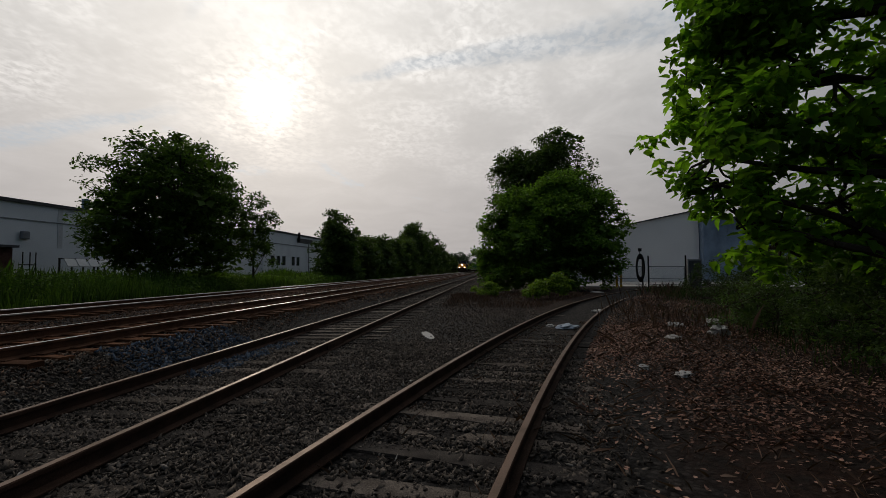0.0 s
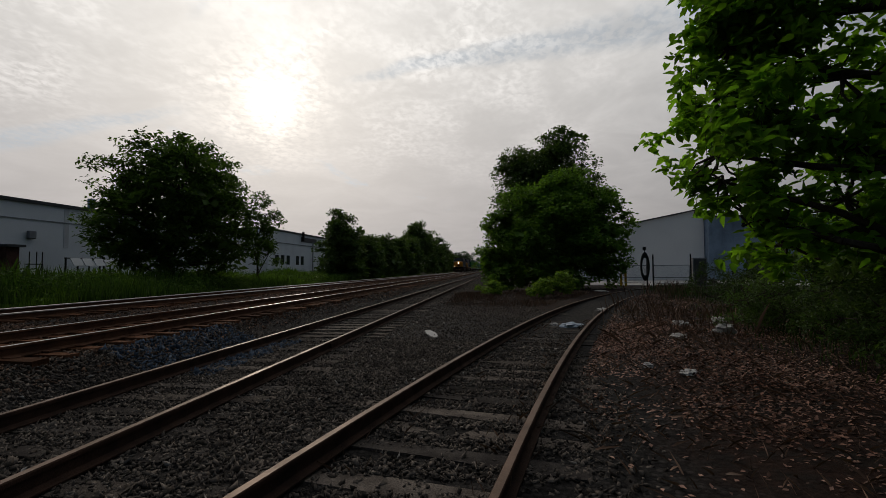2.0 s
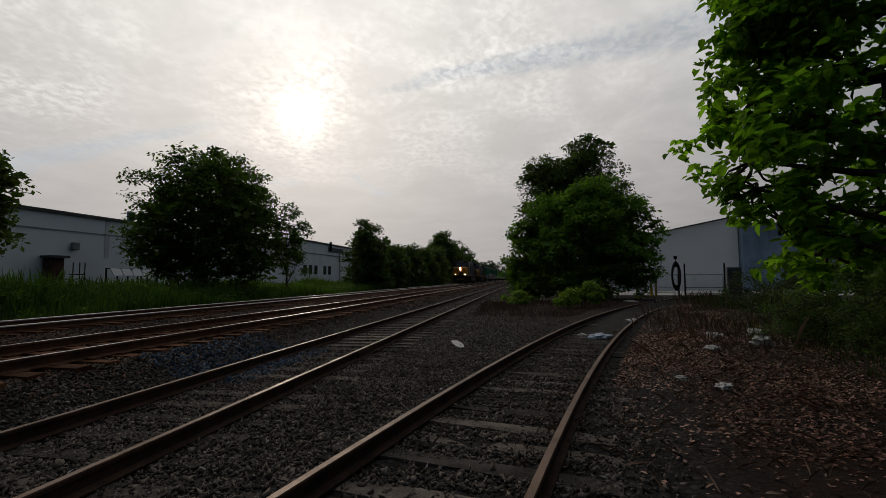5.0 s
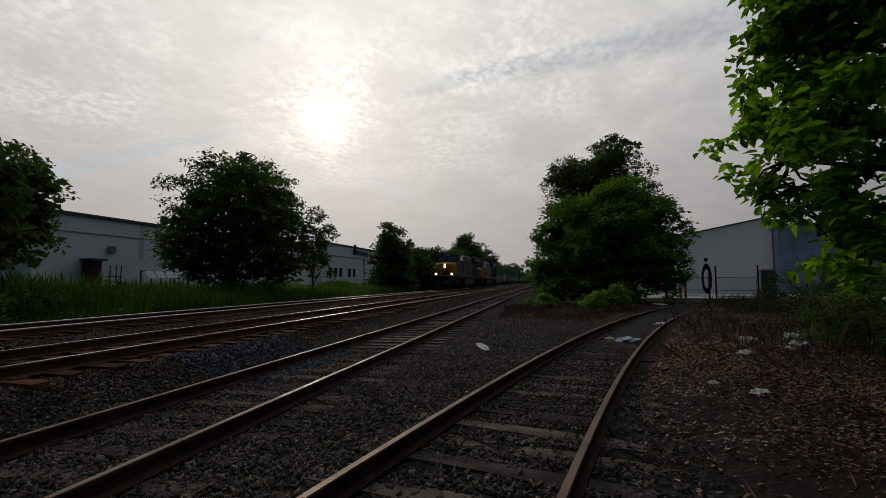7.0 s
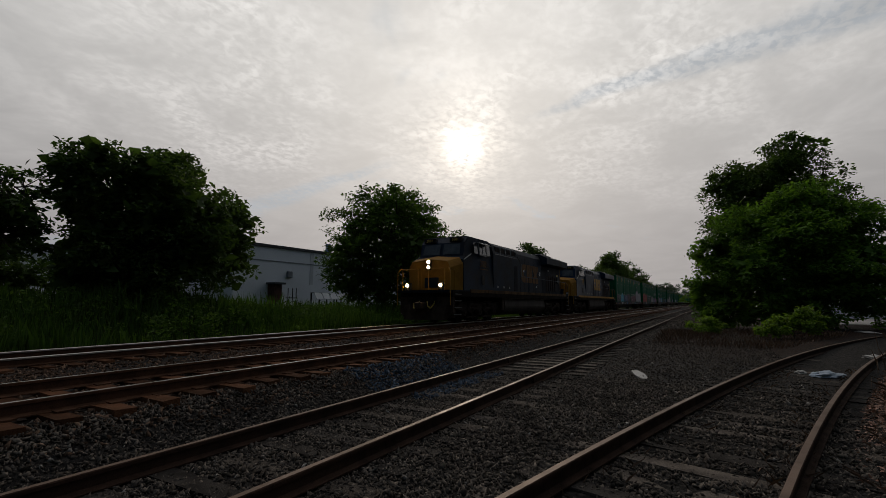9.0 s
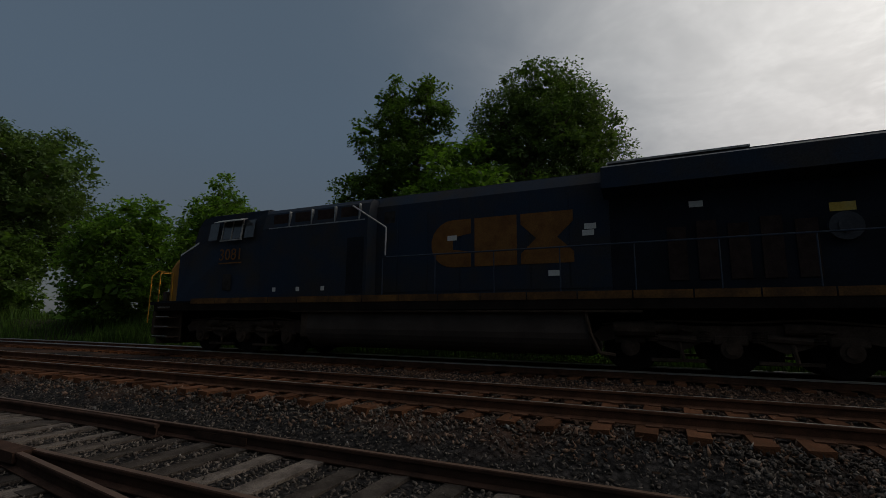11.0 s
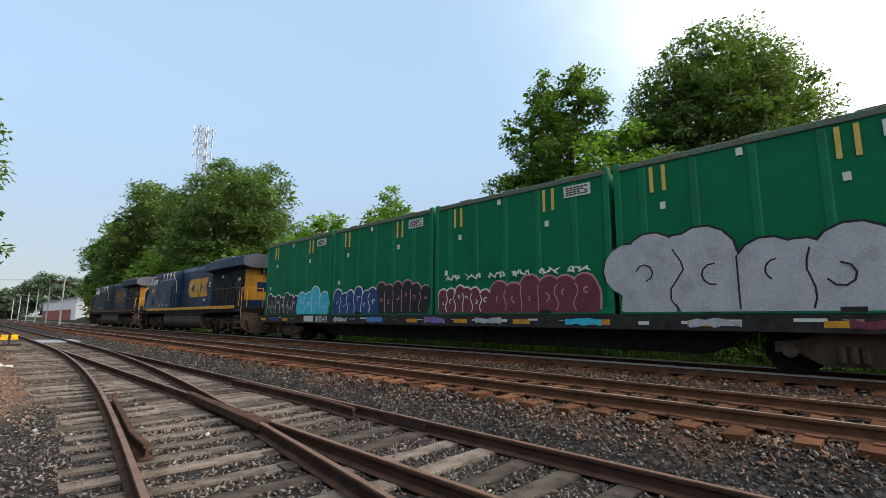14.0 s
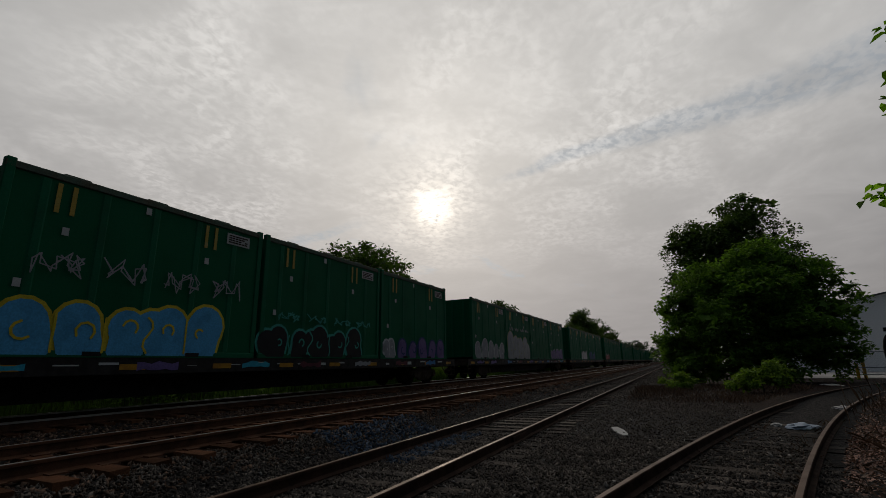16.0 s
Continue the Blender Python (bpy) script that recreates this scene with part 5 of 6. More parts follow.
    for s in (-1, 1):
        for y0, y1 in ((3.15, 3.55), (3.80, 4.60), (4.75, 5.15)):
            part("cab_side_window", prism(bmesh.new(), [(s * 1.472, 3.58), (s * 1.49, 3.58), (s * 1.415, 4.16), (s * 1.397, 4.16)], "y", y0, y1), M_GLASS, t)
        for y0, y1, z0, z1 in ((3.75, 3.80, 3.55, 4.18), (4.18, 4.22, 3.55, 4.18), (4.60, 4.65, 3.55, 4.18)):
            part("window_trim", prism(bmesh.new(), [(s * 1.475, z0), (s * 1.51, z0), (s * 1.43, z1), (s * 1.395, z1)], "y", y0, y1), M_BAREMETAL, t)
        part("window_sill", boxed(s * 1.47, s * 1.52, 3.72, 4.68, 3.52, 3.56), M_BAREMETAL, t)
        part("visor", prism(bmesh.new(), [(s * 1.41, 4.20), (s * 1.68, 4.10), (s * 1.68, 4.12), (s * 1.41, 4.24)], "y", 3.6, 4.8), M_BAREMETAL, t, "pale metal sun visor")
        part("side_hatch", boxed(s * 1.502, s * 1.514, 4.0, 4.35, 1.95, 2.45), M_DARKSTEEL, t)
        part("cab_marking", boxed(s * 1.502, s * 1.508, 3.75, 4.75, 2.78, 2.82), mark, t)
        part("brow_stripe", prism(bmesh.new(), [(1.90, 3.14), (1.90, 3.19), (2.75, 3.56), (2.75, 3.50)], "x", s * 1.502, s * 1.508), M_DECAL_W, t, "thin pale stripe from nose to window")
        lettering(number, 0.52, mark, t, side(1.505, 4.25, 2.90) if s > 0 else Matrix.Translation((-1.505, 4.25, 2.90)) @ pose(0, 0, 0, 90, 0, -90), "yellow painted road number")
    tilt = Matrix.Translation((0, 2.215, 3.40)) @ pose(0, 0, 0, -15.5)
    for s in (-1, 1):
        ob = part("windscreen", prism(bmesh.new(), [(s * 0.10, 0.10), (s * 1.12, 0.10), (s * 1.05, 0.66), (s * 0.10, 0.68)], "y", -0.012, 0.004), M_GLASS, t)
        ob.matrix_basis = tilt
        part("numberboard", boxed(s * 0.42, s * 1.12, 2.36, 2.62, 4.16, 4.40, bevel=0.02), M_DARKSTEEL, t)
        lettering(number, 0.2, M_DECAL_Y, t, Matrix.Translation((s * 0.77, 2.352, 4.21)) @ pose(0, 0, 0, 90, 0, 0))
    # nose
    bm = bmesh.new()
    prism(bm, [(-1.46, 1.63), (-1.48, 2.95), (-1.28, 3.26), (0, 3.38), (1.28, 3.26), (1.48, 2.95), (1.46, 1.63)], "y", 1.05, 1.868)
    for v in bm.verts:
        if v.co.y < 1.5:
            v.co.x *= 0.80
            if v.co.z > 2.7:
                v.co.z -= 0.22
    part("nose", bm, M_YELLOW, t, "yellow painted wide nose")
    part("nose_door", boxed(-0.95, -0.42, 1.03, 1.055, 1.7, 2.7, bevel=0.01), M_YELLOW, t)
    part("nose_mark", boxed(-0.25, 0.55, 1.035, 1.052, 1.75, 2.25), coat, t, "plain dark blue painted block")
    part("headlamp_box", boxed(-0.14, 0.14, 0.98, 1.06, 2.62, 3.14, bevel=0.02), M_DARKSTEEL, t)
    lamps = [(0, 0.96, 3.03), (0, 0.96, 2.75), (-0.95, 0.50, 1.86), (0.95, 0.50, 1.86)]
    for k, (x, y, z) in enumerate(lamps):
        bm = bmesh.new()
        tube(bm, (x, y + 0.03, z), (x, y, z), 0.08, 14)
        part("headlamp" if k < 2 else "ditch_light", bm, M_LAMP if nose_lit else M_DECAL_W, t, "glowing warm headlamp" if nose_lit else "unlit headlamp")
    for x in (-0.95, 0.95):
        part("lamp_bracket", boxed(x - 0.13, x + 0.13, 0.53, 0.76, 1.6, 1.99, bevel=0.02), M_DARKSTEEL, t)
    part("front_deck", boxed(-1.45, 1.45, 0.42, 1.9, 1.50, 1.62), M_GRIME, t)
    # handrails
    for s in (-1, 1):
        bm = bmesh.new()
        ys = [9.9 + 1.55 * k for k in range(8)]
        for y in ys:
            tube(bm, (s * 1.46, y, 1.63), (s * 1.46, y, 2.68), 0.015, 5)
        pipe(bm, [(s * 1.46, 10.0, 2.70), (s * 1.46, 20.6, 2.70), (s * 1.46, 21.2, 2.66), (s * 1.5, 21.45, 1.7), (s * 1.5, 21.5, 1.0)], 0.019, 6)
        part("handrail", bm, M_HANDRAIL, t)
        for y0 in (0.5, 21.4):
            d = 1 if y0 < 5 else -1
            bm = bmesh.new()
            pipe(bm, [(s * 1.5, y0, 0.9), (s * 1.5, y0, 2.5), (s * 1.35, y0 + d * 0.1, 2.7), (s * 1.3, y0 + d * 0.8, 2.6), (s * 1.3, y0 + d * 0.85, 1.65)], 0.018, 6)
            part("end_rail", bm, M_STRIPE, t, "yellow end handrail")
            bm = bmesh.new()
            pipe(bm, [(s * 1.2, y0, 1.6), (s * 1.2, y0, 2.65), (s * 0.3, y0, 2.65), (s * 0.3, y0, 1.6)], 0.018, 6)
            part("end_rail", bm, M_STRIPE, t, "yellow end handrail")
    # company mark as plain yellow shapes, both sides
    for s in (-1, 1):
        for k, (y0, y1) in enumerate(((11.05, 12.25), (12.35, 13.45), (13.55, 14.80))):
            bm = bmesh.new()
            c = (y0 + y1) / 2
            if k == 0:
                arc = [(c + 0.1 + 0.62 * math.cos(q), 3.02 + 0.62 * math.sin(q)) for q in np.linspace(math.pi * 0.5, math.pi * 1.5, 12)]
                prism(bm, [(y1, 3.64), *arc, (y1, 2.40), (y1, 2.78), (c + 0.1, 2.86), (c + 0.1, 3.18), (y1, 3.26)], "x", s * 1.033, s * 1.04)
            elif k == 1:
                prism(bm, [(y0, 3.64), (y1, 3.64), (y1, 2.40), (y0, 2.40)], "x", s * 1.033, s * 1.04)
            else:
                prism(bm, [(y0, 3.64), (y1, 3.64), (y1, 3.38), (c + 0.25, 3.02), (y1, 2.66), (y1, 2.40), (y0, 2.40), (y0, 2.66), (c - 0.25, 3.02), (y0, 3.38)], "x", s * 1.033, s * 1.04)
            part("company_mark", bm, mark, t, "plain yellow painted shapes")
        for k, (y0, z0) in enumerate(((15.0, 3.0), (15.05, 3.15), (17.2, 3.45), (14.2, 2.1), (11.6, 3.1))):
            part("placard", boxed(s * 1.041, s * 1.047, y0, y0 + 0.26, z0, z0 + 0.13), M_DECAL_W, t)
    return t


def car_truck(parent, y):
    t = part("truck", boxed(-1.0, 1.0, -0.22, 0.22, 0.42, 0.72, bevel=0.03), M_UNDER, parent, "two-axle freight truck", pose(0, y, 0))
    for s in (-1, 1):
        bm = bmesh.new()
        prism(bm, [(-1.15, 0.42), (-1.15, 0.62), (-0.75, 0.66), (-0.38, 0.82), (0.38, 0.82), (0.75, 0.66), (1.15, 0.62), (1.15, 0.42), (0.8, 0.42), (0.42, 0.20), (-0.42, 0.20), (-0.8, 0.42)], "x", s * 1.0 - 0.06, s * 1.0 + 0.06)
        for k in (-0.9, 0.9):
            tube(bm, (s * 0.95, k, 0.46), (s * 1.14, k, 0.46), 0.13, 12)
        for k in (-0.16, 0, 0.16):
            tube(bm, (s * 1.07, k, 0.28), (s * 1.07, k, 0.56), 0.07, 8)
        part("side_frame", bm, M_UNDER, t)
    for k in (-0.9, 0.9):
        wheelset(t, k, 0.46, 0.46)
    return t


CAR_PITCH, BOX_PITCH = 28.0, 6.15


def flat_car(at):
    t = thing("flat_car", "long black container flat car with yellow sill markings", "railway car", at, "flat cars of the train")
    bm = bmesh.new()
    for s in (-1, 1):
        box(bm, s * 1.22, s * 1.30, 0.9, 27.1, 0.82, 1.13)
        box(bm, s * 1.05, s * 1.30, 0.9, 27.1, 1.09, 1.14)
        box(bm, s * 1.05, s * 1.30, 0.9, 27.1, 0.80, 0.84)
    for k in range(13):
        y = 1.0 + k * 2.16
        box(bm, -1.22, 1.22, y, y + 0.15, 0.85, 1.10)
    part("deck_frame", bm, M_DARKSTEEL, t)
    bm = bmesh.new()
    prism(bm, [(0.6, 1.08), (27.4, 1.08), (27.4, 0.78), (22.6, 0.78), (21.6, 0.27), (6.4, 0.27), (5.4, 0.78), (0.6, 0.78)], "x", -0.3, 0.3)
    part("centre_sill", bm, M_DARKSTEEL, t)
    for y, d in ((0.0, 1), (28.0, -1)):
        bm = bmesh.new()
        box(bm, -0.15, 0.15, min(y + d * 0.05, y + d * 0.9), max(y + d * 0.05, y + d * 0.9), 0.75, 1.0, 0.03)
        pipe(bm, [(0.4, y + d * 0.7, 0.85), (0.4, y + d * 0.3, 0.5), (0.3, y + d * 0.02, 0.6)], 0.03, 5)
        box(bm, -1.25, 1.25, min(y + d * 0.82, y + d * 0.95), max(y + d * 0.82, y + d * 0.95), 0.80, 1.14)
        for s in (-1, 1):
            for z in (0.35, 0.6):
                box(bm, s * 0.95, s * 1.3, min(y + d * 0.9, y + d * 1.3), max(y + d * 0.9, y + d * 1.3), z, z + 0.03)
            for k in (0.9, 1.3):
                box(bm, s * 1.27, s * 1.3, y + d * k - 0.015, y + d * k + 0.015, 0.35, 0.85)
        part("end_fitting", bm, M_UNDER, t)
    for s in (-1, 1):
        for k in range(12):
            y = 1.3 + k * 2.25
            if 5.0 < y < 8.0:
                continue
            part("reflector", boxed(s * 1.301, s * 1.308, y, y + 0.55, 0.89, 1.01), M_STRIPE, t)
        rnd = random.Random(4)
        bm = bmesh.new()
        for k in range(26):
            y = 2.2 + k * 0.95 + rnd.uniform(0, 0.3)
            if 5.0 < y < 8.2:
                continue
            box(bm, s * 1.301, s * 1.306, y, y + rnd.uniform(0.2, 0.5), 0.93 + rnd.uniform(-0.03, 0.1), 0.96 + rnd.uniform(0.0, 0.1))
        tagged(part("small_markings", bm, M_DECAL_W, t, "small unreadable white stencil bars"), kind="stuff")
    car_truck(t, 3.85)
    car_truck(t, 24.15)
    return t


def container(at):
    t = thing("container", "tall green steel waste container with yellow stripes", "container", at, "green containers on the train")
    L, W, H = 6.02, 1.28, 3.57
    part("body", boxed(-W, W, 0.05, L - 0.05, 0.12, H - 0.08), M_GREEN, t)
    for s in (-1, 1):
        for k in range(5):
            y = 0.55 + (k + 0.1) * 1.1
            bm = bmesh.new()
            prism(bm, [(s * (W - 0.01), y - 0.11), (s * (W + 0.018), y - 0.06), (s * (W + 0.018), y + 0.06), (s * (W - 0.01), y + 0.11)], "z", 0.16, H - 0.16)
            part("rib", bm, M_GREEN_RIB, t)
        part("top_rail", boxed(s * (W - 0.06), s * (W + 0.03), 0.0, L, H - 0.14, H, bevel=0.012), M_RAILTOP, t)
        bm = boxed(s * (W - 0.06), s * (W + 0.03), 0.0, L, 0.0, 0.14, bevel=0.012)
        part("bottom_rail", bm, M_GREEN_RIB, t)
        for y in (1.75, 3.95):
            part("fork_pocket", boxed(s * (W + 0.026), s * (W + 0.034), y, y + 0.36, 0.03, 0.12), M_BLACKWALL, t)
        for y in (0.0, L - 0.16):
            part("corner_post", boxed(s * (W - 0.12), s * (W + 0.03), y, y + 0.16, 0.14, H + 0.05, bevel=0.015), M_GREEN_RIB, t)
        for y in (0.85, 1.12, 4.15, 4.42):
            part("yellow_stripe", boxed(s * (W + 0.020), s * (W + 0.026), y, y + 0.085, H - 0.80, H - 0.20), M_DECAL_Y, t)
        bm = bmesh.new()
        rnd = random.Random(3)
        for r in range(4):
            for c in range(6):
                if rnd.random() < 0.85:
                    box(bm, s * (W + 0.026), s * (W + 0.030), 4.86 + c * 0.105, 4.95 + c * 0.105, H - 0.50 + r * 0.06, H - 0.462 + r * 0.06)
        part("data_panel", boxed(s * (W + 0.020), s * (W + 0.025), 4.80, 5.55, H - 0.54, H - 0.24), M_DECAL_W, t, "white data panel")
        tagged(part("data_mark", bm, M_UNDER, t, "unreadable dark bars of print"), kind="stuff")
        for y, z in ((1.05, 2.35), (4.2, 2.35), (2.6, H - 0.35), (0.45, 1.25)):
            part("sticker", boxed(s * (W + 0.019), s * (W + 0.024), y, y + 0.12, z, z + 0.16), M_DECAL_W, t)
    for y, s in ((0.02, -1), (L - 0.02, 1)):
        for x in (-0.75, 0.0, 0.75):
            part("end_rib", boxed(x - 0.06, x + 0.06, min(y, y + s * 0.02), max(y, y + s * 0.02), 0.14, H - 0.14), M_GREEN_RIB, t)
    bm = bmesh.new()
    for x in np.linspace(-1.15, 1.15, 2):
        for y in (0.9, 2.6, 4.4):
            pipe(bm, [(x, y, H - 0.02), (x, y + 0.1, H + 0.06), (x, y + 0.55, H + 0.06), (x, y + 0.65, H - 0.02)], 0.02, 5)
    box(bm, -W + 0.1, W - 0.1, 0.1, L - 0.1, H - 0.1, H - 0.04)
    part("lid", bm, M_RAILTOP, t, "scuffed lid with grab loops")
    return t


def spray(bm, line, r, x, low):
    """A fat round-ended line of paint in one connected sheet."""
    mids = []
    for i, (u, v) in enumerate(line):
        d = x + i * 0.0004
        mid = bm.verts.new((d, u, max(v, low)))
        rim = [bm.verts.new((d, u + r * math.cos(q), max(v + r * math.sin(q), low))) for q in np.linspace(0, math.tau, 15)[:-1]]
        for a, b in zip(rim, rim[1:] + rim[:1]):
            bm.faces.new((mid, a, b))
        mids.append(mid)
    for i, (a, b) in enumerate(zip(line, line[1:])):
        l = math.hypot(b[0] - a[0], b[1] - a[1]) + 1e-6
        ny, nz = -(b[1] - a[1]) / l * r, (b[0] - a[0]) / l * r
        lift = 0.0002 + 0.0001 * (i % 2)
        for g in (1, -1):
            p = bm.verts.new((x + i * 0.0004 + lift, a[0] + g * ny, max(a[1] + g * nz, low)))
            q = bm.verts.new((x + i * 0.0004 + 0.0004 + lift, b[0] + g * ny, max(b[1] + g * nz, low)))
            bm.faces.new((mids[i], p, q, mids[i + 1]) if g < 0 else (mids[i], mids[i + 1], q, p))


def graffiti(parent, y0, y1, z0, z1, fill, line, count, seed, line_w=0.05):
    """A mass of swollen sprayed lobes: an outline coat, a fill coat over it, and thin dividing curves."""
    rnd = random.Random(seed)
    step = (y1 - y0) / count
    lobes = []
    for k in range(count):
        h = (z1 - z0) * rnd.uniform(0.78, 1.05)
        r = min(step * rnd.uniform(0.52, 0.66), h * 0.40)
        c, lean = y0 + step * (k + 0.5), rnd.uniform(-0.16, 0.16) * h
        foot = z0 + r * rnd.uniform(0.0, 0.35)
        line_ = [(c - lean * 0.5, foot), (c + rnd.uniform(-0.1, 0.1) * step, (foot + z0 + h) / 2 - r * 0.3), (c + lean * 0.5, z0 + h - r)]
        if rnd.random() < 0.45:
            # a side bulge near the foot or the shoulder
            line_ = [(c + rnd.choice((-0.4, 0.4)) * step, z0 + h * rnd.uniform(0.25, 0.6))] + line_[1:] + [line_[0]]
        lobes.append((line_, r, c, h))
    for name, ink, grow, x, low in (("graffiti_outline", line, line_w, 1.3005, 0.02), ("graffiti_shape", fill, 0.0, 1.3105, 0.05)):
        for k, (line_, r, c, h) in enumerate(lobes):
            bm = bmesh.new()
            spray(bm, line_, r + grow, x + (k % 3) * 0.0026, low)
            part(name, bm, ink, parent, "sprayed outline" if ink is line else "sprayed bubble shape")
    for k, (line_, r, c, h) in enumerate(lobes):
        bm = bmesh.new()
        w_ = max(line_w * 0.32, 0.014)
        if k:
            u = c - step * 0.5
            bow = rnd.uniform(-0.14, 0.14) * step
            spray(bm, [(u + bow * math.sin(q * 1.1), z0 + 0.06 + q / 6 * h * rnd.uniform(0.68, 0.74)) for q in range(7)], w_, 1.3200, 0.05)
        cv, cz, rr = c + rnd.uniform(-0.15, 0.15) * step, z0 + h * rnd.uniform(0.35, 0.62), min(step, h) * rnd.uniform(0.10, 0.2)
        a0 = rnd.uniform(0, 6.28)
        spray(bm, [(cv + rr * math.cos(a0 + q), cz + rr * math.sin(a0 + q)) for q in np.linspace(0, rnd.uniform(2.0, 4.6), 7)], w_, 1.3230, 0.05)
        part("graffiti_line", bm, line, parent, "thin sprayed inner curve")


def scribble(parent, y0, y1, z0, z1, ink, count, seed, w_=0.013):
    """Smudged scrawls: one tangled thin line each."""
    rnd = random.Random(seed)
    bm = bmesh.new()
    for k in range(count):
        c, wide = y0 + (y1 - y0) * (k + 0.5) / count, 0.6 * (y1 - y0) / count
        mid, tall = (z0 + z1) / 2, (z1 - z0) / 2
        pts = [(c + wide * (0.5 * math.sin(q * 0.37 + k) + 0.12 * math.sin(q * 2.9 + k)), mid + tall * math.sin(q * 1.83 + 2 * k) * rnd.uniform(0.4, 1.0)) for q in range(26)]
        spray(bm, pts, w_, 1.338, 0.05)
    tagged(part("spray_tag", bm, ink, parent, "thin sprayed tag strokes"), kind="stuff")


WHITE, BLACK, SILVER = paint(0.62, 0.64, 0.64), paint(0.02, 0.02, 0.022), paint(0.36, 0.37, 0.39)
RED, LEMON, CYAN, NAVY = paint(0.42, 0.03, 0.05), paint(0.72, 0.55, 0.04), paint(0.04, 0.40, 0.55), paint(0.02, 0.05, 0.16)
BRIGHTSKY = paint(0.10, 0.42, 0.74)
MAROON, PINK, PURPLE, SKY, TEAL, LIME = paint(0.13, 0.035, 0.05), paint(0.42, 0.20, 0.26), paint(0.17, 0.12, 0.32), paint(0.06, 0.22, 0.48), paint(0.06, 0.40, 0.32), paint(0.35, 0.36, 0.06)
# car, box: list of (y0, y1, z0, z1, fill, outline, shapes)
ART = {
    (0, 0): [(0.35, 3.3, 0.05, 1.05, BLACK, WHITE, 7), (3.3, 5.9, 0.05, 1.25, CYAN, WHITE, 4)],
    (0, 1): [(0.2, 3.1, 0.05, 1.1, NAVY, WHITE, 6), (3.1, 5.9, 0.05, 1.2, BLACK, PINK, 6)],
    (0, 2): [(0.2, 2.3, 0.05, 0.85, MAROON, WHITE, 6), (2.3, 5.6, 0.05, 1.05, MAROON, PINK, 6)],
    (0, 3): [(0.15, 5.9, 0.05, 1.75, SILVER, BLACK, 5)],
    (1, 0): [(0.1, 5.75, 0.05, 1.65, RED, LEMON, 5)],
    (1, 1): [(0.7, 5.4, 0.05, 1.0, BLACK, WHITE, 4)],
    (1, 2): [(0.4, 3.2, 0.25, 1.2, SILVER, BLACK, 4), (3.2, 5.8, 0.05, 1.2, SILVER, BLACK, 5)],
    (1, 3): [(0.4, 3.8, 0.05, 0.95, PURPLE, PINK, 4), (4.0, 5.8, 0.05, 0.85, PINK, RED, 3)],
    (2, 0): [(0.1, 3.0, 0.05, 1.3, BLACK, WHITE, 3), (3.0, 5.6, 0.05, 1.05, SILVER, WHITE, 4)],
    (2, 1): [(0.3, 4.8, 0.05, 1.25, BRIGHTSKY, LEMON, 5)],
    (2, 2): [(0.2, 4.9, 0.05, 1.05, BLACK, TEAL, 5)],
    (2, 3): [(0.3, 1.0, 0.1, 0.9, SILVER, WHITE, 2), (1.2, 5.8, 0.05, 0.9, PURPLE, NAVY, 5)],
    (3, 0): [(0.3, 5.6, 0.05, 1.2, SILVER, WHITE, 5)],
    (3, 1): [(0.3, 5.2, 0.05, 1.9, SILVER, LIME, 4)],
    (3, 3): [(0.4, 5.4, 0.05, 1.0, PURPLE, SILVER, 5)],
    (4, 1): [(0.5, 4.5, 0.05, 1.1, WHITE, SILVER, 4)],
    (4, 2): [(0.5, 5.0, 0.05, 1.0, NAVY, SKY, 4)],
    (5, 0): [(0.5, 5.0, 0.05, 1.0, RED, WHITE, 4)],
}

TRAIN = []      # (thing, distance behind the train's front)
first = locomotive(pose(FAR_MAIN, 173, Z_MAIN), "3081", True, M_DULLMARK, M_DULLSILL, M_DUSTBLUE)
second = locomotive(pose(FAR_MAIN, 173 + 22.3, Z_MAIN), "878", False, M_STRIPE, M_STRIPE, M_BLUE)
TRAIN += [(first, 0.0, 0.0), (second, 22.55, 0.0)]
CARS = 11
car0 = flat_car(pose(FAR_MAIN, 0, Z_MAIN))
box0 = container(pose(FAR_MAIN, 0, Z_MAIN + 1.14))
cars = [car0] + [copy_thing(car0, pose(FAR_MAIN, 0, Z_MAIN)) for _ in range(CARS - 1)]
boxes = {}
for i in range(CARS):
    for j in range(4):
        boxes[i, j] = box0 if (i, j) == (0, 0) else copy_thing(box0, pose(FAR_MAIN, 0, Z_MAIN + 1.14))
for i in range(CARS):
    TRAIN.append((cars[i], 44.75 + CAR_PITCH * i, 0.0))
    for j in range(4):
        TRAIN.append((boxes[i, j], 44.75 + 1.65 + CAR_PITCH * i + BOX_PITCH * j, 1.141))
lettering("20239", 0.38, M_DECAL_W, cars[1], side(1.303, 7.05, 0.855), "white painted car number")
part("reporting_mark", boxed(1.301, 1.306, 5.6, 6.4, 0.865, 1.115), M_DECAL_W, cars[1], "plain white bar")
lettering("80543", 0.38, M_DECAL_W, cars[0], side(1.303, 7.05, 0.855), "white painted car number")
part("reporting_mark", boxed(1.301, 1.306, 5.6, 6.4, 0.865, 1.115), M_DECAL_W, cars[0], "plain white bar")
for key, pieces in ART.items():
    for k, (y0, y1, z0, z1, fill, line, count) in enumerate(pieces):
        graffiti(boxes[key], y0, y1, z0, z1, fill, line, count, key[0] * 17 + key[1] * 5 + k, 0.075 if key[0] == 2 else 0.05)
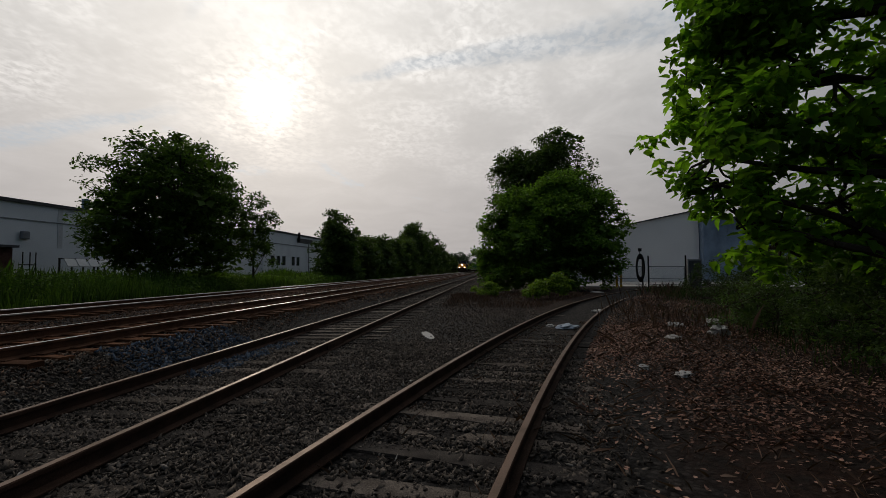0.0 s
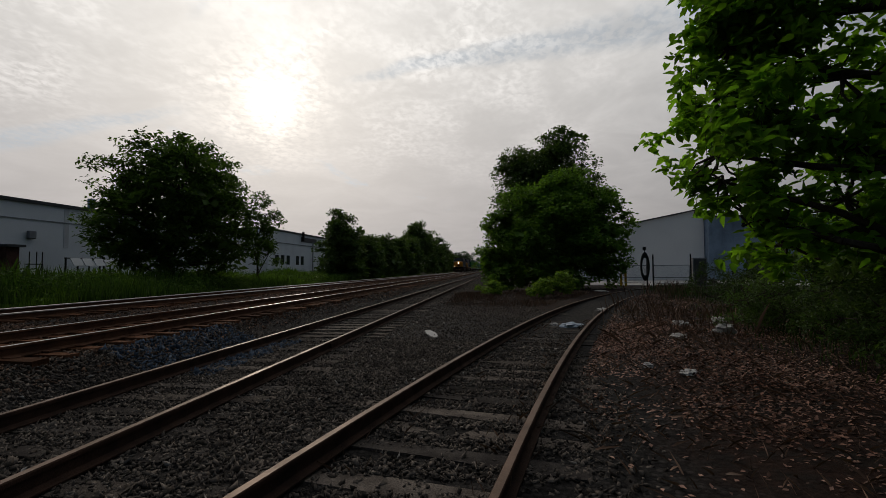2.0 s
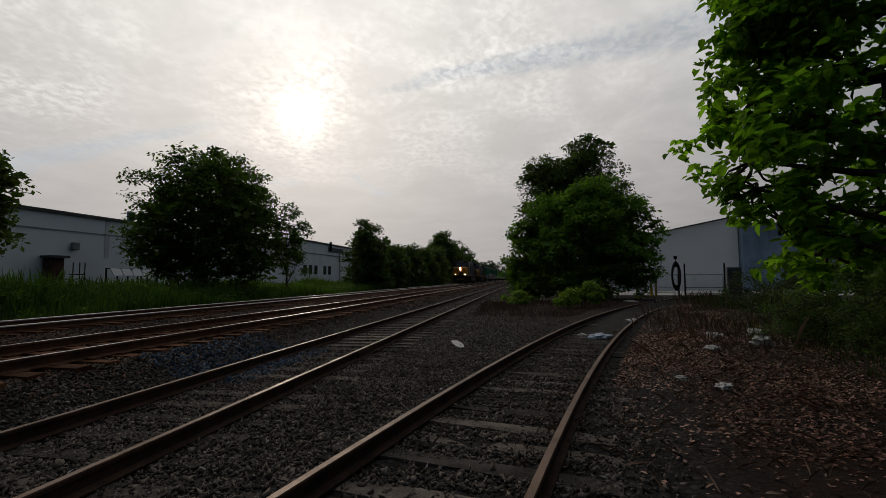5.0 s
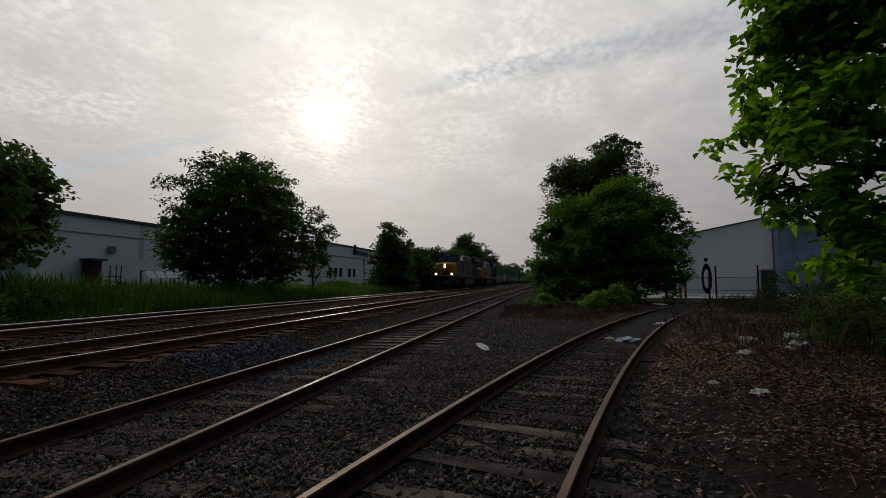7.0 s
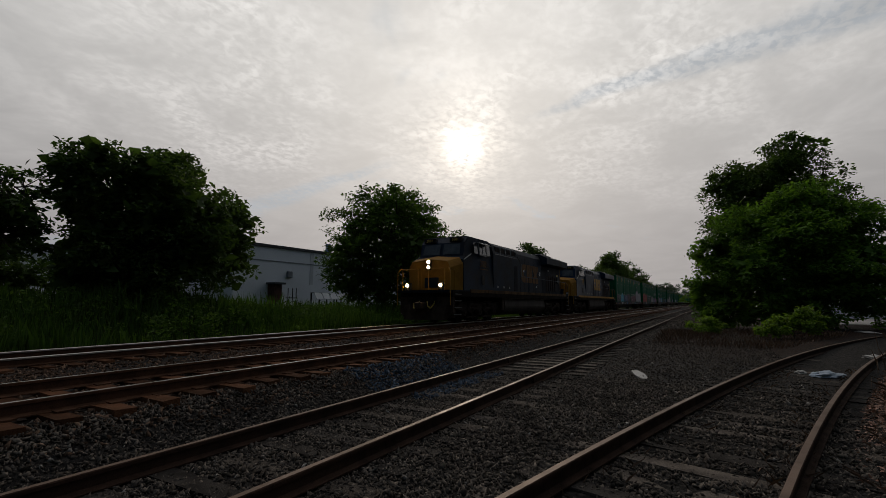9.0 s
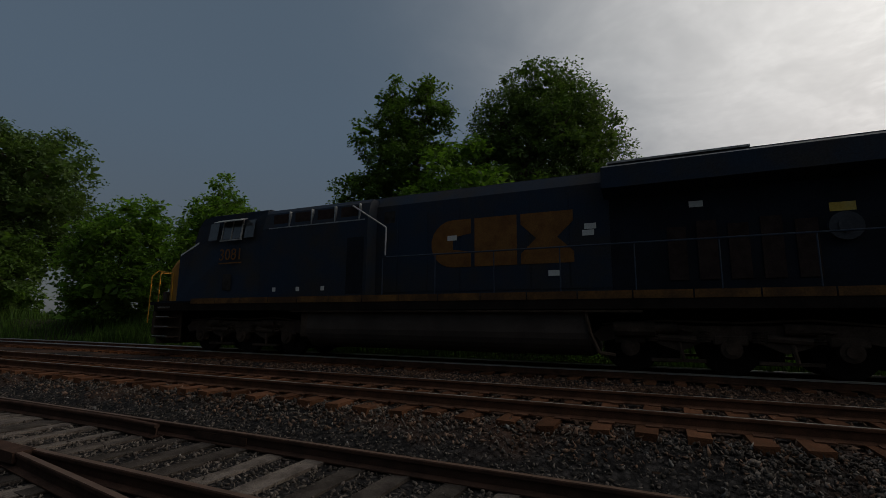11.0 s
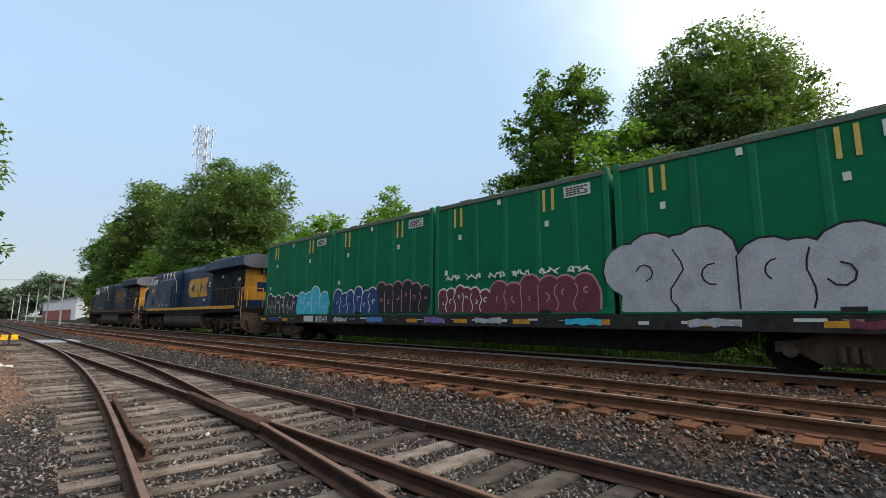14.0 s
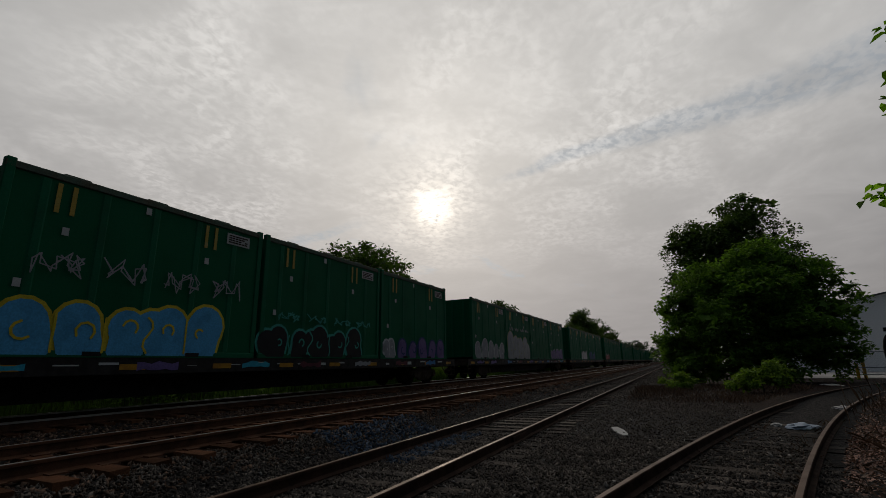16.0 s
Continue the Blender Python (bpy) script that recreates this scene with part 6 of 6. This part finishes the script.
for key, (z0, z1, ink, count) in {(1, 1): (1.05, 1.3, WHITE, 16), (1, 3): (1.35, 2.0, WHITE, 5), (2, 0): (1.75, 2.2, SILVER, 5), (2, 1): (1.5, 2.1, SILVER, 4), (0, 2): (1.05, 1.25, WHITE, 6), (3, 1): (2.0, 2.3, SILVER, 4), (2, 2): (1.1, 1.4, TEAL, 4)}.items():
    scribble(boxes[key], 0.4, 5.6, z0, z1, ink, count, key[0] * 3 + key[1])
for i in range(4):
    rnd = random.Random(50 + i)
    for k in range(9):
        y0 = 1.8 + 2.75 * k + rnd.uniform(0, 0.8)
        if i in (0, 1) and 4.8 < y0 < 8.0:
            continue
        bm = bmesh.new()
        shape = [(y0 + q * 0.16, 0.86 + rnd.uniform(0.0, 0.07)) for q in range(7)] + [(y0 + q * 0.16, 1.04 + rnd.uniform(-0.05, 0.05)) for q in range(6, -1, -1)]
        bm.faces.new([bm.verts.new((1.3095, u, v)) for u, v in shape])
        part("sill_tag", bm, rnd.choice([CYAN, PURPLE, NAVY, SILVER, SKY, MAROON]), cars[i], "small sprayed tag")
for key, label in {(0, 3): "green container with large silver bubble graffiti", (1, 0): "green container with red and yellow bubble graffiti",
                   (1, 1): "green container with black and white graffiti", (2, 1): "green container with blue and lime graffiti",
                   (2, 2): "green container with black graffiti outlined in teal", (0, 0): "green container with black and cyan graffiti"}.items():
    tagged(boxes[key], label)


# ---- buildings ----
def warehouse():
    t = thing("warehouse", "long pale grey warehouse with a flat roof behind the grass", "warehouse", pose(-36, 0, 0.4))
    part("wall", boxed(-30, 0, 25.8, 66, -0.6, 6.35), M_WALL, t)
    part("roof", boxed(-30.2, 0.15, 25.6, 66.2, 6.354, 6.62), M_ROOF, t, "dark flat roof edge")
    part("wall_band", boxed(0.003, 0.05, 25.8, 66, 5.05, 5.13), M_WALL_BAND, t)
    for y, q in ((34.7, 0.45), (37.65, 0.25)):
        part("stain_strip", boxed(0.003, 0.03, y, y + q, 3.0, 6.3), M_STAIN, t, "grey repaired wall strip")
    part("doorway", boxed(0.003, 0.9, 29.45, 30.4, 0.4, 2.85, bevel=0.03), M_REDBROWN, t, "dark red entrance porch")
    part("porch_roof", boxed(0.003, 1.2, 29.25, 30.6, 2.854, 3.03), M_ROOF, t)
    bm = bmesh.new()
    for y in (30.95, 31.5, 31.95):
        tube(bm, (1.1, y, 0.3), (1.1, y, 2.55), 0.04, 6)
    pipe(bm, [(1.1, 30.7, 1.6), (1.1, 32.0, 1.6)], 0.04, 6)
    part("railing", bm, M_DARKSTEEL, t)
    part("wall_fan", boxed(0.003, 0.3, 31.6, 32.2, 3.6, 4.2, bevel=0.05), M_WALL_BAND, t)
    bm = bmesh.new()
    tube(bm, (-0.6, 37.9, 6.5), (-0.6, 37.9, 7.6), 0.3, 12)
    part("roof_stack", bm, M_BLUEWALL, t, "blue-grey roof vent stack")
    part("downpipe", boxed(0.003, 0.12, 57.0, 57.12, 0, 6.3), M_STEEL, t)


def annex():
    t = thing("warehouse", "low grey annex at the end of the warehouse", "warehouse", pose(-37.5, 2.0, 0.4))
    part("wall", boxed(-24, 0, 0, 23.75, -0.6, 4.75), M_WALL, t)
    part("roof", boxed(-24.2, 0.15, -0.2, 23.75, 4.754, 4.95), M_ROOF, t, "dark flat roof edge")


def wing():
    t = thing("warehouse", "taller pale wing of the warehouse with small windows", "warehouse", pose(-36.6, 70.5, 0.4))
    part("wall", boxed(-25, 0, 0, 28, -0.6, 7.6), M_WALL, t)
    part("roof", boxed(-25.2, 0.15, -0.2, 28.2, 7.604, 7.9), M_ROOF, t)
    part("wall_band", boxed(0.003, 0.06, 0, 28, 5.6, 5.75), M_WALL_BAND, t)
    # flat dark strip painted in for the shade of a recess
    part("dark_band", boxed(0.003, 0.05, 12.6, 20, 6.3, 7.2), M_ROOF, t)
    for y in (2.5, 4.6, 6.7, 10.5, 12.6):
        part("window", boxed(0.003, 0.05, y, y + 1.2, 2.0, 3.6), M_GLASS, t)
    bm = bmesh.new()
    tube(bm, (0.3, 13.0, 6.5), (0.3, 13.0, 8.2), 0.22, 10)
    part("chimney", bm, M_DARKSTEEL, t, "dark wall chimney pipe")
    bm = bmesh.new()
    tube(bm, (0.3, 17.6, 0), (0.3, 17.6, 6.5), 0.12, 8)
    part("column", bm, M_STEEL, t)


warehouse()
annex()
wing()


def parked_frames():
    t = thing("cold_frame", "row of white framed panels standing in grass", "panel", pose(-31.5, 31.2, 0.62))
    for k in range(5):
        y = k * 0.98
        bm = boxed(-0.03, 0.03, y, y + 0.84, 0.0, 0.72)
        ob = part("panel", bm, M_WHITEWALL, t)
        ob.matrix_basis = pose(0.1, 0, 1.24, 0, -32, 0)
        part("leg", boxed(-0.04, 0.04, y + 0.38, y + 0.46, -0.1, 1.24), M_DARKSTEEL, t)
    part("back_rail", boxed(-0.32, -0.24, -0.4, 6.4, 1.78, 1.86), M_DARKSTEEL, t)
    for y in (-0.36, 3.0, 6.3):
        part("post", boxed(-0.33, -0.23, y, y + 0.08, -0.1, 1.776), M_DARKSTEEL, t)


parked_frames()


def east_hall():
    t = thing("warehouse", "cream metal hall with a shallow gable behind the gate", "warehouse", pose(0, 57, 0))
    bm = bmesh.new()
    prism(bm, [(6, -0.3), (6, 4.75), (23.9, 8.40), (23.9, -0.3)], "y", 0, 30)
    part("wall", bm, M_EASTWALL, t)
    bm = bmesh.new()
    prism(bm, [(5.7, 4.70), (5.7, 4.84), (24.1, 8.59), (24.1, 8.45)], "y", -0.25, 30.2)
    part("roof", bm, M_ROOF, t)
    u = thing("shed", "pale blue metal shed with a dark doorway", "shed", pose(24.0, 56, 0))
    part("wall", boxed(0, 14, 0, 10, -0.3, 7.3), M_BLUEWALL, u)
    part("roof", boxed(-0.2, 14.2, -0.2, 10.2, 7.304, 7.5), M_ROOF, u)
    part("doorway", boxed(3.9, 7.9, -0.06, -0.003, 0, 4.2), M_GLASS, u, "dark doorway opening")
    for k in range(12):
        part("wall_rib", boxed(0.3 + k * 1.15, 0.36 + k * 1.15, -0.035, -0.003, 4.3, 7.2), M_BLUEWALL, u)


east_hall()


def yard():
    ob = part("yard", boxed(7.5, 40, 40.6, 56.9, -0.3, 0.11), M_YARD, None)
    tagged(ob, "pale concrete yard behind the gate", "pavement", kind="structure")


yard()


def gate():
    """A wire mesh gate across the spur, between posts."""
    a, b = Vector((9.0, 39.6, 0)), Vector((14.6, 37.2, 0))
    t = thing("gate", "closed wire mesh gate with steel posts across the spur", "gate", pose(a.x, a.y, 0, 0, 0, math.degrees(math.atan2(b.y - a.y, b.x - a.x))))
    length = (b - a).length
    for k, x in enumerate((0, length * 0.5, length * 0.57, length)):
        bm = bmesh.new()
        tube(bm, (x, 0, -0.1), (x, 0, 2.6), 0.055, 8)
        part("post", bm, M_DARKSTEEL, t)
    for x0, x1 in ((0.1, length * 0.5 - 0.05), (length * 0.57 + 0.05, length - 0.1)):
        bm = bmesh.new()
        for z in (0.35, 0.8, 1.75):
            tube(bm, (x0, 0, z), (x1, 0, z), 0.03, 6)
        tube(bm, (x0, 0, 0.35), (x0, 0, 1.75), 0.03, 6)
        tube(bm, (x1, 0, 0.35), (x1, 0, 1.75), 0.03, 6)
        part("gate_leaf", bm, M_STEEL, t)
        bm = bmesh.new()
        n = int((x1 - x0) / 0.12)
        for k in range(-10, n):
            p, q = x0 + k * 0.12, x0 + k * 0.12 + 1.4
            z0, z1 = 0.35, 1.75
            if p < x0:
                z0 += x0 - p
                p = x0
            if q > x1:
                z1 -= q - x1
                q = x1
            if z1 > z0:
                tube(bm, (p, 0, z0), (q, 0, z1), 0.004, 3)
                tube(bm, (p, 0.004, z1 if q < x1 else 1.75 - (z0 - 0.35)), (q, 0.004, z0 if q < x1 else 1.75 - (z1 - 0.35)), 0.004, 3)
        part("wire_mesh", bm, M_STEEL, t)
    tyre = thing("tyre", "big black tyre hung on the gate post", "tyre", pose(a.x + (b.x - a.x) * 0.46, a.y + (b.y - a.y) * 0.46 - 0.3, 1.65))
    bm = bmesh.new()
    R, r = 0.92, 0.22
    rings = []
    for i in range(28):
        u = i * math.tau / 28
        rings.append([bm.verts.new(((R + r * math.cos(v)) * math.cos(u) * 0.31, r * 0.7 * math.sin(v), (R + r * math.cos(v)) * math.sin(u))) for v in np.linspace(0, math.tau, 11)[:-1]])
    for i in range(28):
        p, q = rings[i], rings[(i + 1) % 28]
        for j in range(10):
            bm.faces.new((p[j], p[(j + 1) % 10], q[(j + 1) % 10], q[j]))
    part("casing", bm, M_BLACKWALL, tyre)
    bm = bmesh.new()
    tube(bm, (0, 0.05, 1.0), (0, 0.05, 1.35), 0.03, 6)
    box(bm, -0.12, 0.12, 0, 0.1, 1.3, 1.55)
    part("hook", bm, M_DARKSTEEL, tyre)
    post = thing("cabinet", "grey electrical cabinet beside the gate", "cabinet", pose(b.x + 0.7, b.y + 0.3, 0))
    part("body", boxed(-0.5, 0.5, -0.25, 0.25, 0, 2.3, bevel=0.03), M_WALL_BAND, post)
    part("door", boxed(-0.42, 0.42, -0.28, -0.253, 0.2, 2.2, bevel=0.01), M_ROOF, post)
    for k in range(2):
        bo = thing("bollard", "short yellow steel bollard by the gate", "bollard", pose(a.x + 1.0 + 0.35 * k, a.y - 0.4, 0), "bollards at the gate")
        bm = bmesh.new()
        tube(bm, (0, 0, -0.05), (0, 0, 1.05 + 0.15 * k), 0.09, 10)
        part("post", bm, M_SIGNYELLOW, bo)


gate()


def far_south():
    t = thing("warehouse", "distant white building with a red lower wall", "warehouse", pose(-19.2, -128, 0.3))
    part("wall", boxed(0, 2.0, -60, 0, -0.3, 5.3), M_WHITEWALL, t)
    part("end_wall", boxed(-12, -0.01, -60, 0, -0.3, 5.3), M_WHITEWALL, t)
    part("roof", boxed(-12.2, 2.2, -60.2, 0.2, 5.304, 5.6), M_WALL_BAND, t)
    part("red_wall", boxed(2.003, 2.2, -58, -6, -0.3, 2.9), M_REDWALL, t, "red painted lower wall")
    for k, (x, y, h) in enumerate(((-10.6, -92, 7.4), (-10.9, -112, 7.0), (-11, -132, 7), (-11, -152, 7), (-11, -175, 7), (-11, -200, 7))):
        p = thing("utility_pole", "grey utility pole with a crossarm", "utility pole", pose(x, y, 0.3), "poles along the railway")
        bm = bmesh.new()
        tube(bm, (0, 0, -0.2), (0, 0, h), 0.13, 8, 0.09)
        part("pole", bm, M_WALL_BAND, p)
        part("crossarm", boxed(-1.1, 1.1, -0.06, 0.06, h - 0.7, h - 0.58), M_BARK, p)
    w_ = thing("cable", "overhead cable between poles", "cable")
    bm = bmesh.new()
    for dx in (-1.0, 1.0):
        pts = [(-10.6 + dx, -92 - k * 2.7, 7.1 - 0.8 * math.sin(math.pi * (k % 10) / 10)) for k in range(41)]
        pipe(bm, pts, 0.025, 4)
    pipe(bm, [(-10.6, -92, 7.2), (0, -94, 6.6), (14, -96, 7.4)], 0.03, 4)
    part("wire", bm, M_DARKSTEEL, w_)
    tw = thing("radio_mast", "tall lattice radio mast with white antenna panels", "radio mast", pose(-47.0, -151.0, 0))
    bm = bmesh.new()
    s0, s1, top = 1.7, 1.3, 61.5
    corners = [(1, 0), (-0.5, 0.87), (-0.5, -0.87)]
    for c in corners:
        tube(bm, (c[0] * s0, c[1] * s0, 0), (c[0] * s1, c[1] * s1, top), 0.14, 5)
    for k in range(30):
        z = k * 2.05
        for i in range(3):
            c, d = corners[i], corners[(i + 1) % 3]
            tube(bm, (c[0] * s1 * 1.1, c[1] * s1 * 1.1, z), (d[0] * s1 * 1.1, d[1] * s1 * 1.1, z + 2.05), 0.07, 4)
            tube(bm, (c[0] * s1 * 1.1, c[1] * s1 * 1.1, z), (d[0] * s1 * 1.1, d[1] * s1 * 1.1, z), 0.06, 4)
    part("lattice", bm, M_STEEL, tw)
    rnd = random.Random(2)
    for z in (52.0, 56.0, 59.5):
        for k in range(9):
            a = k * math.tau / 9
            r_ = 3.0
            ob = part("antenna", boxed(-0.16, 0.16, -0.1, 0.1, -1.0, 1.0), M_STEEL, tw)
            ob.matrix_basis = Matrix.Translation((r_ * math.cos(a), r_ * math.sin(a), z + rnd.uniform(-0.4, 0.4))) @ pose(0, 0, 0, 0, 0, math.degrees(a) + 90)
        bm = bmesh.new()
        for k in range(9):
            a = k * math.tau / 9
            tube(bm, (0.8 * math.cos(a), 0.8 * math.sin(a), z), (3.0 * math.cos(a), 3.0 * math.sin(a), z), 0.07, 4)
        part("antenna_frame", bm, M_STEEL, tw)


far_south()


# ---- small things ----
def crumple(name, label, x, y, sx, sy, sz, seed, material=M_TRASH):
    rnd = random.Random(seed)
    bm = bmesh.new()
    bmesh.ops.create_icosphere(bm, subdivisions=3, radius=1.0)
    for v in bm.verts:
        n = noise.noise(v.co * 1.9 + Vector((seed, 0, 0))) * 0.55 + noise.noise(v.co * 5 + Vector((0, seed, 0))) * 0.22
        v.co = v.co * (1 + n)
        v.co = Vector((v.co.x * sx, v.co.y * sy, max(v.co.z, -0.55) * sz))
    ob = finish(name, bm, material, None, label, pose(x, y, float(level(x, y)) + sz * 0.5, 0, 0, rnd.uniform(0, 180)))
    tagged(ob, label, "litter", "scraps of litter")


for k, (x_, y_, a_, b_, c_, mat_) in enumerate([
        (4.97, 10.9, 0.20, 0.15, 0.14, M_TRASH), (2.34, 7.6, 0.09, 0.07, 0.05, M_TRASH), (2.75, 7.1, 0.16, 0.10, 0.04, M_TRASH), (3.75, 10.2, 0.17, 0.12, 0.07, M_TRASH),
        (4.6, 12.4, 0.2, 0.16, 0.08, M_TRASH), (5.6, 12.6, 0.18, 0.16, 0.12, M_TRASH), (1.97, 12.7, 0.32, 0.20, 0.08, paint(0.45, 0.52, 0.62)), (1.55, 13.0, 0.14, 0.10, 0.05, M_TRASH),
        (6.4, 29.6, 0.75, 0.25, 0.05, M_TRASH), (3.6, 16.6, 0.2, 0.2, 0.06, M_TRASH), (0.2, -31.6, 0.62, 0.36, 0.2, M_TRASH), (-0.95, -20.4, 0.22, 0.15, 0.07, M_TRASH), (-1.25, -19.9, 0.12, 0.09, 0.05, M_TRASH)]):
    crumple("plastic_scrap", "crumpled pale plastic scrap on the ground", x_, y_, a_, b_, c_, k + 2, mat_)
bm = bmesh.new()
prism(bm, [(-0.05, -0.42), (0.10, -0.38), (0.13, 0.1), (0.06, 0.42), (-0.09, 0.36), (-0.12, -0.1)], "z", 0.0, 0.025)
tagged(finish("board", bm, M_TRASH, None, "pale flat board scrap lying on ballast", pose(-1.52, 10.9, -0.02, 4, 3, 20)), category="board")


def switch_target():
    t = thing("switch_stand", "low switch stand with two yellow targets", "switch stand", pose(-1.95, -33.6, -0.02))
    part("base", boxed(-0.5, 0.3, -0.12, 0.12, 0, 0.12, bevel=0.02), M_DARKSTEEL, t)
    bm = bmesh.new()
    tube(bm, (0, 0, 0.1), (0, 0, 0.55), 0.04, 8)
    part("shaft", bm, M_DARKSTEEL, t)
    for x in (-0.2, 0.2):
        part("target", boxed(x - 0.14, x + 0.14, -0.02, 0.02, 0.34, 0.60), M_SIGNYELLOW, t, "yellow reflective target")
    p = thing("marker_post", "leaning white concrete post under foliage", "post", pose(1.25, -28.4, 0, 0, 4, 10))
    part("post", boxed(-0.45, 0.45, -0.15, 0.15, -0.05, 1.5, bevel=0.03), paint(0.36, 0.34, 0.31), p)


switch_target()


# ---- what moves ----
def front(t):
    """Where the train's front stands at t seconds."""
    return 18.4 - 17.45 * (t - 9) - 0.028 * (t - 9) * abs(t - 9)


def motions():
    for ob, back, up in TRAIN:
        walk(ob, [(t, pose(FAR_MAIN, front(t) + back, Z_MAIN + up)) for t in [k * 1.0 for k in range(17)]])
    for ob in [first, second] + cars[:3]:
        for truck in [c for c in ob.children if c.name.startswith("truck")]:
            for ws in [c for c in truck.children if c.name.startswith("wheelset")]:
                place = ws.matrix_basis.translation.copy()
                turn = [(k / 30, math.degrees((front(k / 30) - front(0)) / place.z)) for k in range(481)]
                walk(ws, [(t, pose(*place, -a % 360)) for t, a in turn])


motions()
